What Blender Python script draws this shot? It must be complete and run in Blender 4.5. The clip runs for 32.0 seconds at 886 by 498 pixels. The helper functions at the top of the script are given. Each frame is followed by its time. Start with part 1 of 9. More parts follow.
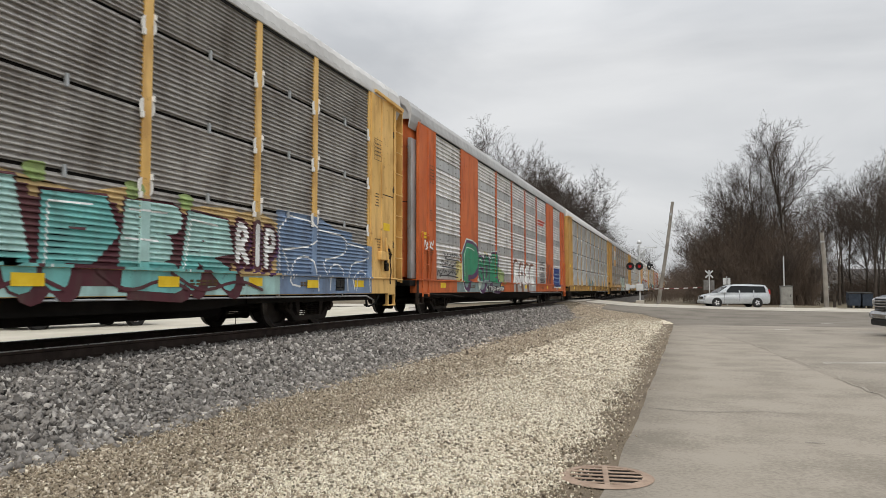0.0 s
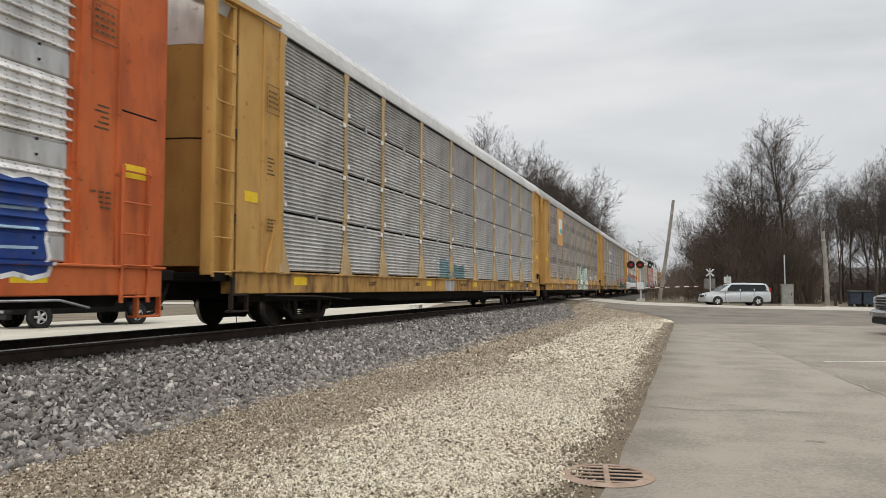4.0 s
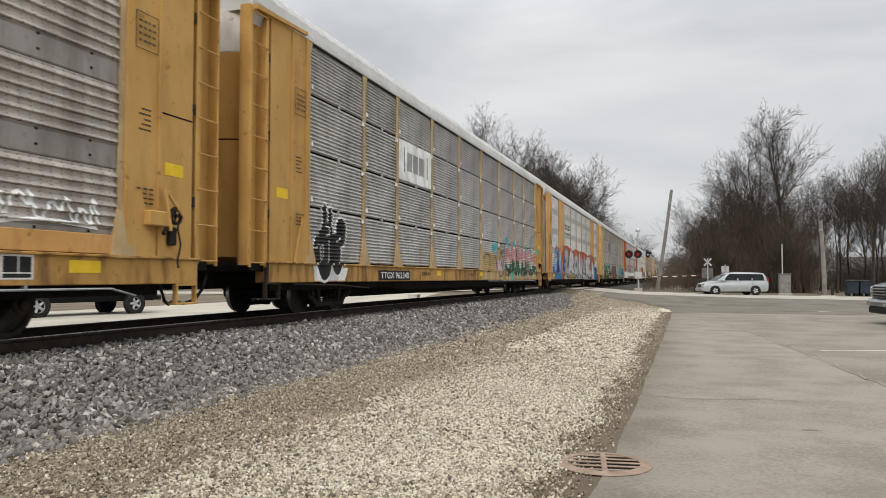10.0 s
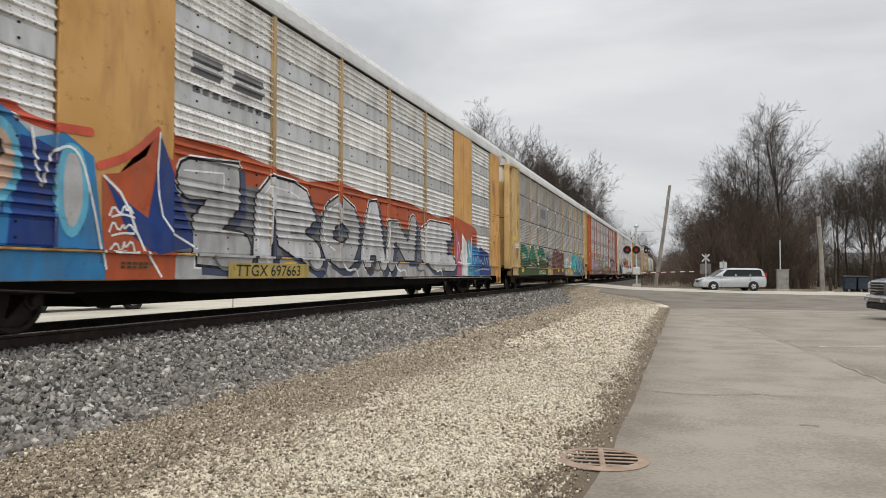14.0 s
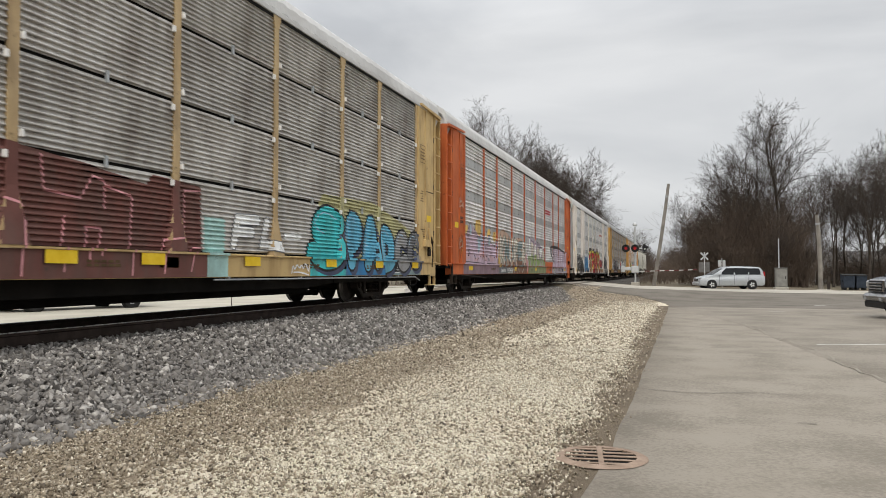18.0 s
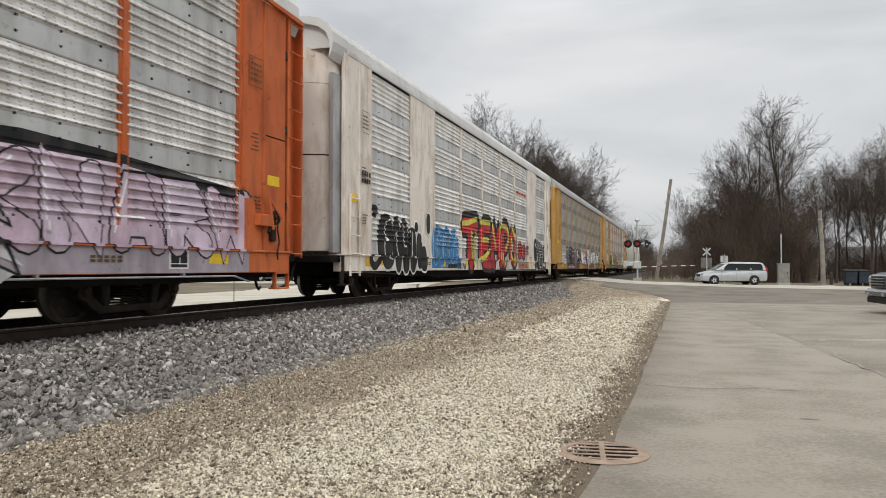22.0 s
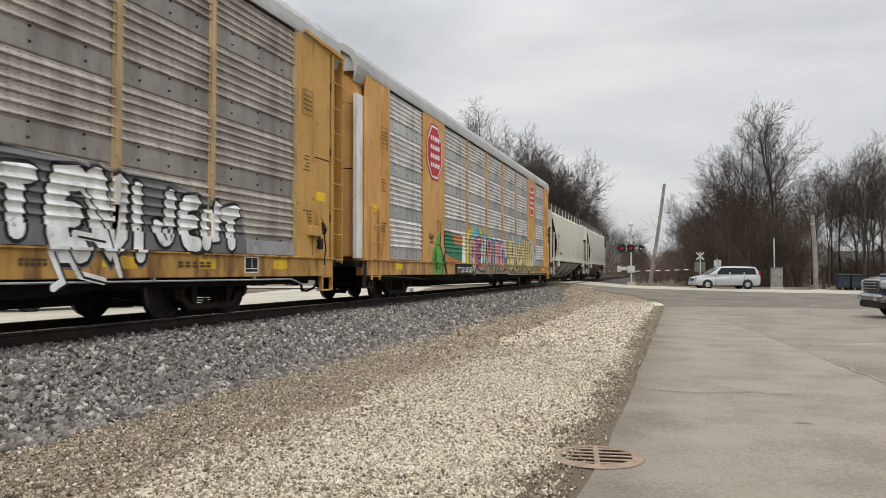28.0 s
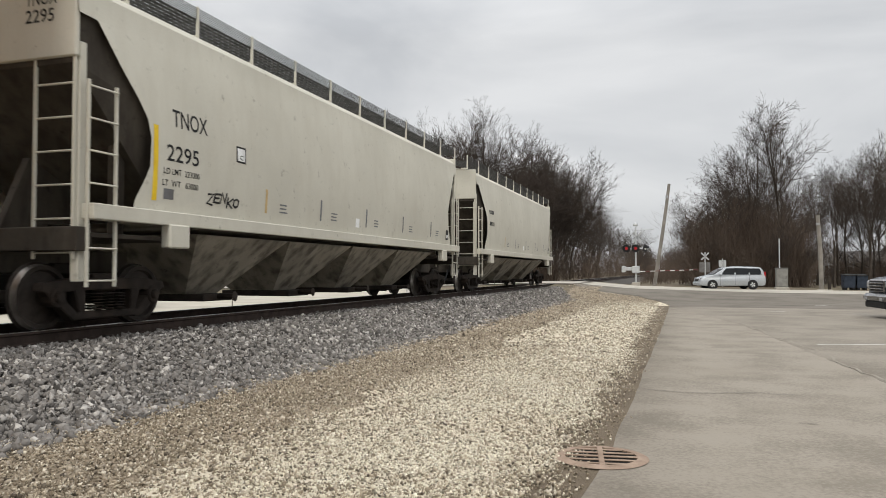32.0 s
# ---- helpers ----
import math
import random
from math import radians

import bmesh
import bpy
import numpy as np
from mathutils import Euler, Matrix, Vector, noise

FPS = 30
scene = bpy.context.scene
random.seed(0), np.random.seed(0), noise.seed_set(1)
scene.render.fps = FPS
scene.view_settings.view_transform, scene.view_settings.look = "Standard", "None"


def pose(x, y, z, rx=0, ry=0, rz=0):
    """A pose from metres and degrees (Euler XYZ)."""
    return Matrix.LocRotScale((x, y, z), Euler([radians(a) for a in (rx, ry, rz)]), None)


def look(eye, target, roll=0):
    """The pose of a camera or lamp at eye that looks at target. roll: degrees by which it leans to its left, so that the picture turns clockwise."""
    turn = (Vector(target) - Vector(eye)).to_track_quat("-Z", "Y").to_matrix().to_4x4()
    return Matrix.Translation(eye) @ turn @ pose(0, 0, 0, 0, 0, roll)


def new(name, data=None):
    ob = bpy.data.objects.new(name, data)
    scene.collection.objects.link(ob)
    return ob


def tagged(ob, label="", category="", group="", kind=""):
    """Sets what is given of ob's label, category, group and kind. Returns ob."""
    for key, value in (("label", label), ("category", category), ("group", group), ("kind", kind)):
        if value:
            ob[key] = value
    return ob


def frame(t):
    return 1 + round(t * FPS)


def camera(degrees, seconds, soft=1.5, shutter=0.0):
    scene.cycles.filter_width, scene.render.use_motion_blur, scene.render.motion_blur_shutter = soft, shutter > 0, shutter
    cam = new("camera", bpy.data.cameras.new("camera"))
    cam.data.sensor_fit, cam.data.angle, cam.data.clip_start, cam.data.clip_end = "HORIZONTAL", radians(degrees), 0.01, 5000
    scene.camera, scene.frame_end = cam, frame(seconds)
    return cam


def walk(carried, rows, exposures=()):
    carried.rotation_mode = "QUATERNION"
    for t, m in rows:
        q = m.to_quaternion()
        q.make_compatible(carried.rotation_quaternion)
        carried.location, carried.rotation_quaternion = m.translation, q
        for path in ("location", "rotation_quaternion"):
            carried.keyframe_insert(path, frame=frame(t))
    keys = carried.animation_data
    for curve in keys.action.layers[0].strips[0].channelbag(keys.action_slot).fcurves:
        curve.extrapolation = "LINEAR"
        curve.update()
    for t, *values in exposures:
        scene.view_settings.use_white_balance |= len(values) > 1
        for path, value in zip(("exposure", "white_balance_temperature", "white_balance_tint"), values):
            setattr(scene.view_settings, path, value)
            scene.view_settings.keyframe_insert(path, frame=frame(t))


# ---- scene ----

EYE = 1.5            # eye over the yard
RAIL = 0.76          # top of rail over the yard
TRACK = -8.5         # centre line of the track
SPEED = 9.32         # of the train, m/s
cam = camera(61.8, 32.0, soft=0.5, shutter=0.12)
walk(cam, [(t, pose(0, 0, EYE, 90 + up, 0, turn)) for t, up, turn in (
    (0, 3.155, 17.990), (0.5, 3.167, 17.960), (1, 3.167, 17.950), (1.5, 3.155, 17.964), (2, 3.142, 17.996), (2.5, 3.127, 18.032), (3, 3.100,
    18.049), (3.5, 3.071, 18.051), (5.5, 2.878, 18.013), (6, 2.784, 18.009), (6.5, 2.686, 18.009), (7, 2.594, 18.010), (7.5, 2.517, 18.016), (8, 2.448,
    18.020), (8.5, 2.383, 18.011), (9, 2.327, 17.981), (9.5, 2.279, 17.941), (10, 2.222, 17.897), (10.5, 2.151, 17.841), (11, 2.077, 17.786), (11.5,
    2.001, 17.750), (12, 1.940, 17.730), (12.5, 1.909, 17.730), (13, 1.899, 17.746), (13.5, 1.897, 17.761), (14, 1.891, 17.769), (14.5, 1.876, 17.770),
    (16.5, 1.809, 17.732), (17, 1.807, 17.708), (17.5, 1.788, 17.693), (18, 1.769, 17.675), (18.5, 1.755, 17.647), (19, 1.731, 17.612), (19.5, 1.704,
    17.588), (20, 1.675, 17.595), (20.5, 1.625, 17.654), (21, 1.551, 17.746), (21.5, 1.476, 17.818), (22, 1.422, 17.833), (22.5, 1.388, 17.778), (23,
    1.350, 17.660), (23.5, 1.298, 17.531), (24, 1.242, 17.449), (24.5, 1.215, 17.424), (25, 1.244, 17.443), (25.5, 1.314, 17.481), (27.5, 1.835, 17.382),
    (28, 1.755, 17.382), (28.5, 1.659, 17.397), (29, 1.588, 17.443), (29.5, 1.573, 17.508), (30, 1.602, 17.577), (30.5, 1.661, 17.632), (31, 1.719,
    17.670), (31.5, 1.752, 17.700), (32, 1.775, 17.717)
)])

# ---------------------------------------------------------------- world and light
SUN_UP, SUN_ROUND = radians(38), radians(173)
world = bpy.data.worlds.new("overcast_sky")
scene.world = world
world.use_nodes = True
wn, wl = world.node_tree.nodes, world.node_tree.links
bg = wn["Background"]
sky = wn.new("ShaderNodeTexSky")
sky.sky_type, sky.sun_disc = "NISHITA", False
sky.sun_elevation, sky.sun_rotation = SUN_UP, SUN_ROUND
sky.air_density, sky.dust_density, sky.ozone_density = 1.0, 3.0, 1.0
coord = wn.new("ShaderNodeTexCoord")
stretch = wn.new("ShaderNodeMapping")
stretch.inputs["Scale"].default_value = (1.2, 1.2, 3.6)
clouds = wn.new("ShaderNodeTexNoise")
clouds.inputs["Scale"].default_value = 1.7
clouds.inputs["Detail"].default_value = 6
clouds.inputs["Roughness"].default_value = 0.5
clouds.inputs["Distortion"].default_value = 0.4
ramp = wn.new("ShaderNodeValToRGB")
ramp.color_ramp.elements[0].position, ramp.color_ramp.elements[0].color = 0.34, (5.6, 5.75, 5.95, 1)
ramp.color_ramp.elements[1].position, ramp.color_ramp.elements[1].color = 0.64, (8.0, 8.05, 8.1, 1)
cover = wn.new("ShaderNodeMix")
cover.data_type = "RGBA"
cover.inputs[0].default_value = 0.93
# an overcast sky is about three times as bright overhead as at the horizon
split = wn.new("ShaderNodeSeparateXYZ")
rise = wn.new("ShaderNodeMapRange")
rise.inputs[1].default_value, rise.inputs[2].default_value = 0.30, 1.0
rise.inputs[3].default_value, rise.inputs[4].default_value = 1.0, 3.0
lift = wn.new("ShaderNodeMix")
lift.data_type, lift.blend_type = "RGBA", "MULTIPLY"
lift.inputs[0].default_value = 1.0
wl.new(coord.outputs["Generated"], split.inputs[0])
wl.new(split.outputs[2], rise.inputs[0])
wl.new(rise.outputs[0], lift.inputs[7])
wl.new(coord.outputs["Generated"], stretch.inputs["Vector"])
wl.new(stretch.outputs["Vector"], clouds.inputs["Vector"])
wl.new(clouds.outputs["Fac"], ramp.inputs["Fac"])
wl.new(sky.outputs["Color"], cover.inputs[6])
wl.new(ramp.outputs["Color"], cover.inputs[7])
wl.new(cover.outputs[2], lift.inputs[6])
wl.new(lift.outputs[2], bg.inputs["Color"])
bg.inputs["Strength"].default_value = 0.1

sun = new("sun", bpy.data.lights.new("sun", "SUN"))
sun.data.energy, sun.data.angle, sun.data.color = 1.3, radians(14), (1.0, 0.95, 0.87)
sun_from = Vector((math.sin(SUN_ROUND) * math.cos(SUN_UP), math.cos(SUN_ROUND) * math.cos(SUN_UP), math.sin(SUN_UP)))
sun.matrix_world = look(sun_from * 60, (0, 0, 0))
scene.view_settings.exposure = 0.0


# ---------------------------------------------------------------- materials
def surface(name, one, two, scale=3.0, rough=0.6, metal=0.0, bump=0.0, fine=30.0, dirt=None, dirty=0.0, streaks=False, vary=0.0, grain=0.25,
            relief=1.0):
    """A weathered surface: two tones at a broad scale, a fine grain, dirt in patches or in streaks that run down, and relief."""
    m = bpy.data.materials.new(name)
    m.use_nodes = True
    n, l = m.node_tree.nodes, m.node_tree.links
    b = n["Principled BSDF"]
    b.inputs["Metallic"].default_value = metal
    b.inputs["Specular IOR Level"].default_value = 0.15 if rough >= 0.5 else 0.5
    tc = n.new("ShaderNodeTexCoord")
    broad, small = n.new("ShaderNodeTexNoise"), n.new("ShaderNodeTexNoise")
    broad.inputs["Scale"].default_value, broad.inputs["Detail"].default_value = scale, 5
    small.inputs["Scale"].default_value, small.inputs["Detail"].default_value = fine, 4
    for q in (broad, small):
        l.new(tc.outputs["Object"], q.inputs["Vector"])
    add = n.new("ShaderNodeMath")
    add.operation = "MULTIPLY_ADD"
    add.inputs[1].default_value = grain
    l.new(small.outputs["Fac"], add.inputs[0])
    l.new(broad.outputs["Fac"], add.inputs[2])
    cr = n.new("ShaderNodeValToRGB")
    cr.color_ramp.elements[0].position, cr.color_ramp.elements[0].color = 0.40 + grain * 0.35, (*one, 1)
    cr.color_ramp.elements[1].position, cr.color_ramp.elements[1].color = 0.60 + grain * 0.65, (*two, 1)
    l.new(add.outputs[0], cr.inputs["Fac"])
    out = cr.outputs["Color"]
    if dirt:
        smear = n.new("ShaderNodeTexNoise")
        smear.inputs["Detail"].default_value = 3 if streaks else 6
        smear.inputs["Roughness"].default_value = 0.5 if streaks else 0.65
        mp = n.new("ShaderNodeMapping")
        mp.inputs["Scale"].default_value = (1.9, 1.9, 0.6) if streaks else (1, 1, 1)
        mp.inputs["Location"].default_value = (3.7, 1.3, 8.1)
        smear.inputs["Scale"].default_value = 2.2 if streaks else scale * 0.6
        l.new(tc.outputs["Object"], mp.inputs["Vector"])
        l.new(mp.outputs["Vector"], smear.inputs["Vector"])
        r2 = n.new("ShaderNodeMapRange")
        r2.inputs[1].default_value, r2.inputs[2].default_value = (0.45, 0.70) if streaks else (0.46, 0.80)
        r2.inputs[3].default_value, r2.inputs[4].default_value = 0.0, dirty
        l.new(smear.outputs["Fac"], r2.inputs[0])
        mx = n.new("ShaderNodeMix")
        mx.data_type = "RGBA"
        l.new(r2.outputs[0], mx.inputs[0])
        l.new(out, mx.inputs[6])
        mx.inputs[7].default_value = (*dirt, 1)
        out = mx.outputs[2]
    if streaks:
        chips, bite, wear = n.new("ShaderNodeTexNoise"), n.new("ShaderNodeMapRange"), n.new("ShaderNodeMix")
        chips.inputs["Scale"].default_value, chips.inputs["Detail"].default_value, chips.inputs["Roughness"].default_value = 5.5, 8, 0.72
        bite.inputs[1].default_value, bite.inputs[2].default_value = 0.60, 0.70
        bite.inputs[3].default_value, bite.inputs[4].default_value = 0.0, 0.75
        l.new(tc.outputs["Object"], chips.inputs["Vector"])
        l.new(chips.outputs["Fac"], bite.inputs[0])
        wear.data_type = "RGBA"
        l.new(bite.outputs[0], wear.inputs[0])
        l.new(out, wear.inputs[6])
        wear.inputs[7].default_value = (*(c * 0.6 for c in dirt), 1)
        out = wear.outputs[2]
    if vary:
        info, hsv = n.new("ShaderNodeObjectInfo"), n.new("ShaderNodeHueSaturation")
        r3 = n.new("ShaderNodeMapRange")
        r3.inputs[3].default_value, r3.inputs[4].default_value = 1 - vary, 1 + vary
        l.new(info.outputs["Random"], r3.inputs[0])
        l.new(r3.outputs[0], hsv.inputs["Value"])
        l.new(out, hsv.inputs["Color"])
        out = hsv.outputs["Color"]
    l.new(out, b.inputs["Base Color"])
    r4 = n.new("ShaderNodeMapRange")
    r4.inputs[3].default_value, r4.inputs[4].default_value = rough - 0.1, min(1.0, rough + 0.12)
    l.new(small.outputs["Fac"], r4.inputs[0])
    l.new(r4.outputs[0], b.inputs["Roughness"])
    if bump:
        bp = n.new("ShaderNodeBump")
        bp.inputs["Strength"].default_value, bp.inputs["Distance"].default_value = relief, bump
        l.new(small.outputs["Fac"], bp.inputs["Height"])
        l.new(bp.outputs["Normal"], b.inputs["Normal"])
    return m


def islands(name, tones, rough=0.9, fine=60.0, bump=0.004):
    """Loose stones: each one takes its own tone."""
    m = bpy.data.materials.new(name)
    m.use_nodes = True
    n, l = m.node_tree.nodes, m.node_tree.links
    b = n["Principled BSDF"]
    b.inputs["Roughness"].default_value = rough
    geo, cr = n.new("ShaderNodeNewGeometry"), n.new("ShaderNodeValToRGB")
    while len(cr.color_ramp.elements) < len(tones):
        cr.color_ramp.elements.new(0.5)
    for i, tone in enumerate(tones):
        cr.color_ramp.elements[i].position, cr.color_ramp.elements[i].color = i / (len(tones) - 1), (*tone, 1)
    l.new(geo.outputs["Random Per Island"], cr.inputs["Fac"])
    nz, tc, hsv, mr = n.new("ShaderNodeTexNoise"), n.new("ShaderNodeTexCoord"), n.new("ShaderNodeHueSaturation"), n.new("ShaderNodeMapRange")
    nz.inputs["Scale"].default_value = fine
    mr.inputs[3].default_value, mr.inputs[4].default_value = 0.65, 1.35
    l.new(tc.outputs["Object"], nz.inputs["Vector"])
    l.new(nz.outputs["Fac"], mr.inputs[0])
    l.new(mr.outputs[0], hsv.inputs["Value"])
    l.new(cr.outputs["Color"], hsv.inputs["Color"])
    l.new(hsv.outputs["Color"], b.inputs["Base Color"])
    return m


def glass(name, tint, rough=0.04, gloss=0.5):
    m = bpy.data.materials.new(name)
    m.use_nodes = True
    b = m.node_tree.nodes["Principled BSDF"]
    b.inputs["Base Color"].default_value = (*tint, 1)
    b.inputs["Roughness"].default_value, b.inputs["IOR"].default_value = rough, 1.5
    b.inputs["Specular IOR Level"].default_value = gloss
    return m


def glowing(name, tone, power):
    m = bpy.data.materials.new(name)
    m.use_nodes = True
    b = m.node_tree.nodes["Principled BSDF"]
    b.inputs["Base Color"].default_value = (*tone, 1)
    b.inputs["Emission Color"].default_value = (*tone, 1)
    b.inputs["Emission Strength"].default_value = power
    return m


def perforated(name, one, two, dirt, rough=0.6, metal=0.0):
    """Galvanised sheet with rows of punched holes in upright lines and a few streaks."""
    m = surface(name, one, two, 1.4, rough, metal, 0.0, 25, dirt, 0.55, True, 0.07)
    n, l = m.node_tree.nodes, m.node_tree.links
    b = n["Principled BSDF"]
    tc, sep = n.new("ShaderNodeTexCoord"), n.new("ShaderNodeSeparateXYZ")
    l.new(tc.outputs["Object"], sep.inputs[0])

    def wave(axis, period, width):
        a = n.new("ShaderNodeMath")
        a.operation, a.inputs[1].default_value = "MULTIPLY", 1.0 / period
        l.new(sep.outputs[axis], a.inputs[0])
        f = n.new("ShaderNodeMath")
        f.operation = "FRACT"
        l.new(a.outputs[0], f.inputs[0])
        c = n.new("ShaderNodeMath")
        c.operation, c.inputs[1].default_value = "LESS_THAN", width
        l.new(f.outputs[0], c.inputs[0])
        return c.outputs[0]

    def both(p, q):
        a = n.new("ShaderNodeMath")
        a.operation = "MULTIPLY"
        l.new(p, a.inputs[0])
        l.new(q, a.inputs[1])
        return a.outputs[0]

    # a line of holes every 0.155 m, holes 20 mm wide every 34 mm, none in the flat lower band of a sheet
    band = n.new("ShaderNodeMath")
    band.operation, band.inputs[1].default_value = "GREATER_THAN", 0.33
    l.new(sep.outputs[2], band.inputs[0])
    holes = both(both(wave(1, 0.155, 0.12), wave(2, 0.048, 0.42)), band.outputs[0])
    old = b.inputs["Base Color"].links[0].from_socket
    mx = n.new("ShaderNodeMix")
    mx.data_type = "RGBA"
    l.new(holes, mx.inputs[0])
    l.new(old, mx.inputs[6])
    mx.inputs[7].default_value = (0.14, 0.132, 0.124, 1)
    # smooth foot band darkened in colour, as the paler ribs catch more sky
    foot_shade = n.new("ShaderNodeMix")
    foot_shade.data_type, foot_shade.blend_type = "RGBA", "MULTIPLY"
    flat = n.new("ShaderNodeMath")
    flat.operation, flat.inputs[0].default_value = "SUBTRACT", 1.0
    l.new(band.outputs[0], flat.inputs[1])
    l.new(flat.outputs[0], foot_shade.inputs[0])
    l.new(mx.outputs[2], foot_shade.inputs[6])
    foot_shade.inputs[7].default_value = (0.66, 0.67, 0.675, 1)
    l.new(foot_shade.outputs[2], b.inputs["Base Color"])
    return m


RUST, SOOT, DUST = (0.10, 0.045, 0.02), (0.035, 0.03, 0.026), (0.20, 0.17, 0.13)
yellow = surface("rack_yellow", (0.455, 0.262, 0.078), (0.515, 0.31, 0.102), 0.7, 0.6, 0, 0.0, 40, (0.26, 0.135, 0.045), 0.35, True, 0.05)
pale_yellow = surface("faded_rack_yellow", (0.62, 0.385, 0.125), (0.70, 0.455, 0.17), 0.7, 0.6, 0, 0.0, 40, (0.28, 0.14, 0.045), 0.5, True, 0.04)
ochre = surface("rack_ochre", (0.50, 0.355, 0.16), (0.58, 0.42, 0.205), 0.7, 0.6, 0, 0.0, 40, (0.24, 0.15, 0.065), 0.5, True, 0.04)
tan = surface("rack_tan", (0.53, 0.29, 0.095), (0.61, 0.355, 0.135), 0.7, 0.6, 0, 0.0, 40, (0.28, 0.14, 0.055), 0.4, True, 0.04)
grimy_yellow = surface("grimy_sill_yellow", (0.40, 0.225, 0.065), (0.49, 0.285, 0.09), 0.9, 0.6, 0, 0.0, 40, (0.12, 0.062, 0.028), 0.95, True, 0.05)
grimy_tan = surface("grimy_sill_tan", (0.46, 0.25, 0.085), (0.55, 0.32, 0.12), 0.9, 0.6, 0, 0.0, 40, (0.15, 0.08, 0.04), 0.85, True, 0.05)
orange = surface("rack_orange", (0.46, 0.105, 0.032), (0.53, 0.14, 0.046), 0.7, 0.6, 0, 0.0, 40, (0.19, 0.055, 0.026), 0.5, True, 0.04)
cream = surface("rack_cream", (0.66, 0.60, 0.535), (0.74, 0.69, 0.625), 0.7, 0.6, 0, 0.0, 40, (0.34, 0.25, 0.18), 0.55, True, 0.04)
worn_ochre = surface("worn_post_ochre", (0.40, 0.285, 0.15), (0.50, 0.375, 0.215), 0.9, 0.65, 0, 0.0, 40, (0.22, 0.155, 0.09), 0.6, True, 0.06)
dark_sheet = surface("dark_corrugated_steel", (0.42, 0.404, 0.376), (0.52, 0.504, 0.475), 1.2, 0.45, 0.5, 0.0, 30, (0.22, 0.185, 0.155), 0.5, True, 0.10)
sooty_sheet = surface("sooty_corrugated_steel", (0.30, 0.284, 0.262), (0.38, 0.363, 0.34), 1.2, 0.45, 0.5, 0.0, 30, (0.15, 0.125, 0.105), 0.5, True, 0.10)
mid_sheet = surface("grey_corrugated_steel", (0.42, 0.416, 0.402), (0.52, 0.513, 0.498), 1.2, 0.45, 0.5, 0.0, 30, (0.22, 0.19, 0.16), 0.4, True, 0.08)
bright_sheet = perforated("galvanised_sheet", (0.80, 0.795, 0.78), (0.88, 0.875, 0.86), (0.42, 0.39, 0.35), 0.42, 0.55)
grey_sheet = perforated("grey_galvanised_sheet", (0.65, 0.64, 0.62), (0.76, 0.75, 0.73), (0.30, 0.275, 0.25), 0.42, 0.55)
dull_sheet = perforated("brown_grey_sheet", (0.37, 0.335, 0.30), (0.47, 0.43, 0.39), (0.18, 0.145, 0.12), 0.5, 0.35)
smooth_grey = surface("worn_grey_steel", (0.30, 0.32, 0.33), (0.42, 0.44, 0.45), 1.5, 0.4, 0.5, 0, 30, (0.2, 0.16, 0.12), 0.5, True)
white_paint = surface("worn_white_paint", (0.66, 0.65, 0.62), (0.76, 0.75, 0.72), 1.5, 0.5, 0, 0, 30, (0.34, 0.29, 0.22), 0.4, True)
roof_white = surface("pale_roof", (0.50, 0.50, 0.49), (0.60, 0.60, 0.585), 0.7, 0.6, 0.1, 0, 20, (0.30, 0.28, 0.26), 0.5)
roof_grey = surface("galvanised_roof", (0.36, 0.36, 0.355), (0.44, 0.44, 0.43), 0.7, 0.5, 0.3, 0, 20, (0.22, 0.20, 0.19), 0.5)
# near-black: the shade under and between the cars is put into this colour
under = surface("sooty_shade_black", (0.005, 0.0045, 0.004), (0.011, 0.010, 0.009), 2.0, 0.85, 0.0, 0.002, 40, (0.02, 0.015, 0.01), 0.4)
bogie_steel = surface("bogie_steel", (0.016, 0.013, 0.011), (0.032, 0.026, 0.022), 4.0, 0.8, 0.0, 0.003, 50, (0.055, 0.036, 0.024), 0.5)
wheel_steel = surface("wheel_steel", (0.022, 0.018, 0.016), (0.042, 0.035, 0.03), 6.0, 0.7, 0.1, 0.001, 50)
tread_steel = surface("polished_tread", (0.22, 0.20, 0.18), (0.32, 0.30, 0.28), 6.0, 0.35, 0.7)
rail_steel = surface("rail_rust", (0.03, 0.022, 0.018), (0.05, 0.036, 0.03), 5.0, 0.75, 0.1, 0.001, 40)
rail_top = surface("rail_head", (0.30, 0.29, 0.28), (0.38, 0.37, 0.36), 3.0, 0.28, 0.9)
hopper_paint = surface("hopper_grey_paint", (0.50, 0.48, 0.41), (0.56, 0.54, 0.465), 0.5, 0.6, 0, 0, 30, (0.45, 0.42, 0.35), 0.3, True)
# grimy steel, coloured darker still for the shaded recess at the wagon ends
hopper_dark = surface("hopper_grime_and_shade", (0.045, 0.038, 0.03), (0.075, 0.065, 0.052), 0.9, 0.7, 0, 0, 30, (0.025, 0.02, 0.016), 0.7, True)
hopper_mid = surface("hopper_streaked_paint", (0.22, 0.20, 0.165), (0.30, 0.275, 0.225), 0.9, 0.7, 0, 0, 30, (0.06, 0.05, 0.04), 0.8, True)
mesh_steel = surface("walkway_grating", (0.05, 0.05, 0.048), (0.09, 0.09, 0.086), 4, 0.7, 0.1)
black_paint = surface("black_lettering", (0.015, 0.015, 0.015), (0.03, 0.03, 0.03), 5, 0.6)
faded_ink = surface("faded_stencil_ink", (0.07, 0.045, 0.022), (0.12, 0.078, 0.036), 5, 0.6)
white_mark = surface("white_lettering", (0.68, 0.68, 0.66), (0.78, 0.78, 0.76), 5, 0.6)
sign_yellow = surface("label_yellow", (0.70, 0.46, 0.02), (0.78, 0.55, 0.04), 5, 0.5)
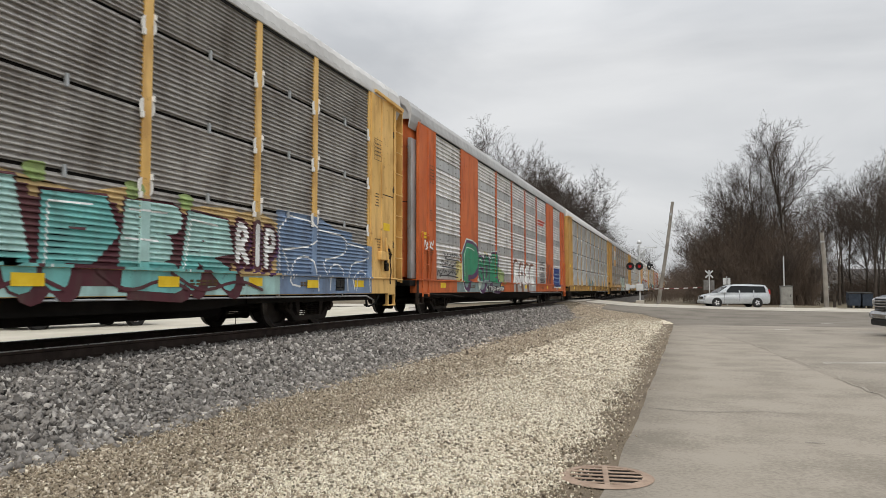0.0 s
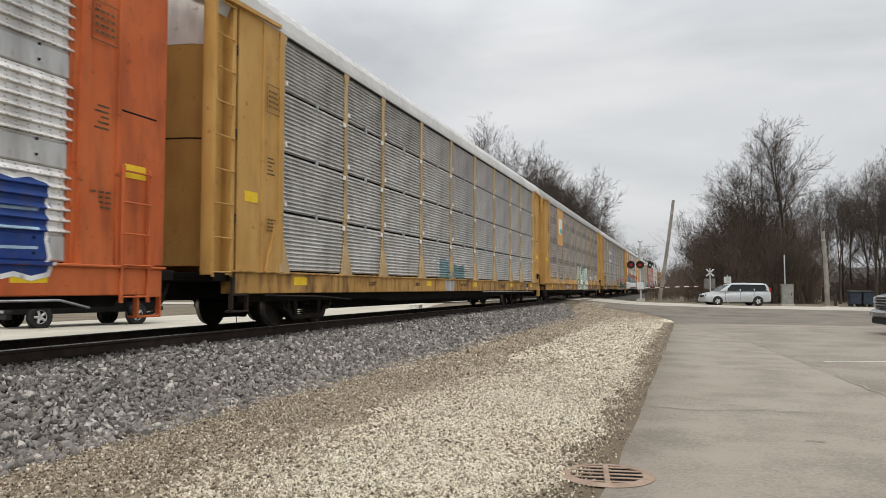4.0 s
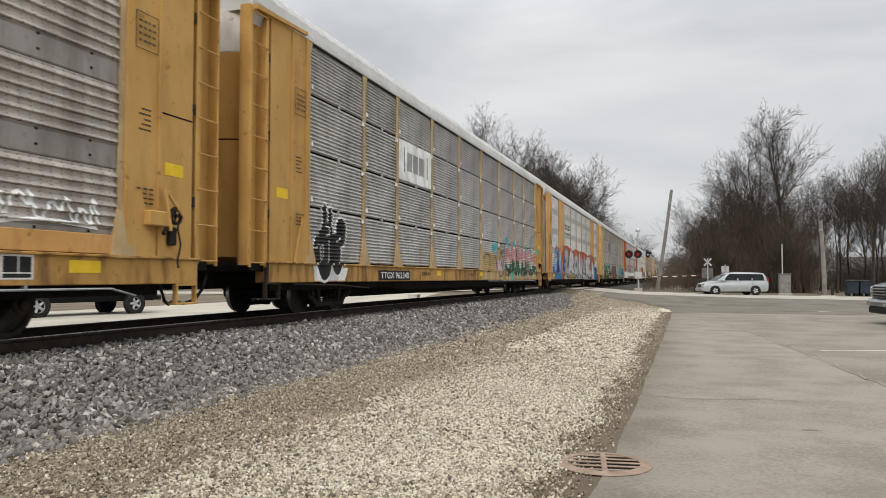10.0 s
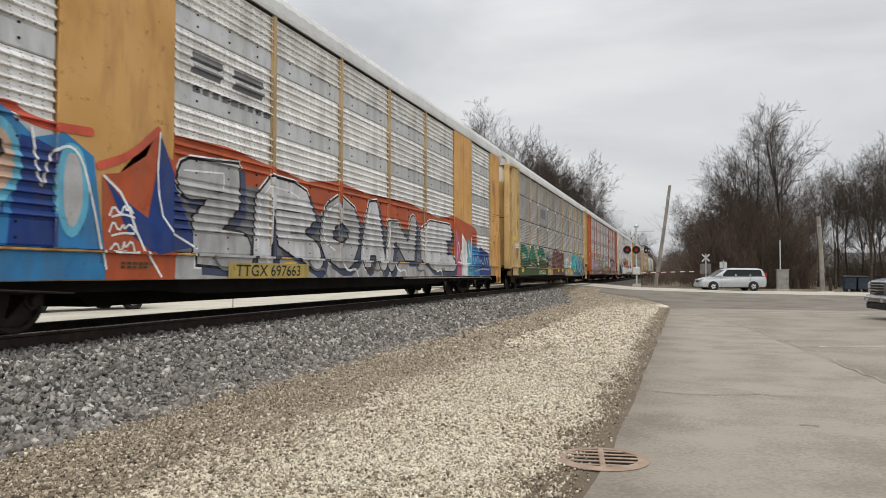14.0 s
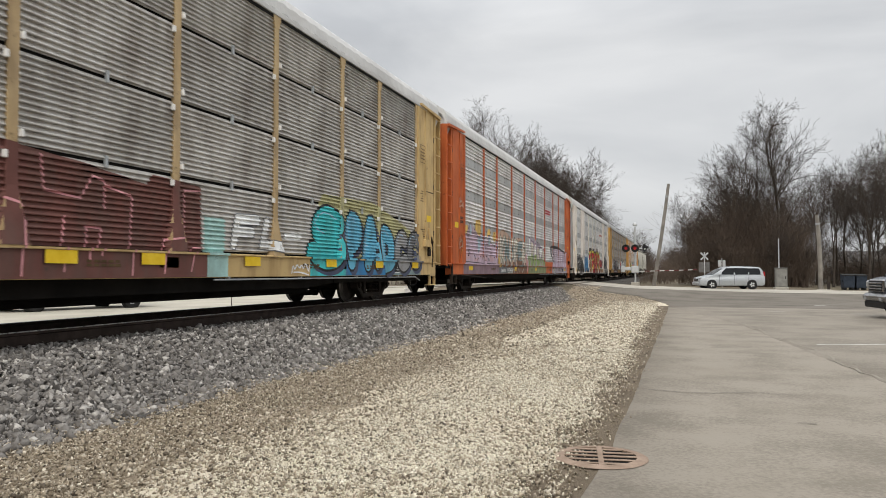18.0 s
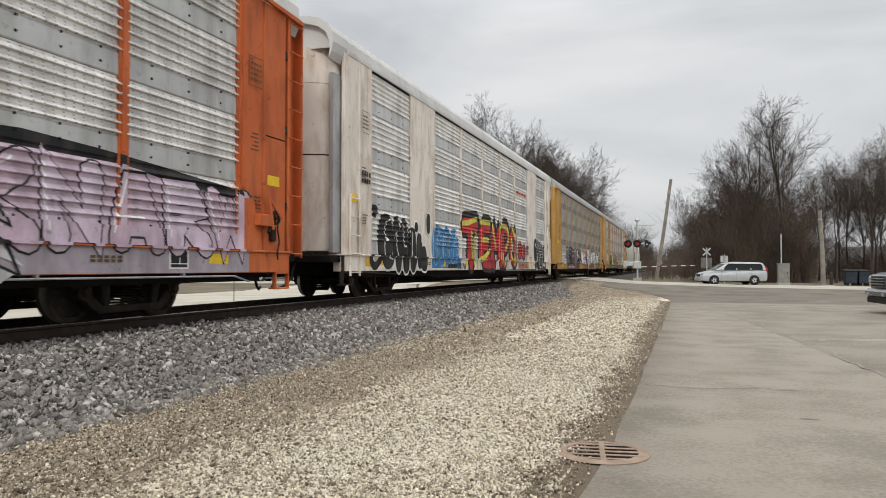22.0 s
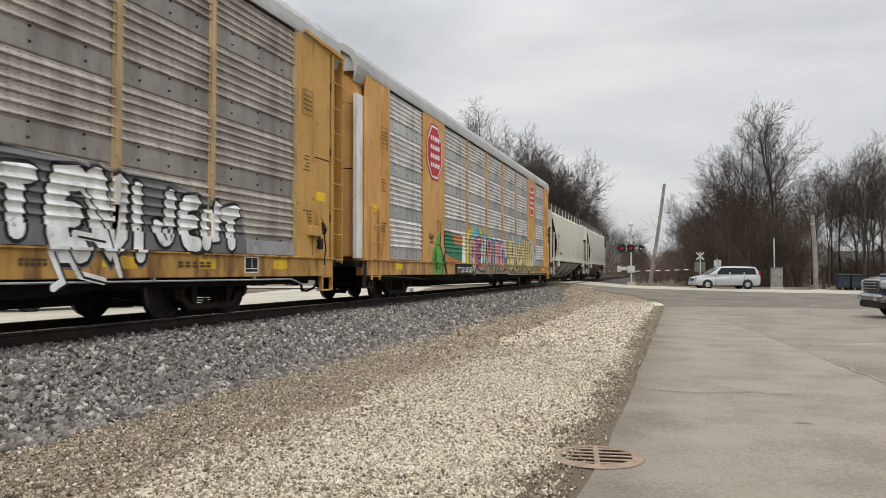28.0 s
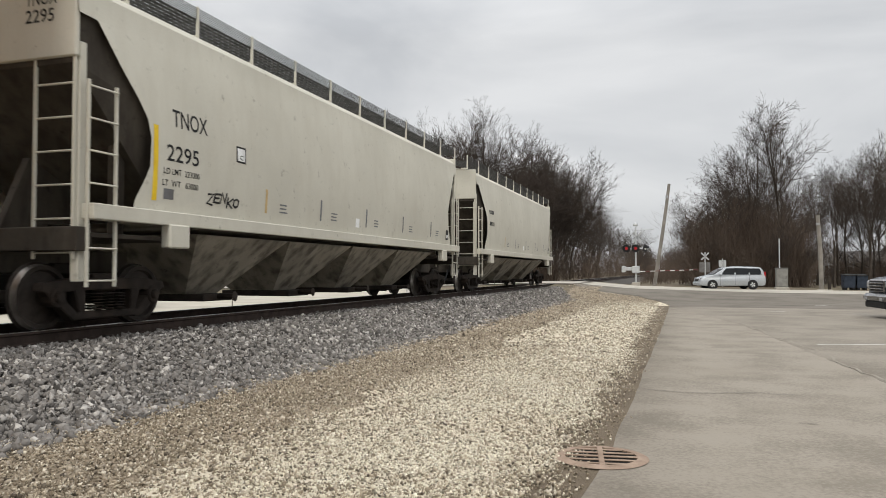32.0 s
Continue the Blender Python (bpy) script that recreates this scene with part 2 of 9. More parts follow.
asphalt = surface("old_asphalt", (0.188, 0.166, 0.135), (0.278, 0.248, 0.206), 1.1, 0.92, 0, 0.006, 32, (0.225, 0.198, 0.159), 0.6, grain=0.8, relief=0.9)
patch_asphalt = surface("patched_asphalt", (0.172, 0.152, 0.124), (0.26, 0.232, 0.193), 0.6, 0.92, 0, 0.006, 26, (0.16, 0.142, 0.117), 0.6, grain=0.8, relief=0.9)
apron = surface("dark_asphalt", (0.105, 0.093, 0.077), (0.175, 0.157, 0.132), 0.6, 0.92, 0, 0.006, 26, (0.15, 0.131, 0.106), 0.6, grain=0.8, relief=0.9)
concrete_road = surface("pale_road_concrete", (0.35, 0.325, 0.275), (0.43, 0.40, 0.345), 0.5, 0.85, 0, 0.002, 60, (0.25, 0.23, 0.19), 0.6)
service_concrete = surface("weathered_service_concrete", (0.36, 0.335, 0.275), (0.45, 0.42, 0.35), 0.5, 0.85, 0, 0.002, 60, (0.27, 0.245, 0.195), 0.6)
earth = surface("winter_earth", (0.105, 0.085, 0.06), (0.17, 0.14, 0.10), 0.35, 0.95, 0, 0.02, 14, (0.09, 0.095, 0.045), 0.5)
damp_dirt = surface("damp_gutter_dirt", (0.075, 0.058, 0.040), (0.165, 0.132, 0.095), 1.6, 0.95, 0, 0.016, 90, (0.045, 0.034, 0.022), 0.5, grain=1.2)
gravel_bed = surface("limestone_fines", (0.30, 0.258, 0.19), (0.66, 0.595, 0.47), 0.7, 0.95, 0, 0.014, 130, (0.20, 0.16, 0.11), 0.5, grain=1.3)
ballast_bed = surface("ballast_fines", (0.05, 0.045, 0.04), (0.10, 0.092, 0.083), 3, 0.95, 0, 0.03, 40)
ballast_stone = islands("ballast_stone", ((0.03, 0.027, 0.024), (0.152, 0.14, 0.127), (0.27, 0.252, 0.23), (0.115, 0.104, 0.093), (0.215, 0.2, 0.183), (0.52, 0.49, 0.45)))
lime_stone = islands("limestone_chip", ((0.045, 0.036, 0.025), (0.48, 0.43, 0.325), (0.74, 0.69, 0.555), (0.56, 0.505, 0.39), (0.84, 0.80, 0.68)))
brown_stone = islands("brown_chip", ((0.05, 0.037, 0.025), (0.235, 0.19, 0.132), (0.46, 0.395, 0.295), (0.165, 0.128, 0.087), (0.70, 0.632, 0.515)))
tie_wood = surface("creosoted_tie", (0.03, 0.024, 0.02), (0.055, 0.045, 0.036), 3, 0.9, 0, 0.006, 25)
bark = surface("grey_bark", (0.042, 0.034, 0.028), (0.07, 0.058, 0.048), 3, 0.95, 0, 0.01, 30)
twig = surface("bare_twigs", (0.045, 0.036, 0.03), (0.072, 0.058, 0.048), 0.4, 0.95)
brush = surface("brown_brush", (0.075, 0.056, 0.043), (0.115, 0.088, 0.068), 0.3, 0.95)
pole_wood = surface("weathered_pole", (0.17, 0.155, 0.135), (0.25, 0.23, 0.20), 2, 0.9, 0, 0.004, 40)
iron = surface("rusty_cast_iron", (0.24, 0.175, 0.13), (0.34, 0.255, 0.195), 6, 0.8, 0.0, 0.002, 60, (0.15, 0.10, 0.07), 0.6)
pit_dark = surface("drain_shade", (0.006, 0.005, 0.004), (0.012, 0.010, 0.008), 4, 0.9)
silver_metal = surface("silver_signal_paint", (0.42, 0.43, 0.43), (0.52, 0.53, 0.53), 3, 0.4, 0.4)
signal_black = surface("signal_black", (0.012, 0.012, 0.012), (0.025, 0.025, 0.025), 3, 0.6)
red_paint = surface("barrier_red", (0.10, 0.02, 0.02), (0.15, 0.03, 0.028), 3, 0.6)
lamp_red = glowing("lit_red_lens", (0.45, 0.008, 0.015), 0.12)
cabinet_grey = surface("cabinet_aluminium", (0.20, 0.195, 0.18), (0.26, 0.255, 0.235), 3, 0.5, 0.3)
van_silver = surface("silver_car_paint", (0.34, 0.36, 0.375), (0.39, 0.41, 0.425), 2, 0.28, 0.3)
truck_blue = surface("navy_car_paint", (0.010, 0.017, 0.030), (0.015, 0.024, 0.040), 2, 0.22, 0.2)
car_dark = surface("black_car_paint", (0.004, 0.004, 0.005), (0.008, 0.008, 0.009), 2, 0.7, 0.0)
car_grey = surface("grey_car_paint", (0.10, 0.105, 0.11), (0.14, 0.145, 0.15), 2, 0.28, 0.3)
rubber = surface("tyre_rubber", (0.018, 0.018, 0.018), (0.03, 0.03, 0.03), 8, 0.85)
alloy = surface("wheel_alloy", (0.50, 0.50, 0.505), (0.60, 0.60, 0.605), 4, 0.4, 0.4)
chrome = surface("chrome", (0.26, 0.26, 0.265), (0.33, 0.33, 0.335), 4, 0.2, 1.0)
car_glass = glass("car_glass", (0.012, 0.014, 0.015), 0.08, 0.22)
lamp_glass = glass("headlamp_glass", (0.28, 0.285, 0.29), 0.1)
tail_red = glass("tail_lamp", (0.35, 0.01, 0.012), 0.15)
siding = surface("pale_siding", (0.36, 0.36, 0.345), (0.43, 0.43, 0.415), 2, 0.7)
shingle = surface("grey_shingle", (0.11, 0.105, 0.10), (0.16, 0.155, 0.15), 3, 0.9, 0, 0.01, 30)
bin_blue = surface("dark_bin_paint", (0.03, 0.04, 0.055), (0.045, 0.055, 0.075), 3, 0.5)
grass_mat = surface("winter_grass", (0.13, 0.125, 0.045), (0.21, 0.195, 0.085), 0.8, 0.95, 0, 0.02, 30)


# ---------------------------------------------------------------- building helpers
class Shape:
    """Vertices and faces of one mesh."""

    def __init__(self):
        self.v, self.f = [], []

    def add(self, verts, faces):
        k = len(self.v)
        self.v += [tuple(p) for p in verts]
        self.f += [tuple(i + k for i in q) for q in faces]
        return self

    def box(self, x0, x1, y0, y1, z0, z1):
        return self.add([(x, y, z) for z in (z0, z1) for y in (y0, y1) for x in (x0, x1)],
                        [(0, 2, 3, 1), (4, 5, 7, 6), (0, 1, 5, 4), (2, 6, 7, 3), (0, 4, 6, 2), (1, 3, 7, 5)])

    def block(self, x0, x1, y0, y1, z0, z1, c):
        """A box whose twelve edges are chamfered by c."""
        bm = bmesh.new()
        bmesh.ops.create_cube(bm, size=1, matrix=Matrix.LocRotScale(((x0 + x1) / 2, (y0 + y1) / 2, (z0 + z1) / 2), None, (x1 - x0, y1 - y0, z1 - z0)))
        bmesh.ops.bevel(bm, geom=bm.edges[:], offset=c, segments=1, affect="EDGES")
        bm.verts.index_update()
        self.add([p.co for p in bm.verts], [[p.index for p in q.verts] for q in bm.faces])
        bm.free()
        return self

    def rod(self, a, b, r0, r1=None, n=8, caps=True):
        a, b = Vector(a), Vector(b)
        r1 = r0 if r1 is None else r1
        q = (b - a).to_track_quat("Z", "Y")
        ring = [q @ Vector((math.cos(6.28319 * i / n), math.sin(6.28319 * i / n), 0)) for i in range(n)]
        faces = [(i, (i + 1) % n, n + (i + 1) % n, n + i) for i in range(n)]
        if caps:
            faces += [tuple(range(n - 1, -1, -1)), tuple(range(n, 2 * n))]
        return self.add([a + p * r0 for p in ring] + [b + p * r1 for p in ring], faces)

    def pipe(self, path, r, n=6):
        for a, b in zip(path, path[1:]):
            self.rod(a, b, r, r, n)
        return self

    def prism(self, outline, axis, lo, hi):
        """A flat outline drawn out along an axis; outline points are the two other axes in order."""
        k = len(outline)
        put = {"x": lambda p, w: (w, p[0], p[1]), "y": lambda p, w: (p[0], w, p[1]), "z": lambda p, w: (p[0], p[1], w)}[axis]
        faces = [(i, (i + 1) % k, k + (i + 1) % k, k + i) for i in range(k)] + [tuple(range(k - 1, -1, -1)), tuple(range(k, 2 * k))]
        return self.add([put(p, lo) for p in outline] + [put(p, hi) for p in outline], faces)

    def lathe(self, profile, axis="x", n=24, centre=(0, 0, 0)):
        """profile: (radius, distance along the axis), closed by itself at radius 0."""
        verts, faces, k = [], [], len(profile)
        for i in range(n):
            c, s = math.cos(6.28319 * i / n), math.sin(6.28319 * i / n)
            for r, d in profile:
                p = {"x": (d, r * c, r * s), "y": (r * c, d, r * s), "z": (r * c, r * s, d)}[axis]
                verts.append((p[0] + centre[0], p[1] + centre[1], p[2] + centre[2]))
        for i in range(n):
            j = (i + 1) % n
            for q in range(k - 1):
                faces.append((i * k + q, j * k + q, j * k + q + 1, i * k + q + 1))
        return self.add(verts, faces)

    def mesh(self, name, material, smooth=False, bevel=0.0):
        me = bpy.data.meshes.new(name)
        me.from_pydata(self.v, [], self.f)
        bm = bmesh.new()
        bm.from_mesh(me)
        if len(bm.faces) < 6000:
            bmesh.ops.recalc_face_normals(bm, faces=bm.faces[:])
        if bevel:
            bmesh.ops.bevel(bm, geom=[e for e in bm.edges if e.is_manifold and e.calc_face_angle(0) > 0.6], offset=bevel, segments=2, affect="EDGES")
        for q in bm.faces:
            q.smooth = smooth
        bm.to_mesh(me)
        bm.free()
        if smooth:
            me.set_sharp_from_angle(angle=radians(38))
        me.materials.append(material)
        return me


def part(name, shape, material, parent=None, label="", at=None, smooth=False, bevel=0.0):
    """One mesh object, from a Shape or a mesh, under a thing or a part."""
    me = shape.mesh(name, material, smooth, bevel) if isinstance(shape, Shape) else shape
    ob = new(name, me)
    ob.parent = parent
    if at is not None:
        ob.matrix_basis = at if isinstance(at, Matrix) else Matrix.Translation(at)
    return tagged(ob, label) if label else ob


def thing(name, label, category, at=None, group=""):
    ob = new(name)
    ob.empty_display_size = 0.3
    if at is not None:
        ob.matrix_basis = at if isinstance(at, Matrix) else Matrix.Translation(at)
    return tagged(ob, label, category, group)


def array_mesh(name, verts, quads, material):
    """A mesh straight from arrays: verts n x 3, quads m x 4."""
    me = bpy.data.meshes.new(name)
    me.vertices.add(len(verts))
    me.vertices.foreach_set("co", np.asarray(verts, dtype=np.float32).ravel())
    me.loops.add(quads.size)
    me.loops.foreach_set("vertex_index", quads.astype(np.int32).ravel())
    me.polygons.add(len(quads))
    me.polygons.foreach_set("loop_start", np.arange(0, quads.size, 4, dtype=np.int32))
    me.update(calc_edges=True)
    me.validate()
    me.materials.append(material)
    return me


def smooth_step(a, b, x):
    t = min(1.0, max(0.0, (x - a) / (b - a)))
    return t * t * (3 - 2 * t)


# ---------------------------------------------------------------- ground, yard, road, track
def road_height(x):
    return float(np.interp(x, (-60, -22, -11.5, -10.3, -6.6, -3, 4, 15, 40), (0.2, 0.3, 0.68, 0.745, 0.745, 0.44, 0.25, 0.12, 0.06)))


def ground_height(x, y):
    base = float(np.interp(x, (-30, -11.6, -5.4, -3.0, -0.6, 60), (0.08, 0.06, 0.06, 0.03, 0.0, 0.0)))
    if y > 36:
        near, far = smooth_step(38, 48, y), smooth_step(60, 80, y)
        base = base + (road_height(x) - base) * near
        base = base + (0.12 - base) * far
    return base


def strip(name, material, xs, ys, lift, kind_label, rough=0.0, skirt=0.0, parent=None):
    """A ground sheet: xs(y) gives its cross lines at y, laid lift above the ground."""
    verts, faces, k = [], [], None
    for y in ys:
        row = xs(y)
        k = len(row)
        for i, x in enumerate(row):
            z = ground_height(x, y) + lift + rough * noise.noise((x * 0.9, y * 0.9, 3.0))
            if skirt and i in (0, k - 1):
                z -= skirt
            verts.append((x, y, z))
    for j in range(len(ys) - 1):
        for i in range(k - 1):
            a = j * k + i
            faces.append((a, a + 1, a + 1 + k, a + k))
    me = bpy.data.meshes.new(name)
    me.from_pydata(verts, [], faces)
    for q in me.polygons:
        q.use_smooth = True
    me.materials.append(material)
    ob = new(name, me)
    ob.parent = parent
    return tagged(ob, kind_label, kind="structure")


def spread(lo, hi, step):
    return [lo + (hi - lo) * i / max(1, round((hi - lo) / step)) for i in range(max(1, round((hi - lo) / step)) + 1)]


wide_x = [-2500, -900, -400, -200, -120, -80, -50] + spread(-40, 40, 2.0) + [50, 80, 120, 200, 400, 900, 2500]
wide_y = [-900, -300, -120, -60, -30] + spread(-20, 84, 2.0) + [100, 130, 180, 260, 400, 800, 1600, 3500]
strip("ground", earth, lambda y: wide_x, wide_y, -0.03, "brown winter earth with thin dead grass and leaf litter", 0.02)


def wander(y, seed, size=0.06, wave=0.8):
    return size * noise.noise((y * wave, seed, 0.5)) + size * 0.5 * noise.noise((y * wave * 4, seed, 1.5))


def yard_edge(y):
    return float(np.interp(y, (3, 4.6, 6.5, 20, 35, 39, 42, 43.7, 46, 49), (-0.74, -0.66, -0.56, -0.46, -0.43, -1.0, -2.15, -4.4, -6.1, -6.7))) + wander(y, 2.0, 0.025)


def seam(y):
    """Where the newer, darker asphalt begins."""
    return (max(yard_edge(y), float(np.interp(y, (4, 11.2, 22.6, 33), (3.3, 2.64, 1.64, -0.4)))) if y < 33 else yard_edge(y)) + (wander(y, 12.0, 0.05, 2.0) if y < 33 else 0)


strip("yard_pavement", asphalt, lambda y: [yard_edge(y) - 0.02, yard_edge(y)] + spread(0.3, 14, 0.7) + [18, 24, 34, 50],
      spread(-14, 37, 0.5), 0.014, "worn grey-brown asphalt of a level yard", 0.006, 0.05)
def apron_row(y):
    return [seam(y) - 0.012, seam(y)] + [seam(y) + (5.0 - seam(y)) * i / 8 for i in range(1, 9)] + [6.2, 7.5, 9, 10.5, 12, 14, 16, 18, 24, 34, 50]


strip("yard_patch", patch_asphalt, apron_row, spread(-14, 33, 0.4), 0.020, "patched asphalt on the open side of the yard", 0.006, 0.008)
strip("apron", apron, apron_row, spread(33, 48.6, 0.4), 0.020, "darker asphalt apron between the yard and the road", 0.006, 0.008)
strip("road", concrete_road, lambda y: [-60, -30] + spread(-24, 20, 1.0) + [30, 60], spread(48.2, 57.4, 0.8), 0.03, "pale concrete road over the level crossing", 0.0, 0.08)
strip("gutter_dirt", damp_dirt, lambda y: [-1.6, -1.1, -0.8, yard_edge(y) + 0.05], spread(-6, 37, 0.25), 0.004, "damp brown dirt along the asphalt edge", 0.004)
strip("limestone_verge", gravel_bed, lambda y: [-3.5 + wander(y, 7.0, 0.3)] + spread(-3.0, -1.5, 0.3) + [yard_edge(y) - (0.52 if y < 34 else 0.06) + wander(y, 6.0, 0.14, 1.6) + wander(y, 16.0, 0.05, 9)],
      spread(-6, 38.2, 0.2), 0.010, "pale crushed limestone verge beside the yard", 0.005)
brown_bed = surface("brown_fines", (0.13, 0.102, 0.07), (0.34, 0.28, 0.205), 0.6, 0.95, 0, 0.014, 110, (0.075, 0.058, 0.038), 0.6, grain=1.0)
strip("gravel_path", brown_bed, lambda y: spread(-6.1, -3.6, 0.3) + [-3.2 + wander(y, 9.0, 0.35) if y < 38 else yard_edge(y) - 0.06], spread(-6, 49, 0.4), 0.006,
      "brown gravel at the foot of the ballast", 0.006)
strip("far_service_road", service_concrete, lambda y: [-26.0, -23, -20, -17, -15.2], spread(-30, 47, 1.5), 0.02, "pale concrete service road behind the track", 0, 0.05)
strip("far_lawn", grass_mat, lambda y: [-14.4 + wander(y, 4.0, 0.3), -13.6, -12.9 + wander(y, 8.0, 0.3)], spread(9, 26, 0.8), 0.03, "strip of yellow-green winter grass behind the track", 0.02)

# ballast bed, rails and ties
bed = Shape()
section = [(-12.0, -0.02), (-11.7, 0.05), (-10.25, 0.46), (-10.0, 0.55), (-9.3, 0.56), (-8.5, 0.55), (-7.7, 0.56), (-7.0, 0.55), (-6.75, 0.49), (-6.2, 0.30), (-5.6, 0.10), (-5.2, -0.02)]
bed_y = spread(-60, 60, 0.6) + [70, 90, 120, 180, 300, 500, 900]
for y in bed_y:
    for x, z in section:
        jit = 0.02 * noise.noise((x * 1.3, y * 0.8, 0)) if z > 0 else 0
        bed.v.append((x + jit * 2, y, z + jit))
n_sec = len(section)
bed.f = [(j * n_sec + i, j * n_sec + i + 1, (j + 1) * n_sec + i + 1, (j + 1) * n_sec + i) for j in range(len(bed_y) - 1) for i in range(n_sec - 1)]
tagged(part("ballast_bed", bed, ballast_bed, smooth=True), "raised bed of grey crushed-stone ballast under the track", kind="structure")
track = thing("railway_track", "single railway track of rusty rails on dark wooden ties", "track", (TRACK, 0, 0))
track["kind"] = "structure"
rail_profile = [(-0.07, 0), (0.07, 0), (0.07, 0.012), (0.012, 0.03), (0.01, 0.125), (0.035, 0.14), (0.036, 0.17), (-0.036, 0.17), (-0.035, 0.14), (-0.01, 0.125), (-0.012, 0.03), (-0.07, 0.012)]
for side in (-0.755, 0.755):
    rl = part("rail", Shape().prism([(x + side, z + RAIL - 0.178) for x, z in rail_profile], "y", -60, 900), rail_steel, track)
    part("rail_head", Shape().block(side - 0.033, side + 0.033, -60, 900, RAIL - 0.012, RAIL, 0.004), rail_top, rl, "bright worn running surface of the rail")
tie_mesh = Shape().block(-1.3, 1.3, -0.115, 0.115, -0.16, 0, 0.012).mesh("tie", tie_wood)
for i in range(118):
    part("tie", tie_mesh, tie_wood, track, at=pose(random.uniform(-0.04, 0.04), -4 + i * 0.54, RAIL - 0.176, 0, 0, random.uniform(-0.8, 0.8)))
rest = Shape()
for i in range(200):
    rest.box(-1.3, 1.3, 59.7 + i * 0.54, 59.93 + i * 0.54, RAIL - 0.33, RAIL - 0.176)
tagged(part("far_ties", rest, tie_wood, track), kind="stuff")
plank = Shape()
for x0, x1 in ((-2.4, -0.86), (-0.64, 0.64), (0.86, 2.4)):
    plank.block(x0, x1, 47.6, 58.0, RAIL - 0.2, RAIL - 0.004, 0.01)
part("crossing_panel", plank, apron, track, "dark rubber and asphalt panels between the rails at the crossing")


def stones(name, n, place, size, material, label, seed):
    """n loose stones; place(rng, n) gives their points, size their radii from and to."""
    rng = np.random.default_rng(seed)
    at = place(rng, n)
    n = len(at)
    cube = np.array([(x, y, z) for z in (-1, 1) for y in (-1, 1) for x in (-1, 1)], dtype=float)
    quads = np.array([(0, 2, 3, 1), (4, 5, 7, 6), (0, 1, 5, 4), (2, 6, 7, 3), (0, 4, 6, 2), (1, 3, 7, 5)])
    body = cube[None] * rng.uniform(0.34, 1.05, (n, 8, 1)) * rng.uniform(0.42, 1.3, (n, 1, 3)) * np.array([1.12, 1.12, 0.72])
    q = rng.normal(size=(n, 4))
    q /= np.linalg.norm(q, axis=1, keepdims=True)
    w, x, y, z = q.T
    turn = np.stack([np.stack([1 - 2 * (y * y + z * z), 2 * (x * y - z * w), 2 * (x * z + y * w)], 1),
                     np.stack([2 * (x * y + z * w), 1 - 2 * (x * x + z * z), 2 * (y * z - x * w)], 1),
                     np.stack([2 * (x * z - y * w), 2 * (y * z + x * w), 1 - 2 * (x * x + y * y)], 1)], 1)
    r = rng.uniform(size[0], size[1], n) * rng.choice([0.7, 1.0, 1.0, 1.3], n)
    verts = np.einsum("nij,nkj->nki", turn, body) * r[:, None, None] + at[:, None, :]
    faces = (quads[None] + (np.arange(n) * 8)[:, None, None]).reshape(-1, 4)
    return tagged(new(name, array_mesh(name, verts.reshape(-1, 3), faces, material)), label, kind="stuff")


sec_x, sec_z = [p[0] for p in section], [p[1] for p in section]


def on_ballast(y0, y1):
    def place(rng, n):
        y = y0 + (y1 - y0) * rng.uniform(0, 1, n) ** 1.5
        x = rng.uniform(-7.55, -5.15, n) + rng.normal(0, 0.12, n)
        return np.stack([x, y, np.maximum(np.interp(x, sec_x, sec_z), 0.05) + rng.uniform(-0.01, 0.03, n)], 1)
    return place


def on_verge(y0, y1, x0, x1, lean, patch=0.0, margin=0.34):
    """Places on the verge; patch: how much of them fall away in bare patches."""
    def place(rng, n):
        m = n * 3
        y = y0 + (y1 - y0) * rng.uniform(0, 1, m) ** lean
        x = rng.uniform(x0, x1, m) + rng.normal(0, 0.38, m)
        edge = np.interp(y, (3, 4.6, 6.5, 20, 35, 39, 42, 43.7), (-0.74, -0.66, -0.56, -0.46, -0.43, -1.0, -2.15, -4.4))
        x = np.where(x > edge - margin + 0.14 * np.sin(y * 5.0) * np.sin(y * 1.7 + 1.0), edge - margin * 0.5 - np.abs(rng.normal(0, 0.5, m)), x)
        worn = np.array([noise.noise((a * 1.1, b * 0.8, 4.0)) + 0.9 * noise.noise((a * 4.5, b * 3.5, 9.0)) for a, b in zip(x, y)])
        worn = worn - 0.5 * np.exp(-((x - edge) / 0.35) ** 2)
        keep = np.flatnonzero(rng.uniform(0, 1, m) < 1 - patch * np.clip(0.5 - 1.6 * worn, 0, 1))[:n]
        x, y = x[keep], y[keep]
        z = np.array([ground_height(a, b) for a, b in zip(x, y)])
        return np.stack([x, y, z + rng.uniform(0.006, 0.020, len(x))], 1)
    return place


stones("ballast_stones", 34000, on_ballast(3.0, 17), (0.018, 0.038), ballast_stone, "angular grey ballast stones on the slope beside the rails", 1)
stones("ballast_stones_far", 15000, on_ballast(16, 47), (0.024, 0.046), ballast_stone, "angular grey ballast stones farther along the track", 2)
stones("limestone_chips", 90000, on_verge(3.4, 15, -2.9, -1.0, 1.5, 0.85), (0.005, 0.0112), lime_stone, "pale limestone chips on the verge", 3)
stones("limestone_chips_far", 17000, on_verge(12, 37, -3.1, -1.0, 1.2, 0.9), (0.008, 0.018), lime_stone, "pale limestone chips along the verge", 4)
stones("brown_chips", 76000, on_verge(3.4, 15, -5.6, -1.0, 1.4, 0.35), (0.006, 0.0145), brown_stone, "brown and pale gravel below the ballast", 5)
stones("brown_chips_far", 17000, on_verge(12, 46, -5.5, -1.2, 1.3, 0.3), (0.013, 0.028), brown_stone, "brown and pale gravel along the ballast", 6)
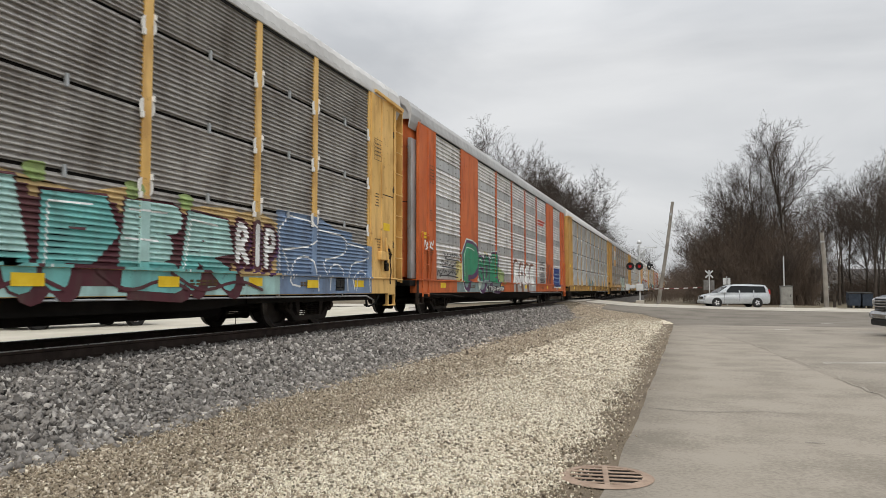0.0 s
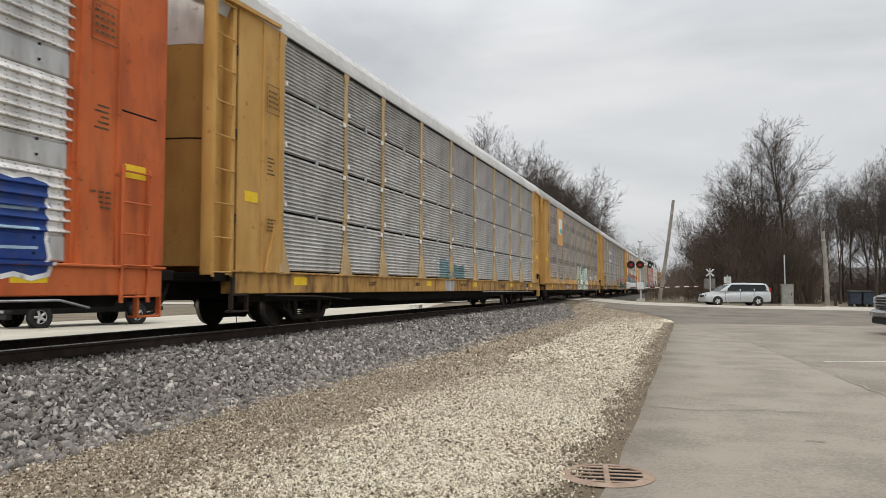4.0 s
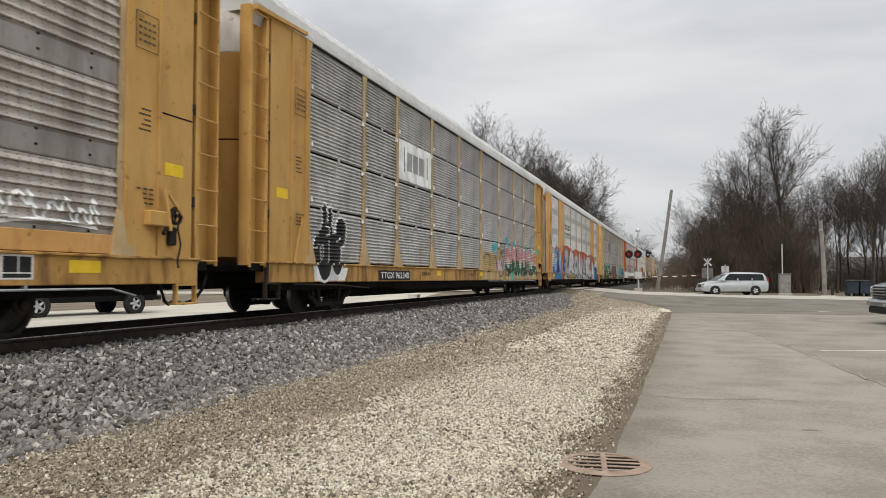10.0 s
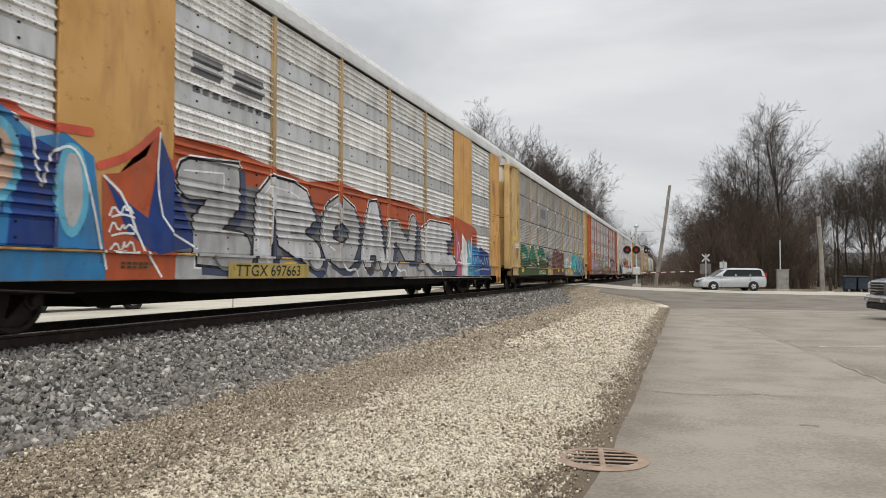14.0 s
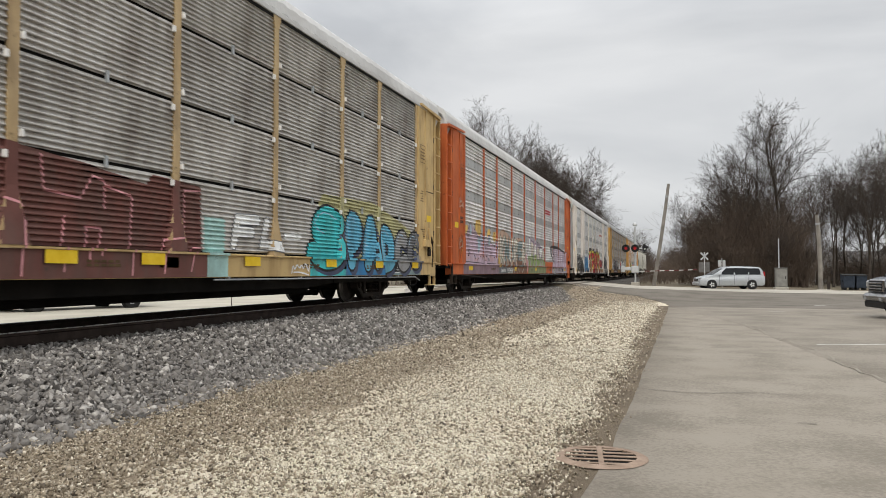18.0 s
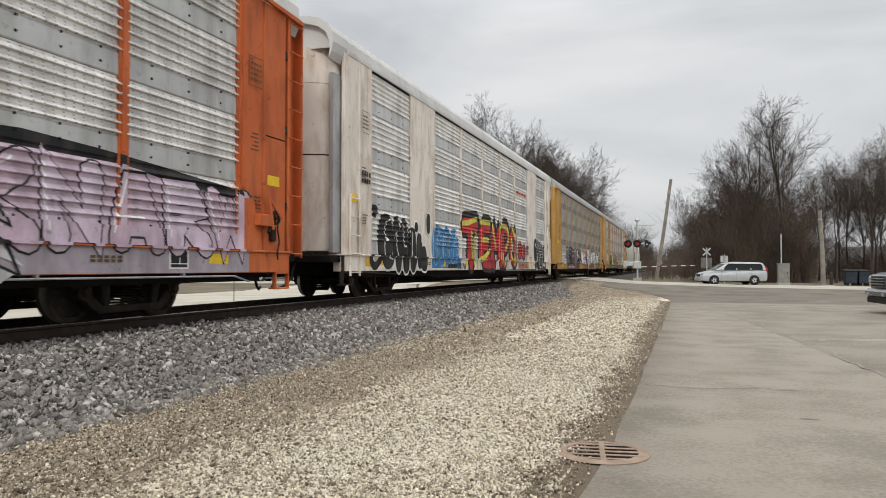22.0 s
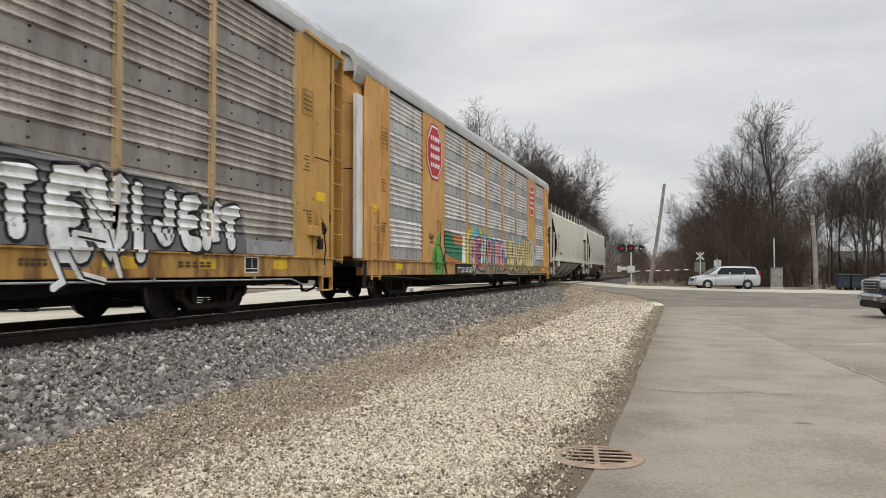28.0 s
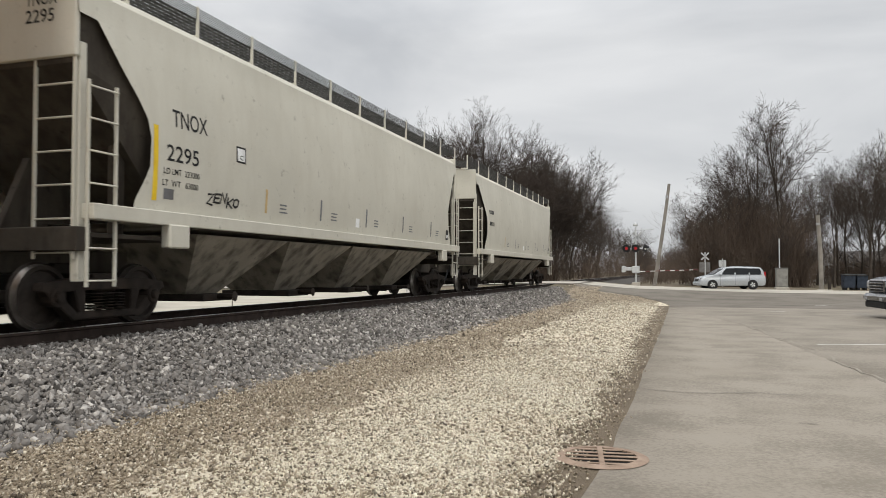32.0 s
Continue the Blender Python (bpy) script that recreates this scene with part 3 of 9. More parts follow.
stones("limestone_mound", 7000, on_verge(33, 47, -6.2, -1.2, 1.0, 0.5), (0.010, 0.024), brown_stone, "tan loose stones where the verge meets the road", 8)
stones("ballast_stones_behind", 9000, on_ballast(-14, 3.2), (0.022, 0.044), ballast_stone, "angular grey ballast stones along the near track", 9)
stones("limestone_chips_behind", 9000, on_verge(-8, 3.6, -2.75, -1.0, 0.6, 0.9), (0.010, 0.022), lime_stone, "pale limestone chips on the verge", 10)
stones("brown_chips_behind", 10000, on_verge(-8, 3.6, -5.6, -1.0, 0.6, 0.35), (0.010, 0.024), brown_stone, "brown and pale gravel below the ballast", 11)
stones("dirt_pebbles", 12000, on_verge(3.6, 30, -1.5, -0.55, 1.6, 0.5, 0.04), (0.005, 0.013), brown_stone, "small brown pebbles along the asphalt edge", 7)


# ---------------------------------------------------------------- the train
PITCH = 28.60                       # from coupler to coupler
POSTS = (2.5, 5.2, 7.3, 10.1, 12.9, 15.7, 18.5, 21.3, 23.4, 26.1)
ROWS = (1.02, 2.15, 3.25, 4.40, 5.45)
SIDE = 1.47                         # plane behind the corrugations
store, make_up = {}, {}


def kept(key, make):
    if key not in store:
        store[key] = make()
    return store[key]


def ridges(style, height):
    """The outline of one sheet from its foot to its head: (height, depth)."""
    if style == "fine":
        n, out = 14, [(0.0, 0.0)]
        step = height / n
        for i in range(n):
            z = i * step
            out += [(z + 0.010, 0.0), (z + 0.020, 0.034), (z + 0.030, 0.036), (z + step - 0.006, 0.006)]
        return out + [(height, 0.0)]
    # a smooth band with two rows of bolts, then narrow ribs with punched flats between them
    out, n = [(0.0, 0.012), (0.02, 0.022), (0.30, 0.018), (0.31, 0.003)], 6
    step = (height - 0.32) / n
    for i in range(n):
        z = 0.32 + i * step
        out += [(z + 0.016, 0.003), (z + 0.023, 0.040), (z + 0.034, 0.046), (z + 0.094, 0.003)]
    return out + [(height, 0.003)]


def sheet_mesh(style, width, height, material):
    def make():
        s, prof = Shape(), ridges(style, height)
        for z, d in prof:
            s.v += [(d, 0.0, z), (d, width, z)]
        s.f = [(2 * i, 2 * i + 1, 2 * i + 3, 2 * i + 2) for i in range(len(prof) - 1)]
        k = len(s.v)
        s.v += [(-0.02, 0, 0), (-0.02, width, 0), (-0.02, 0, height), (-0.02, width, height)]
        top = 2 * (len(prof) - 1)
        s.f += [(k, k + 1, 1, 0), (top, top + 1, k + 3, k + 2)]
        return s.mesh("panel", material)
    return kept(("sheet", style, round(width, 3), round(height, 3), material.name), make)


def roof_mesh(material):
    def make():
        s = Shape()
        arc = [(1.47, 5.45), (1.50, 5.55), (1.47, 5.75), (1.38, 5.91), (1.2, 6.04), (0.9, 6.12), (0.5, 6.16), (0, 6.17)]
        arc = arc + [(-x, z) for x, z in reversed(arc[:-1])]
        ys = spread(0.62, PITCH - 0.62, 0.105)
        for i, y in enumerate(ys):
            lift = (0.0, 0.014, 0.014, 0.0)[i % 4]
            for x, z in arc:
                r = math.hypot(x, z - 4.0)
                s.v.append((x + x / r * lift * (z > 5.5), y, z + lift * (z > 5.5)))
        k = len(arc)
        s.f = [(j * k + i, j * k + i + 1, (j + 1) * k + i + 1, (j + 1) * k + i) for j in range(len(ys) - 1) for i in range(k - 1)]
        s.f += [tuple(range(k)), tuple(range(len(s.v) - k, len(s.v)))]
        return s.mesh("roof", material)
    return kept(("roof", material.name), make)


def post_mesh(kind, material):
    def make():
        s = Shape()
        if kind == "flared":
            s.prism([(-0.07, 1.70), (0.07, 1.70), (0.07, 5.42), (-0.07, 5.42)], "x", SIDE, SIDE + 0.05)
            s.add([(SIDE, -0.07, 1.70), (SIDE, 0.07, 1.70), (SIDE + 0.05, 0.07, 1.70), (SIDE + 0.05, -0.07, 1.70),
                   (SIDE, -0.22, 1.0), (SIDE, 0.22, 1.0), (SIDE + 0.13, 0.20, 1.0), (SIDE + 0.13, -0.20, 1.0)],
                  [(4, 5, 1, 0), (5, 6, 2, 1), (6, 7, 3, 2), (7, 4, 0, 3), (4, 7, 6, 5)])
            s.prism([(-0.07, 5.2), (0.07, 5.2), (0.15, 5.47), (-0.15, 5.47)], "x", SIDE, SIDE + 0.055)
        elif kind == "thin":
            s.box(SIDE, SIDE + 0.052, -0.045, 0.045, 1.0, 5.45)
            s.box(SIDE, SIDE + 0.03, -0.10, 0.10, 1.0, 5.45)
        else:
            s.box(SIDE, SIDE + 0.054, -0.085, 0.085, 1.0, 5.45)
        return s.mesh("post", material)
    return kept(("post", kind, material.name), make)


def wheelset_mesh():
    def make():
        s, r = Shape(), 0.42
        for side in (-1, 1):
            x = 0.72 * side
            prof = [(0.0, 0.09), (0.10, 0.09), (0.12, 0.06), (0.17, 0.045), (0.33, 0.02), (0.355, 0.065), (0.41, 0.068), (0.425, -0.02), (0.45, -0.045), (0.45, -0.07), (0.35, -0.07), (0.33, -0.02), (0.17, 0.0), (0.10, -0.07), (0.08, -0.07)]
            s.lathe([(a, d * side) for a, d in prof], "x", 28, (x, 0, 0))
            for i in range(3):
                a = i * 2.094
                s.rod((x + side * 0.09, 0.055 * math.cos(a), 0.055 * math.sin(a)), (x + side * 0.115, 0.055 * math.cos(a), 0.055 * math.sin(a)), 0.018, 0.018, 6)
        s.rod((-0.7, 0, 0), (0.7, 0, 0), 0.085, 0.085, 12)
        me = s.mesh("wheelset", wheel_steel, True)
        me.materials.append(tread_steel)
        for q in me.polygons:
            far = [math.hypot(me.vertices[v].co.y, me.vertices[v].co.z) for v in q.vertices]
            if min(far) > 0.40 and max(far) < 0.44:
                q.material_index = 1
        return me
    return kept("wheelset", make)


def side_frame_mesh(side):
    def make():
        s = Shape()
        x0, x1 = 0.86 * side, 1.02 * side
        lo, hi = min(x0, x1), max(x0, x1)
        # top chord with raised middle, tension members and pedestals
        s.prism([(-1.15, 0.50), (-1.12, 0.60), (-0.60, 0.66), (0.60, 0.66), (1.12, 0.60), (1.15, 0.50), (0.95, 0.46), (0.55, 0.50), (-0.55, 0.50), (-0.95, 0.46)], "x", lo, hi)
        for w in (-1, 1):
            s.prism([(w * 0.62, 0.52), (w * 0.42, 0.52), (w * 0.42, 0.22), (w * 0.52, 0.20)], "x", lo, hi)
            s.prism([(w * 1.10, 0.50), (w * 0.88, 0.50), (w * 0.46, 0.12), (w * 0.62, 0.10)], "x", lo, hi)
            s.rod((lo - 0.02, w * 0.89, 0.42), (hi + 0.02, w * 0.89, 0.42), 0.13, 0.13, 12)
            s.rod((hi if side > 0 else lo, w * 0.89, 0.42), ((hi + 0.07) if side > 0 else (lo - 0.07), w * 0.89, 0.42), 0.085, 0.07, 10)
        s.prism([(-0.60, 0.12), (0.60, 0.12), (0.56, 0.22), (-0.56, 0.22)], "x", lo, hi)
        return s.mesh("side_frame", bogie_steel, False, 0.012)
    return kept(("frame", side), make)


def spring_mesh():
    def make():
        s = Shape()
        for x in (-0.05, 0.06):
            for y in (-0.2, 0.0, 0.2):
                for k in range(6):
                    s.lathe([(0.055, -0.014), (0.088, 0.0), (0.055, 0.014), (0.055, -0.014)], "z", 10, (x, y, 0.245 + k * 0.04))
        return s.mesh("spring_nest", bogie_steel)
    return kept("springs", make)


wheelsets = []


def bogie(parent, y):
    b = part("bogie", kept("bolster", lambda: Shape().block(-0.95, 0.95, -0.22, 0.22, 0.46, 0.72, 0.02).block(-0.35, 0.35, -0.3, 0.3, 0.6, 0.86, 0.02)
             .rod((-0.8, -0.5, 0.35), (0.8, -0.5, 0.35), 0.06).rod((-0.8, 0.5, 0.35), (0.8, 0.5, 0.35), 0.06).mesh("bogie", bogie_steel)),
             None, parent, "sooty cast-steel two-axle bogie", (0, y, 0))
    for side in (-1, 1):
        part("side_frame", side_frame_mesh(side), None, b)
        tagged(part("spring_nest", spring_mesh(), None, b, at=(0.94 * side, 0, 0)), kind="stuff")
    for w in (-0.89, 0.89):
        ws = part("wheelset", wheelset_mesh(), None, b, at=(0, w, 0.42))
        wheelsets.append(ws)
        ws.data = wheelset_mesh()
    return b


def ladder(parent, x, y, z0, z1, width, rungs, material, name="ladder", along="y"):
    """Two rails and rungs; the rungs run along the car or across it."""
    r = Shape()
    ends = [(x, y - width / 2), (x, y + width / 2)] if along == "y" else [(x - width / 2, y), (x + width / 2, y)]
    for a, b in ends:
        r.block(a - 0.02, a + 0.02, b - 0.02, b + 0.02, z0, z1, 0.004)
    lad = part(name, r, material, parent)
    rung = kept(("rung", along, width, material.name), lambda: (Shape().rod((0, -width / 2, 0), (0, width / 2, 0), 0.014, 0.014, 6) if along == "y" else
                Shape().rod((-width / 2, 0, 0), (width / 2, 0, 0), 0.014, 0.014, 6)).mesh("rung", material))
    for i in range(rungs):
        part("rung", rung, None, lad, at=(x + (0.03 if along == "y" else 0), y, z0 + 0.08 + (z1 - z0 - 0.16) * i / (rungs - 1)))
    return lad


def autorack(label, style, paint, sheet, roof, post, solid=(), end="round", front_mark="plain", door_paint=None, edge_paint=None, post_paint=None, kick=None):
    """An enclosed car carrier, its front coupler at the origin, its length along y, the near side at +x."""
    car = thing("autorack_car", label, "rail car", group="train cars")
    door_paint = door_paint or paint
    # underframe and sills
    for s in (1, -1):
        lo, hi = sorted((s * 1.28, s * 1.56))
        sill = Shape().block(lo, hi, 1.0, PITCH - 1.0, 0.65, 1.02, 0.012)
        lo, hi = sorted((s * 1.2, s * 1.60))
        sill.block(lo, hi, 0.9, PITCH - 0.9, 1.0, 1.035, 0.008)
        part("side_sill", sill, {"rack_yellow": grimy_yellow, "rack_tan": grimy_tan}.get(paint.name, paint), car)
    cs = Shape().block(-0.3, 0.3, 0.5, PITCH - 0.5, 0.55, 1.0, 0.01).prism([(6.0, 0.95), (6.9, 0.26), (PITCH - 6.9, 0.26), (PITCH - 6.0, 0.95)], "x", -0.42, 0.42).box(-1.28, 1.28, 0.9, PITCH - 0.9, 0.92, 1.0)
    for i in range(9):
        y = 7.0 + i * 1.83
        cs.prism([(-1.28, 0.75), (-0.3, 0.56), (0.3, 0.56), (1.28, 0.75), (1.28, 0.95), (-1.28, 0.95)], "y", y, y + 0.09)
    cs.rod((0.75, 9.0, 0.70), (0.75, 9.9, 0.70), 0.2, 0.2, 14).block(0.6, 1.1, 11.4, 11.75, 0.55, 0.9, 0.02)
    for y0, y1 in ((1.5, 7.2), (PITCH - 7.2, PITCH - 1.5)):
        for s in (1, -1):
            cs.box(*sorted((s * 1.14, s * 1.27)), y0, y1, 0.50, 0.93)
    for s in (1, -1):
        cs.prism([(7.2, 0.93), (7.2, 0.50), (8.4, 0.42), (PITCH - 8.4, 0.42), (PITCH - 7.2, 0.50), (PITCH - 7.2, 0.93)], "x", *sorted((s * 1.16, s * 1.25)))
    part("underframe", cs, under, car, "sooty underframe, blackened for the shade under the car")
    pipe = Shape().pipe([(1.50, PITCH - 2.2, 0.50), (1.54, PITCH - 2.7, 0.60), (1.54, PITCH - 12.0, 0.615)], 0.016)
    for y in (PITCH - 4.0, PITCH - 6.6, PITCH - 9.2, PITCH - 11.6):
        pipe.block(1.50, 1.56, y - 0.02, y + 0.02, 0.60, 0.67, 0.004)
    part("brake_pipe", pipe, smooth_grey, car, "thin bare brake pipe clipped under the sill")
    # walls
    # one near-black block stands in for the unlit inside of the car
    core = Shape().box(-SIDE + 0.05, SIDE - 0.03, 2.45, PITCH - 2.45, 1.0, 5.46)
    part("inner_wall", core, under, car, "near-black block behind the side sheets, in place of the unlit inside")
    far = Shape()
    for a, b in zip(POSTS, POSTS[1:]):
        far.box(-SIDE, -SIDE + 0.03, a, b, 1.03, 5.45).box(-SIDE - 0.09, -SIDE, a - 0.05, a + 0.05, 1.03, 5.45)
    part("far_side_wall", far, sheet, car)
    for i, (a, b) in enumerate(zip(POSTS, POSTS[1:])):
        if i in solid:
            sp = Shape().block(SIDE - 0.02, SIDE + 0.056, a, b, 1.03, 5.45, 0.006).box(SIDE + 0.05, SIDE + 0.062, (a + b) / 2 - 0.02, (a + b) / 2 + 0.02, 1.05, 5.4)
            for z in (1.9, 2.9, 3.4, 4.3, 4.9):
                for y in (a + 0.35, b - 0.35, a + 0.8):
                    sp.rod((SIDE + 0.05, y, z), (SIDE + 0.068, y, z), 0.022, 0.018, 6)
            part("solid_panel", sp, paint, car, "plain painted steel panel between the corrugated bays")
            continue
        gap = 0.045 if style == "fine" else 0.004
        for z0, z1 in zip(ROWS, ROWS[1:]):
            z0 = z0 + 0.03 if z0 == ROWS[0] else z0
            part("panel", sheet_mesh(style, b - a - 0.06, z1 - z0 - gap, sheet), None, car, at=(SIDE, a + 0.03, z0 + gap / 2))
        if kick:
            part("kick_plate", Shape().block(SIDE, SIDE + 0.052, a + 0.06, b - 0.06, 1.045, 1.29, 0.006), kick, car, "plain steel kick plate at the foot of the bay")
        # solid near-black strip put in for the shade under the eave
        part("eave_gap", kept(("gap", round(b - a, 2)), lambda: Shape().box(0, 0.05, 0.10, b - a - 0.10, 0, 0.05).mesh("eave_gap", under)), None, car, "near-black strip that stands in for the shade below the eave", (SIDE, a, 5.375))
        if style == "fine":
            for z in ROWS[1:4]:
                for y in (a + 0.105, b - 0.105):
                    part("clip", kept("clip", lambda: Shape().block(0, 0.055, -0.022, 0.022, -0.045, 0.045, 0.006).mesh("clip", white_paint)), None, car, at=(SIDE + 0.03, y, z + (0.14 if y < a + 1 else -0.12)))
                part("latch", kept("latch", lambda: Shape().block(0, 0.05, -0.02, 0.02, -0.08, 0.08, 0.006).mesh("latch", smooth_grey)), None, car, at=(SIDE + 0.02, (a + b) / 2, z))
        else:
            bolts = kept(("bolts", round(b - a, 2)), lambda: bolt_rows(b - a))
            tagged(part("bolts", bolts, None, car, at=(SIDE + 0.022, a, 0)), kind="stuff")
    for i, y in enumerate(POSTS):
        if any(j in solid for j in (i - 1, i)):
            continue
        pillar = part("post", post_mesh(post, post_paint or paint), None, car, at=(0, y, 0))
        if post == "plain":
            for z in ROWS[1:4]:
                for e in (-1, 1):
                    part("gusset_clip", kept(("moon", e), lambda: Shape().prism([(e * 0.08, -0.12)] + [(e * (0.08 + 0.07 * math.cos(a)), 0.11 * math.sin(a)) for a in (-1.2, -0.8, -0.4, 0, 0.4, 0.8, 1.2)] + [(e * 0.08, 0.12)], "x", SIDE + 0.036, SIDE + 0.058).mesh("gusset_clip", white_paint)),
                         None, pillar, at=(0, 0, z))
    for s in (1, -1):
        lo, hi = sorted((s * (SIDE - 0.02), s * (SIDE + 0.075)))
        part("top_rail", Shape().block(lo, hi, 1.2, PITCH - 1.2, 5.43, 5.53, 0.01), roof, car)
    part("roof", roof_mesh(roof), None, car, "ribbed metal roof with rounded eaves")
    # ends
    for k, e in enumerate((0.0, PITCH)):
        w = 1 if k == 0 else -1                     # inwards
        Y = lambda d: e + w * d
        for s in (1, -1):
            x = s * SIDE
            lo, hi = sorted((x - 0.03 * s, x + 0.06 * s))
            y0, y1 = sorted((Y(1.06), Y(2.47)))
            ep = Shape().block(lo, hi, y0, y1, 1.03, 5.45, 0.01)
            lo2, hi2 = sorted((x, x + 0.085 * s))
            ya, yb = sorted((Y(1.78), Y(1.84)))
            ep.box(lo2, hi2, ya, yb, 1.03, 5.42)
            ya, yb = sorted((Y(2.33), Y(2.47)))
            ep.box(lo2, hi2, ya, yb, 1.03, 5.42)
            part("end_panel", ep, paint, car, "painted steel side panel at the end of the car")
            g0, g1 = Y(2.45), Y(1.9)
            part("gusset", Shape().prism([(g0, 1.03), (g1, 1.03), (Y(2.2), 1.9), (g0, 1.9)], "x", *sorted((x + 0.062 * s, x + 0.11 * s))), paint, car)
        if k == 1:
            part("panel_seam", Shape().box(SIDE + 0.055, SIDE + 0.0615, *sorted((Y(1.08), Y(1.77))), 3.06, 3.085).box(SIDE + 0.055, SIDE + 0.0615, *sorted((Y(1.86), Y(2.32))), 1.05, 1.10), under, car, "dark joint across the end panel")
        # folded end doors, bowed outwards
        doors, upper = Shape(), Shape()
        prof = [(1.36, 1.15), (1.30, 0.92), (1.15, 0.74), (0.9, 0.62), (0.5, 0.56), (0.03, 0.54)]
        for sgn in (1, -1):
            line = [(sgn * px, Y(py)) for px, py in prof]
            back = [(px * 0.97, py + w * 0.05) for px, py in line]
            doors.prism(line + back[::-1], "z", 1.1, 4.72)
            upper.prism(line + back[::-1], "z", 4.73, 5.5)
        part("door_head", upper, white_paint if (end == "round" and k == 0) else door_paint, car, "upper part of the end doors", smooth=True)
        part("end_door", doors, door_paint if k == 0 else paint, car, "bowed folding end doors", smooth=True)
        band = Shape()
        for sgn in (1, -1):
            line = [(sgn * px * 1.003, Y(py - 0.004)) for px, py in prof]
            band.prism(line + [(px * 0.99, py + w * 0.02) for px, py in line][::-1], "z", 3.16, 3.185)
        part("door_seam", band, under, car, "dark joint across the end doors")
        bulk = Shape().box(-1.44, 1.44, *sorted((Y(1.22), Y(1.3))), 1.0, 5.5)
        part("end_frame", bulk, paint, car)
        hood = Shape()
        arc = [(1.48, 5.35), (1.51, 5.55), (1.48, 5.77), (1.39, 5.93), (1.2, 6.06), (0.9, 6.14), (0.5, 6.18), (0, 6.19)]
        arc = arc + [(-px, pz) for px, pz in reversed(arc[:-1])]
        hood.prism(arc + [(px * 0.95, pz - 0.16) for px, pz in reversed(arc)], "y", *sorted((Y(0.5), Y(1.3))))
        part("roof_end", hood, roof if front_mark == "plain" else paint, car)
        cap = Shape().prism([(1.44, 5.30)] + [(px * 0.98, pz - 0.03) for px, pz in arc] + [(-1.44, 5.30)], "y", *sorted((Y(1.05), Y(1.12))))
        part("roof_cap", cap, roof, car)
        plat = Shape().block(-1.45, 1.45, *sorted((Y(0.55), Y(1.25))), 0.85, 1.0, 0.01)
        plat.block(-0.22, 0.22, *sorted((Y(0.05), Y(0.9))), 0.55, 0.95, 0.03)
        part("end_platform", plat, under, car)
        cp = Shape().block(-0.1, 0.1, *sorted((Y(0.0), Y(0.7))), 0.62, 0.84, 0.03).block(-0.16, 0.1, *sorted((Y(-0.03), Y(0.22))), 0.58, 0.90, 0.04)
        part("coupler", cp, bogie_steel, car)
        hose = [(0.55, Y(0.65), 0.85), (0.55, Y(0.5), 0.55), (0.5, Y(0.35), 0.36), (0.42, Y(0.15), 0.30), (0.36, Y(0.0), 0.34)]
        part("air_hose", Shape().pipe(hose, 0.028), rubber, car)
        step = Shape().block(1.50, 1.555, *sorted((Y(0.94), Y(1.42))), 0.62, 1.0, 0.008)
        for d in (0.94, 1.38):
            step.block(1.47, 1.555, *sorted((Y(d), Y(d + 0.025))), 0.36, 0.64, 0.005)
        step.block(1.40, 1.56, *sorted((Y(0.94), Y(1.42))), 0.345, 0.375, 0.006)
        part("step", step, paint if k else bogie_steel, car, "plate and stirrup step under the car corner")
        if end == "round":
            ladder(car, 1.52, Y(0.69), 0.92, 5.42, 0.50, 9, paint)
            col = Shape().box(1.30, 1.35, *sorted((Y(0.42), Y(0.97))), 0.95, 5.45).block(1.30, 1.54, *sorted((Y(0.88), Y(0.98))), 0.95, 5.45, 0.01)
            part("ladder_post", col.block(1.34, 1.52, *sorted((Y(0.40), Y(0.44))), 0.95, 5.45, 0.008), paint, car, "box column that carries the end ladder")
            # near-black filler put in for the shade inside the slot
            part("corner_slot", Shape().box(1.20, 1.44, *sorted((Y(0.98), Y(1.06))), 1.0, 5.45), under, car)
            part("gutter", Shape().prism([(Y(0.5), 5.38), (Y(2.3), 5.47), (Y(2.3), 5.53), (Y(0.5), 5.46)], "x", 1.46, 1.60), paint, car)
            for z in (1.8, 3.2, 4.6):
                part("hinge", Shape().block(1.44, 1.53, *sorted((Y(0.99), Y(1.05))), z, z + 0.16, 0.008), bogie_steel, car)
        else:
            ladder(car, 1.58, Y(1.5), 0.55, 2.35, 0.5, 5, paint, "grab_ladder")
            part("door_edge", Shape().block(1.30, 1.42, *sorted((Y(0.74), Y(1.2))), 1.05, 4.95, 0.015), (edge_paint or smooth_grey) if k == 0 else paint, car, "worn door edge plate")
        # hand brake and stencils at the foot of the end panel
        if k == 1 and end == "round":
            lever = Shape().block(1.53, 1.68, *sorted((Y(1.72), Y(2.15))), 1.45, 1.66, 0.015).rod((1.64, Y(1.8), 2.0), (1.68, Y(1.72), 1.4), 0.03, 0.025)
            lever.rod((1.62, Y(1.78), 1.98), (1.66, Y(1.42), 1.62), 0.026, 0.02)
            part("brake_lever", lever, paint, car, "hand brake lever and bracket")
            gear = Shape().lathe([(0.10, 1.60), (0.13, 1.61), (0.13, 1.65), (0.10, 1.66), (0.10, 1.60)], "x", 14, (0, Y(1.55), 1.62)).rod((1.53, Y(1.55), 1.62), (1.66, Y(1.55), 1.62), 0.035, 0.03, 8).rod((1.62, Y(1.44), 1.62), (1.62, Y(1.66), 1.62), 0.014, 0.014, 6).rod((1.62, Y(1.55), 1.51), (1.62, Y(1.55), 1.73), 0.014, 0.014, 6).block(1.53, 1.60, *sorted((Y(1.47), Y(1.63))), 1.20, 1.46, 0.02)
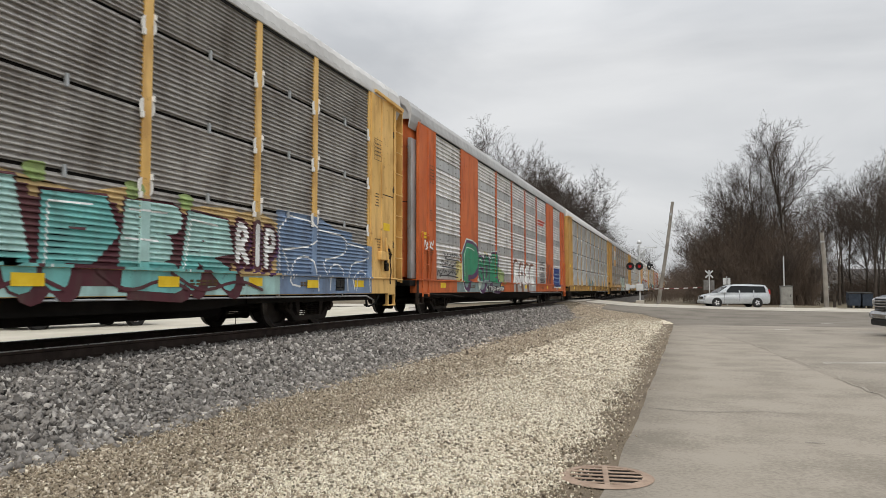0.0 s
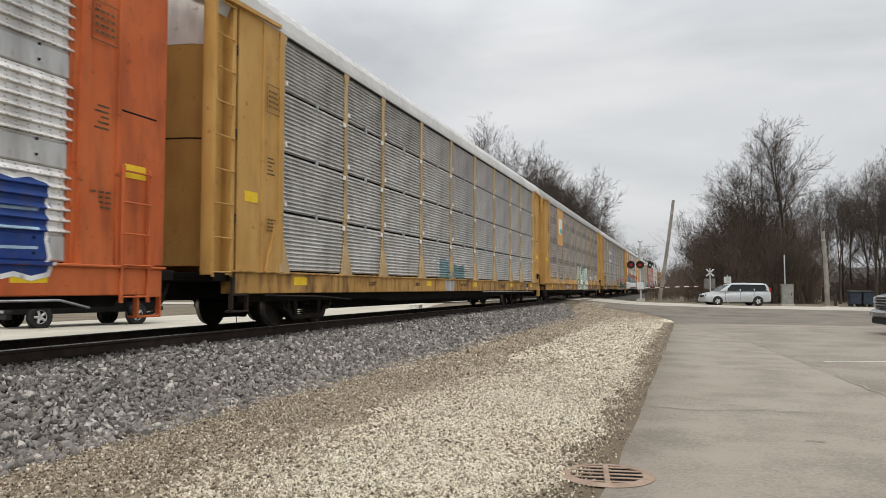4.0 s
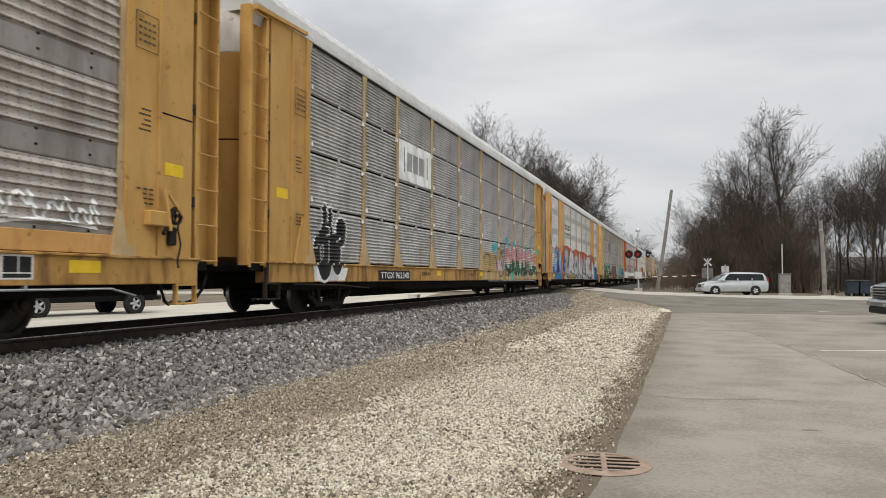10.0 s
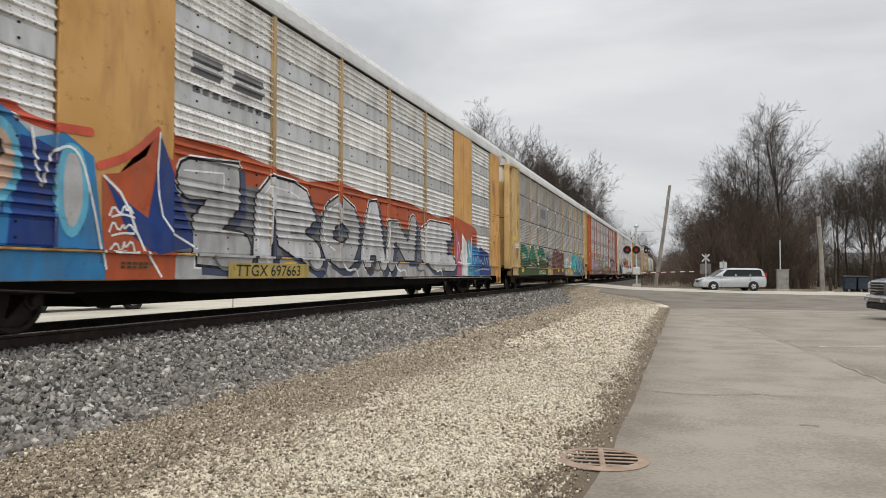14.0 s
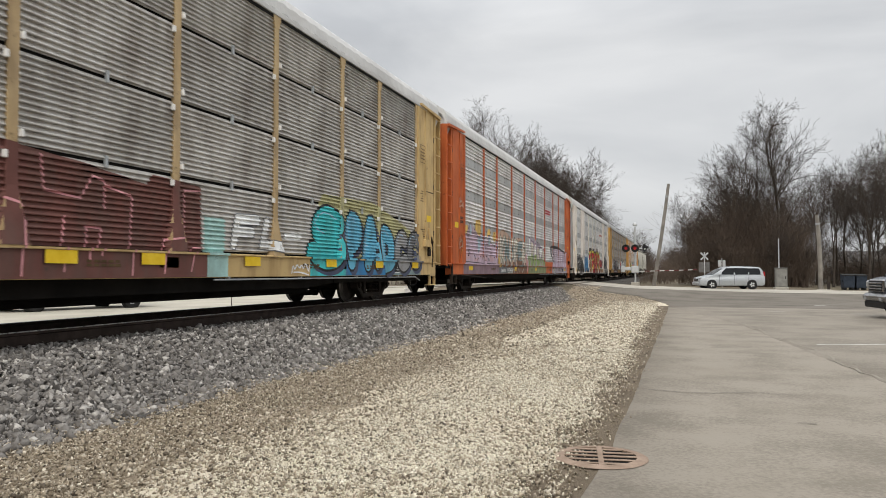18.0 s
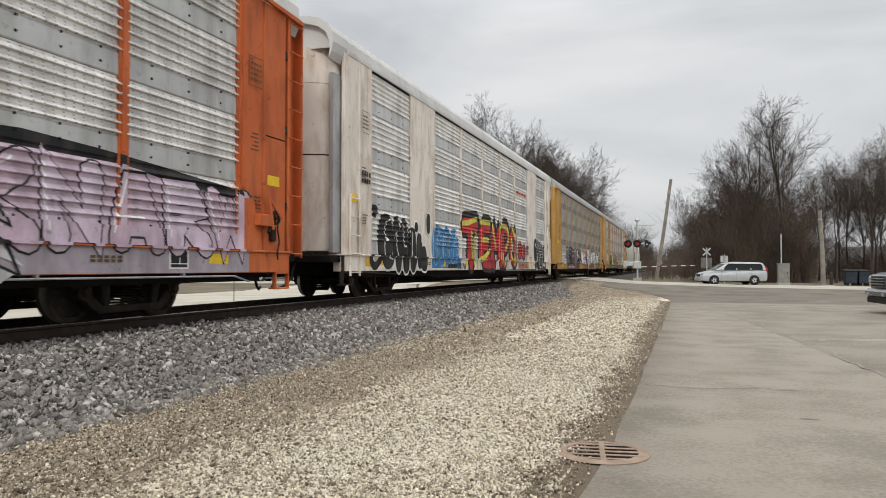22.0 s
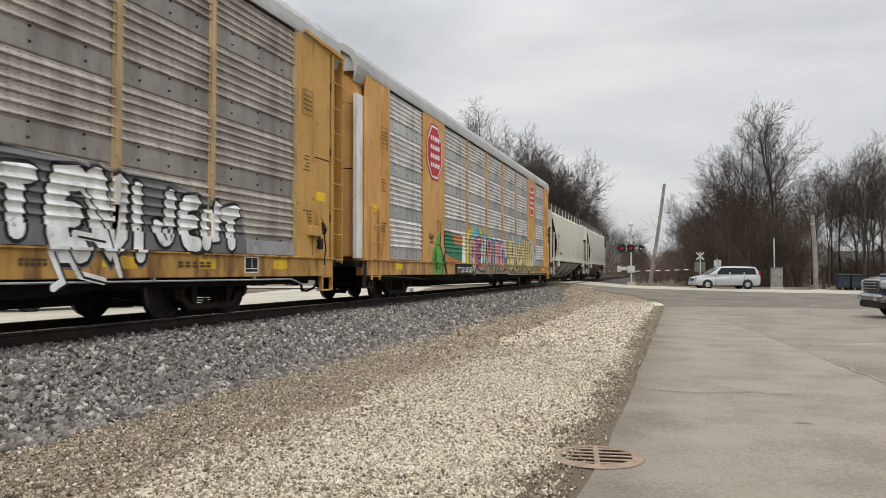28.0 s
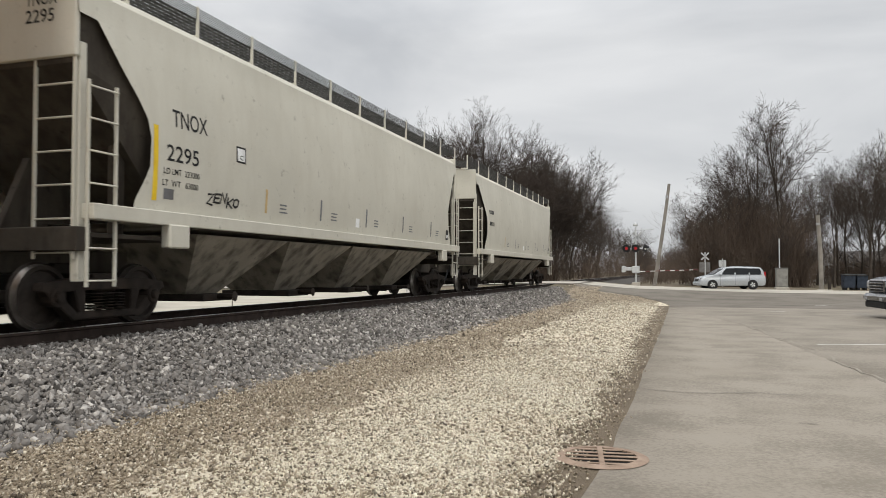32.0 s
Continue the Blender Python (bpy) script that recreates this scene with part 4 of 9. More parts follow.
            part("brake_gear", gear.rod((1.60, Y(1.5), 1.75), (1.66, Y(1.85), 1.35), 0.03, 0.03), bogie_steel, car, "rusty dark hand brake gear")
            chain = Shape()
            for i in range(9):
                z = 1.55 - i * 0.075
                chain.rod((1.65, Y(1.50 + 0.03 * math.sin(i)), z), (1.65, Y(1.50 + 0.03 * math.sin(i + 1)), z - 0.07), 0.016, 0.016, 5)
            part("brake_chain", chain, bogie_steel, car)
        elif k == 0:
            part("brake_rod", Shape().pipe([(1.56, Y(1.9), 0.62), (1.56, Y(4.0), 0.58), (1.5, Y(5.5), 0.50)], 0.016), bogie_steel, car)
        part("warning_label", Shape().box(SIDE + 0.06, SIDE + 0.064, *sorted((Y(1.28), Y(1.68))), 2.20, 2.38), sign_yellow, car, "small yellow warning label")
        bars = Shape()
        for r in range(5):
            bars.box(SIDE + 0.06, SIDE + 0.063, *sorted((Y(1.98), Y(2.22 - 0.05 * (r % 3)))), 2.75 + r * 0.07, 2.775 + r * 0.07)
        tagged(part("stencil", bars, faded_ink, car), kind="stuff")
        part("sill_label", Shape().box(1.56, 1.564, *sorted((Y(2.9), Y(3.4))), 0.80, 0.95), sign_yellow, car, "yellow rectangle on the sill")
    plate_frame = part("inspection_plate", Shape().box(1.56, 1.563, PITCH - 4.34, PITCH - 3.91, 0.72, 1.0), white_mark, car, "white-framed black inspection panel")
    part("panel_cell", Shape().box(1.563, 1.566, PITCH - 4.31, PITCH - 4.12, 0.80, 0.975), black_paint, plate_frame)
    part("panel_cell", Shape().box(1.563, 1.566, PITCH - 4.10, PITCH - 3.94, 0.80, 0.975), black_paint, plate_frame)
    part("panel_cell", Shape().box(1.563, 1.566, PITCH - 4.31, PITCH - 3.94, 0.74, 0.785), black_paint, plate_frame)
    for y in (4.45, PITCH - 4.45):
        bogie(car, y)
    make_up[car.name] = (style, post, solid, kick)
    return car


def bolt_rows(width):
    s = Shape()
    for z in ROWS[:4]:
        for i in range(3):
            y = width * (0.2 + 0.3 * i)
            for dz in (0.12, 0.30):
                s.rod((0, y, z + dz), (0.016, y, z + dz), 0.02, 0.014, 6)
    return s.mesh("bolts", under)


cars = []


def hopper(label, number):
    """A covered hopper wagon, front coupler at the origin."""
    L = 18.85
    car = thing("hopper_car", label, "rail car", group="train cars")
    half = [(1.02, 4.52), (1.28, 4.44), (1.42, 4.30), (1.45, 3.97), (1.455, 3.95), (1.50, 3.4), (1.53, 3.1), (1.545, 2.85), (1.55, 2.6), (1.55, 2.2), (1.54, 2.0), (1.52, 1.7), (1.50, 1.40)]
    n = 24
    s = Shape()
    y_front = lambda z: float(np.interp(z, (1.4, 1.7, 2.0, 2.2, 2.6, 2.85, 3.1, 3.4, 3.95, 3.97, 4.6), (2.2, 2.23, 2.4, 2.5, 2.52, 2.45, 2.27, 2.02, 1.6, 1.3, 1.3)))
    sect = half + [(-x, z) for x, z in reversed(half)]
    rows = spread(0.0, 1.0, 1 / n)
    for u in rows:
        for x, z in sect:
            a = y_front(z)
            s.v.append((x, a + (L - 2 * a) * u, z))
    k = len(sect)
    s.f = [(j * k + i, j * k + i + 1, (j + 1) * k + i + 1, (j + 1) * k + i) for j in range(n) for i in range(k - 1)]
    s.f += [(j * k, (j + 1) * k, (j + 1) * k + k - 1, j * k + k - 1) for j in range(n)]
    part("body", s, hopper_paint, car, "smooth pale grey curved hopper side", smooth=True)
    for e, w in ((0.0, 1), (L, -1)):
        Y = lambda d: e + w * d
        # sloped end sheet, end wall above, and end platform
        es = Shape()
        es.add([(-1.40, Y(1.32), 4.2), (1.40, Y(1.32), 4.2), (1.36, Y(1.32), 3.35), (-1.36, Y(1.32), 3.35), (-1.30, Y(3.2), 1.45), (1.30, Y(3.2), 1.45), (1.40, Y(2.2), 4.2), (-1.40, Y(2.2), 4.2), (1.46, Y(2.6), 3.0), (-1.46, Y(2.6), 3.0)],
               [(0, 1, 2, 3), (3, 2, 5, 4), (1, 6, 8, 5, 2), (7, 0, 3, 4, 9)])
        part("slope_sheet", es, hopper_dark, car, "grimy sloped end sheet, darkened for its shaded recess")
        top = Shape().block(-1.42, 1.42, *sorted((Y(1.28), Y(1.36))), 3.42, 4.5, 0.02)
        part("end_wall", top, hopper_paint, car)
        for x in (-1.36, 1.36):
            part("corner_post", Shape().block(x - 0.06, x + 0.06, *sorted((Y(1.36), Y(1.47))), 0.62, 3.62, 0.008), hopper_paint, car)
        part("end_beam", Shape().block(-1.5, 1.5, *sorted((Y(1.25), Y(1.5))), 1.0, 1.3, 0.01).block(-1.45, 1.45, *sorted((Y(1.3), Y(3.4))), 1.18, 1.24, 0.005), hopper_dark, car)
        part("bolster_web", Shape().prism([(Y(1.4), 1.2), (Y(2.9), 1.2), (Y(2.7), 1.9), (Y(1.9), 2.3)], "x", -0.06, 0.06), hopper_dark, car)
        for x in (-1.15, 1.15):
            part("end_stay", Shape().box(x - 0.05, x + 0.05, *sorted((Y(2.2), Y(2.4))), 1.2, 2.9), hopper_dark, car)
        ladder(car, 1.50, Y(1.66), 0.55, 3.15, 0.48, 7, hopper_paint)
        ladder(car, 1.06, Y(1.33), 0.9, 3.6, 0.62, 7, hopper_paint, "end_ladder", "x")
        part("coupler", Shape().block(-0.1, 0.1, *sorted((Y(0.0), Y(0.9))), 0.62, 0.84, 0.03).block(-0.16, 0.1, *sorted((Y(-0.03), Y(0.22))), 0.58, 0.90, 0.04), bogie_steel, car)
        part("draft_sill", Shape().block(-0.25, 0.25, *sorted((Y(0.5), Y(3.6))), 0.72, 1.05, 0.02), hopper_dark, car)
        part("air_hose", Shape().pipe([(0.5, Y(0.8), 0.8), (0.5, Y(0.5), 0.45), (0.4, Y(0.1), 0.32)], 0.028), rubber, car)
        bogie(car, Y(2.35))
    for s_ in (1, -1):
        lo, hi = sorted((s_ * 1.36, s_ * 1.60))
        part("side_sill", Shape().block(lo, hi, 1.42, L - 1.42, 1.40, 1.60, 0.012), hopper_paint, car)
        for y in (2.85, L - 3.3):
            part("jacking_pad", Shape().block(*sorted((s_ * 1.45, s_ * 1.62)), y, y + 0.45, 1.08, 1.42, 0.02), hopper_paint, car)
    # slanting floor sheets between four discharge hoppers
    for i in range(4):
        y0 = 3.7 + i * 2.86
        y1 = y0 + 2.86
        m = (y0 + y1) / 2
        hp = Shape().add([(-1.42, y0 + 0.04, 1.32), (1.42, y0 + 0.04, 1.32), (1.42, y1 - 0.04, 1.32), (-1.42, y1 - 0.04, 1.32),
                          (-0.5, m - 0.45, 0.36), (0.5, m - 0.45, 0.36), (0.5, m + 0.45, 0.36), (-0.5, m + 0.45, 0.36)],
                         [(0, 1, 5, 4), (1, 2, 6, 5), (2, 3, 7, 6), (3, 0, 4, 7), (4, 5, 6, 7)])
        part("discharge_hopper", hp, hopper_mid, car, "mid-toned sloped discharge hopper with dark streaks")
        part("outlet_gate", Shape().block(-0.75, 0.85, m - 0.42, m + 0.42, 0.24, 0.36, 0.015).rod((0.85, m, 0.32), (1.2, m, 0.32), 0.05).lathe([(0.05, 1.16), (0.09, 1.18), (0.05, 1.2)], "x", 8, (0, m, 0.32)), bogie_steel, car)
    # roof walk and hatches
    part("roof_sheet", Shape().prism([(1.02, 4.50), (0.5, 4.62), (-0.5, 4.62), (-1.02, 4.50)], "y", 1.35, L - 1.35), hopper_paint, car)
    part("hatch_trough", Shape().prism([(0.3, 4.60), (0.3, 4.76), (-0.3, 4.76), (-0.3, 4.60)], "y", 2.2, L - 2.2), hopper_paint, car)
    for s_ in (1, -1):
        lo, hi = sorted((s_ * 0.62, s_ * 1.22))
        wk = Shape()
        for i in range(7):
            x = lo + (hi - lo) * i / 6
            wk.box(x - 0.008, x + 0.008, 0.75, L - 0.75, 4.72, 4.76)
        for y in spread(0.75, L - 0.75, 0.16):
            wk.box(lo, hi, y - 0.006, y + 0.006, 4.725, 4.755)
        part("walkway", wk, mesh_steel, car, "dark steel grating roof walk")
        x = s_ * 1.24
        fence = Shape()
        for i in range(7):
            z = 4.74 + i * 0.03
            fence.box(x - 0.004, x + 0.004, 0.75, L - 0.75, z, z + 0.009)
        for y in spread(0.75, L - 0.75, 0.055):
            fence.box(x - 0.003, x + 0.003, y, y + 0.008, 4.74, 4.93)
        part("walk_screen", fence, mesh_steel, car, "low upright mesh screen along the roof walk")
        for y in spread(0.8, L - 0.8, 1.55):
            part("walk_bracket", kept(("wb", s_), lambda: Shape().box(*sorted((s_ * 1.0, s_ * 1.25)), -0.02, 0.02, 4.44, 4.5).box(*sorted((s_ * 1.22, s_ * 1.26)), -0.018, 0.018, 4.44, 4.95).mesh("walk_bracket", hopper_paint)), None, car, at=(0, y, 0))
    return car


BENDS = (1, 7)
rack = [
    autorack("yellow autorack car with dark corrugated sides and turquoise graffiti", "fine", pale_yellow, sooty_sheet, roof_white, "plain"),
    autorack("orange autorack car with dull perforated sides and green and white graffiti", "perforated", orange, grey_sheet, roof_grey, "thin", BENDS, "flat", edge_paint=smooth_grey),
    autorack("ochre-yellow autorack car with clean grey corrugated sides and flared posts", "fine", yellow, mid_sheet, roof_white, "flared", post_paint=worn_ochre),
    autorack("yellow autorack car with brown-grey perforated sides and pale bubble graffiti", "perforated", yellow, dull_sheet, roof_grey, "flared", post_paint=worn_ochre, kick=tan),
    autorack("yellow autorack car with grey corrugated sides and pink and green graffiti", "fine", yellow, mid_sheet, roof_white, "flared", post_paint=worn_ochre),
    autorack("tan autorack car with bright galvanised sides and blue and silver graffiti", "perforated", tan, bright_sheet, roof_white, "thin", BENDS, "flat", post_paint=worn_ochre),
    autorack("ochre autorack car with dark corrugated sides and bright graffiti", "fine", ochre, dark_sheet, roof_white, "flared", post_paint=worn_ochre),
    autorack("orange autorack car with bright perforated sides and pastel graffiti", "perforated", orange, grey_sheet, roof_white, "thin", kick=orange),
    autorack("cream autorack car with bright galvanised sides and red and yellow graffiti", "perforated", cream, bright_sheet, roof_white, "thin", BENDS, "flat"),
    autorack("yellow autorack car with brown-grey perforated sides and white graffiti", "perforated", yellow, dull_sheet, roof_grey, "thin", kick=smooth_grey, post_paint=worn_ochre),
    autorack("tan autorack car with galvanised sides, red badges and pastel graffiti", "perforated", tan, grey_sheet, roof_grey, "thin", BENDS, "flat", edge_paint=white_paint),
    hopper("pale grey covered hopper wagon with black lettering and a roof walk", True),
    hopper("pale grey covered hopper wagon at the tail of the train", False),
]
# seconds at which each car's front coupler draws level with the point 2.23 m behind the eye
PASS = [-0.853, 2.197, 5.248, 8.288, 11.365, 14.42, 17.53, 20.585, 23.70, 26.81, 29.865, 32.88, 34.90]



# ---------------------------------------------------------------- paint, lettering and marks on the cars
def spray(name, tone, rough=0.55):
    return kept(("spray", name), lambda: surface("spray_" + name, tuple(c * 0.86 for c in tone), tuple(min(1, c * 1.12) for c in tone), 2.5, rough, 0, 0, 30, (0.10, 0.085, 0.07), 0.35, True))


TONES = {"teal": (0.16, 0.42, 0.40), "pale_teal": (0.36, 0.55, 0.52), "maroon": (0.085, 0.028, 0.035), "sand": (0.50, 0.36, 0.17), "black": (0.014, 0.014, 0.016),
         "white": (0.78, 0.79, 0.78), "steel_blue": (0.17, 0.24, 0.36), "pale_blue": (0.33, 0.47, 0.60), "green": (0.03, 0.22, 0.115), "leaf": (0.10, 0.36, 0.06),
         "plum": (0.09, 0.035, 0.10), "lemon": (0.58, 0.56, 0.10), "navy": (0.02, 0.05, 0.20), "mint": (0.60, 0.69, 0.62), "coral": (0.55, 0.10, 0.06),
         "pink": (0.62, 0.29, 0.31), "rose": (0.50, 0.12, 0.20), "pine": (0.02, 0.10, 0.06), "cyan": (0.06, 0.48, 0.50), "silver": (0.42, 0.42, 0.42), "slate": (0.16, 0.165, 0.175),
         "rust": (0.42, 0.09, 0.035), "azure": (0.04, 0.20, 0.42), "sky": (0.13, 0.42, 0.58), "brown": (0.14, 0.06, 0.05), "lilac": (0.50, 0.385, 0.46), "mauve": (0.25, 0.17, 0.20), "faded_blue": (0.36, 0.47, 0.54), "dusty_pink": (0.55, 0.37, 0.40),
         "peach": (0.52, 0.36, 0.27), "amber": (0.66, 0.40, 0.03), "red": (0.48, 0.03, 0.04), "gold": (0.62, 0.51, 0.22), "grey": (0.30, 0.30, 0.30), "moss": (0.27, 0.36, 0.14), "slate_teal": (0.20, 0.27, 0.27), "lemon_wash": (0.60, 0.52, 0.22), "rust_brown": (0.20, 0.085, 0.045), "faded_teal": (0.17, 0.27, 0.29), "pale_silver": (0.55, 0.55, 0.56),
         "slate_blue": (0.06, 0.075, 0.13), "gold_wash": (0.45, 0.34, 0.10), "pine_olive": (0.055, 0.10, 0.035), "sand_green": (0.40, 0.38, 0.20), "green_teal": (0.02, 0.20, 0.13), "amber_wash": (0.66, 0.44, 0.13),
         "pale_sand": (0.58, 0.53, 0.44), "sage": (0.22, 0.25, 0.13), "lilac_grey": (0.36, 0.32, 0.36), "peach_dirt": (0.40, 0.29, 0.20), "maroon_dirt": (0.12, 0.05, 0.05), "orange_wash": (0.50, 0.22, 0.07), "gold_dirt": (0.46, 0.37, 0.15), "pale_lilac": (0.56, 0.46, 0.55), "pale_gold": (0.62, 0.55, 0.33)}


def tone(name):
    return spray(name, TONES[name])


WORDS = ["TTX", "CAR", "301766", "TTGX 995788", "TTGX 693826", "TTGX 962340", "TTGX 697663", "CNA 712356", "953434", "TTGX 692821", "TNOX", "2295", "LD LMT  223000", "LT  WT   63000", "BI", "WH", "C"]


def letter_faces(words):
    """Triangles of the built-in font for each word, one unit high, and its width."""
    made = []
    for w in words:
        cu = bpy.data.curves.new("word", "FONT")
        cu.body, cu.size, cu.offset, cu.resolution_u = w, 1.4, 0.012, 3
        made.append((w, new("word", cu)))
    dg = bpy.context.evaluated_depsgraph_get()
    out = {}
    for w, ob in made:
        me = bpy.data.meshes.new_from_object(ob.evaluated_get(dg))
        me.calc_loop_triangles()
        pts = [(v.co.x, v.co.y) for v in me.vertices]
        x0, x1, y0, y1 = min(p[0] for p in pts), max(p[0] for p in pts), min(p[1] for p in pts), max(p[1] for p in pts)
        tri = [[((pts[i][0] - x0) / (x1 - x0), (pts[i][1] - y0) / (y1 - y0)) for i in t.vertices] for t in me.loop_triangles]
        out[w] = tri
        bpy.data.meshes.remove(me)
        cu = ob.data
        bpy.data.objects.remove(ob)
        bpy.data.curves.remove(cu)
    return out


LETTERS = letter_faces(WORDS)


def sheet_span(style, z0, z1):
    """Foot and height of the sheet between two seams."""
    gap = 0.045 if style == "fine" else 0.004
    foot = z0 + 0.03 if z0 == ROWS[0] else z0
    return foot + gap / 2, z1 - foot - gap


def side_depth(car, y, z):
    """How far out the near side of this car lies at (y, z)."""
    if car.name not in make_up:
        return float(np.interp(z, (1.4, 1.7, 2.0, 2.2, 2.6, 2.85, 3.1, 3.4, 3.95, 4.3), (1.50, 1.52, 1.54, 1.55, 1.55, 1.545, 1.53, 1.50, 1.455, 1.42)))
    style, post, solid, kick = make_up[car.name]
    if z <= 1.0:
        return 1.56
    if z <= 1.04:
        return 1.602
    if y < 2.46 or y > PITCH - 2.46:
        return SIDE + 0.087
    for i, (a, b) in enumerate(zip(POSTS, POSTS[1:])):
        if a <= y <= b and i in solid:
            return SIDE + 0.064
    for i, p in enumerate(POSTS):
        if any(j in solid for j in (i - 1, i)):
            continue
        w = {"flared": 0.079 + (0.14 * max(0, 1 - (z - 1.0) / 0.70)), "thin": 0.053, "plain": 0.093}[post]
        if abs(y - p) <= w:
            d = {"flared": 0.05 + 0.08 * max(0, 1 - (z - 1.0) / 0.70), "thin": 0.052, "plain": 0.054}[post]
            return SIDE + d
    if kick and 1.04 < z < 1.29:
        return SIDE + 0.053
    for z0, z1 in zip(ROWS, ROWS[1:]):
        if z0 <= z <= z1:
            foot, tall = sheet_span(style, z0, z1)
            prof = kept(("prof", style, z0), lambda: list(zip(*ridges(style, tall))))
            return SIDE + float(np.interp(z - foot, prof[0], prof[1]))
    return SIDE + 0.08


def stick(car, name, polys, paint, lift, label="", parent=None):
    """Lays flat polygons (y, z) on the near side of a car as a coat that follows its posts and corrugations; lift: one height, or one for each polygon."""
    bm = bmesh.new()
    rise = bm.verts.layers.float.new("rise")
    for n, q in enumerate(polys):
        vs = [bm.verts.new((0, u, v)) for u, v in q]
        for v in vs:
            v[rise] = lift if isinstance(lift, float) else lift[n]
        try:
            bm.faces.new(vs)
        except ValueError:
            pass
    if any(len(f.verts) > 4 for f in bm.faces):
        bmesh.ops.triangulate(bm, faces=[f for f in bm.faces if len(f.verts) > 4])
    bmesh.ops.remove_doubles(bm, verts=bm.verts[:], dist=1e-4)
    ys, zs = [v.co.y for v in bm.verts], [v.co.z for v in bm.verts]
    lo_y, hi_y, lo_z, hi_z = min(ys), max(ys), min(zs), max(zs)
    cuts = []
    if car.name in make_up:
        style, post, solid, kick = make_up[car.name]
        cuts += [("z", c) for c in (1.0, 1.003, 1.04, 1.043)]
        if kick:
            cuts += [("z", c) for c in (1.289, 1.292)]
        for z0, z1 in zip(ROWS, ROWS[1:]):
            foot, tall = sheet_span(style, z0, z1)
            cuts += [("z", foot + h) for h, _ in ridges(style, tall)]
        w = {"flared": 0.077, "thin": 0.051, "plain": 0.091}[post]
        for i, p in enumerate(POSTS):
            if any(j in solid for j in (i - 1, i)):
                cuts += [("y", p - 0.004), ("y", p + 0.004)]
            else:
                cuts += [("y", p + e) for e in (-w - 0.012, -w, w, w + 0.012)]
                if post == "flared":
                    cuts += [("y", p + e) for e in (-0.225, -0.18, -0.13, 0.13, 0.18, 0.225)] + [("z", c) for c in (1.2, 1.45, 1.70)]
    else:
        cuts += [("z", c) for c in (1.7, 2.0, 2.3, 2.6, 2.9, 3.2, 3.5)]
    for axis, c in cuts:
        if (axis == "z" and not lo_z < c < hi_z) or (axis == "y" and not lo_y < c < hi_y):
            continue
        co, no = ((0, 0, c), (0, 0, 1)) if axis == "z" else ((0, c, 0), (0, 1, 0))
        bmesh.ops.bisect_plane(bm, geom=bm.verts[:] + bm.edges[:] + bm.faces[:], dist=1e-5, plane_co=co, plane_no=no)
    for v in bm.verts:
        v.co.x = side_depth(car, v.co.y, v.co.z) + v[rise]
    bm.normal_update()
    for f in bm.faces:
        if f.normal.x < 0:
            f.normal_flip()
    me = bpy.data.meshes.new(name)
    bm.to_mesh(me)
    bm.free()
    me.materials.append(paint)
    return part(name, me, None, parent or car, label)


def stroke(path, width):
    """A painted stroke of even width with mitred bends and round ends."""
    k, dirs = len(path), []
    for (a, b), (c, d) in zip(path, path[1:]):
        g = math.hypot(c - a, d - b) or 1
        dirs.append(((c - a) / g, (d - b) / g))
    left, right = [], []
    for i, (y, z) in enumerate(path):
        p, q = dirs[max(0, i - 1)], dirs[min(i, k - 2)]
        nx, nz = -(p[1] + q[1]), p[0] + q[0]
        g = math.hypot(nx, nz) or 1
        nx, nz = nx / g, nz / g
        far = width / 2 / max(0.62, abs(nx * -q[1] + nz * q[0]))
        left.append((y + nx * far, z + nz * far))
        right.append((y - nx * far, z - nz * far))
    out = [[left[i], right[i], right[i + 1], left[i + 1]] for i in range(k - 1)]
    if path[0] != path[-1]:
        for (y, z), (dx, dz) in ((path[0], (-dirs[0][0], -dirs[0][1])), (path[-1], dirs[-1])):
            out.append([(y + width / 2 * (dx * math.cos(a) - dz * math.sin(a)), z + width / 2 * (dx * math.sin(a) + dz * math.cos(a))) for a in (-1.571, -0.9, -0.3, 0.3, 0.9, 1.571)])
    return out


def below(polys, level):
    """The parts of polygons under a height."""
    out = []
    for q in polys:
        keep = []
        for (a, b), (c, d) in zip(q, q[1:] + q[:1]):
            if b <= level:
                keep.append((a, b))
            if (b <= level) != (d <= level):
                u = (level - b) / (d - b)
                keep.append((a + (c - a) * u, level))
        if len(keep) > 2:
            out.append(keep)
    return out


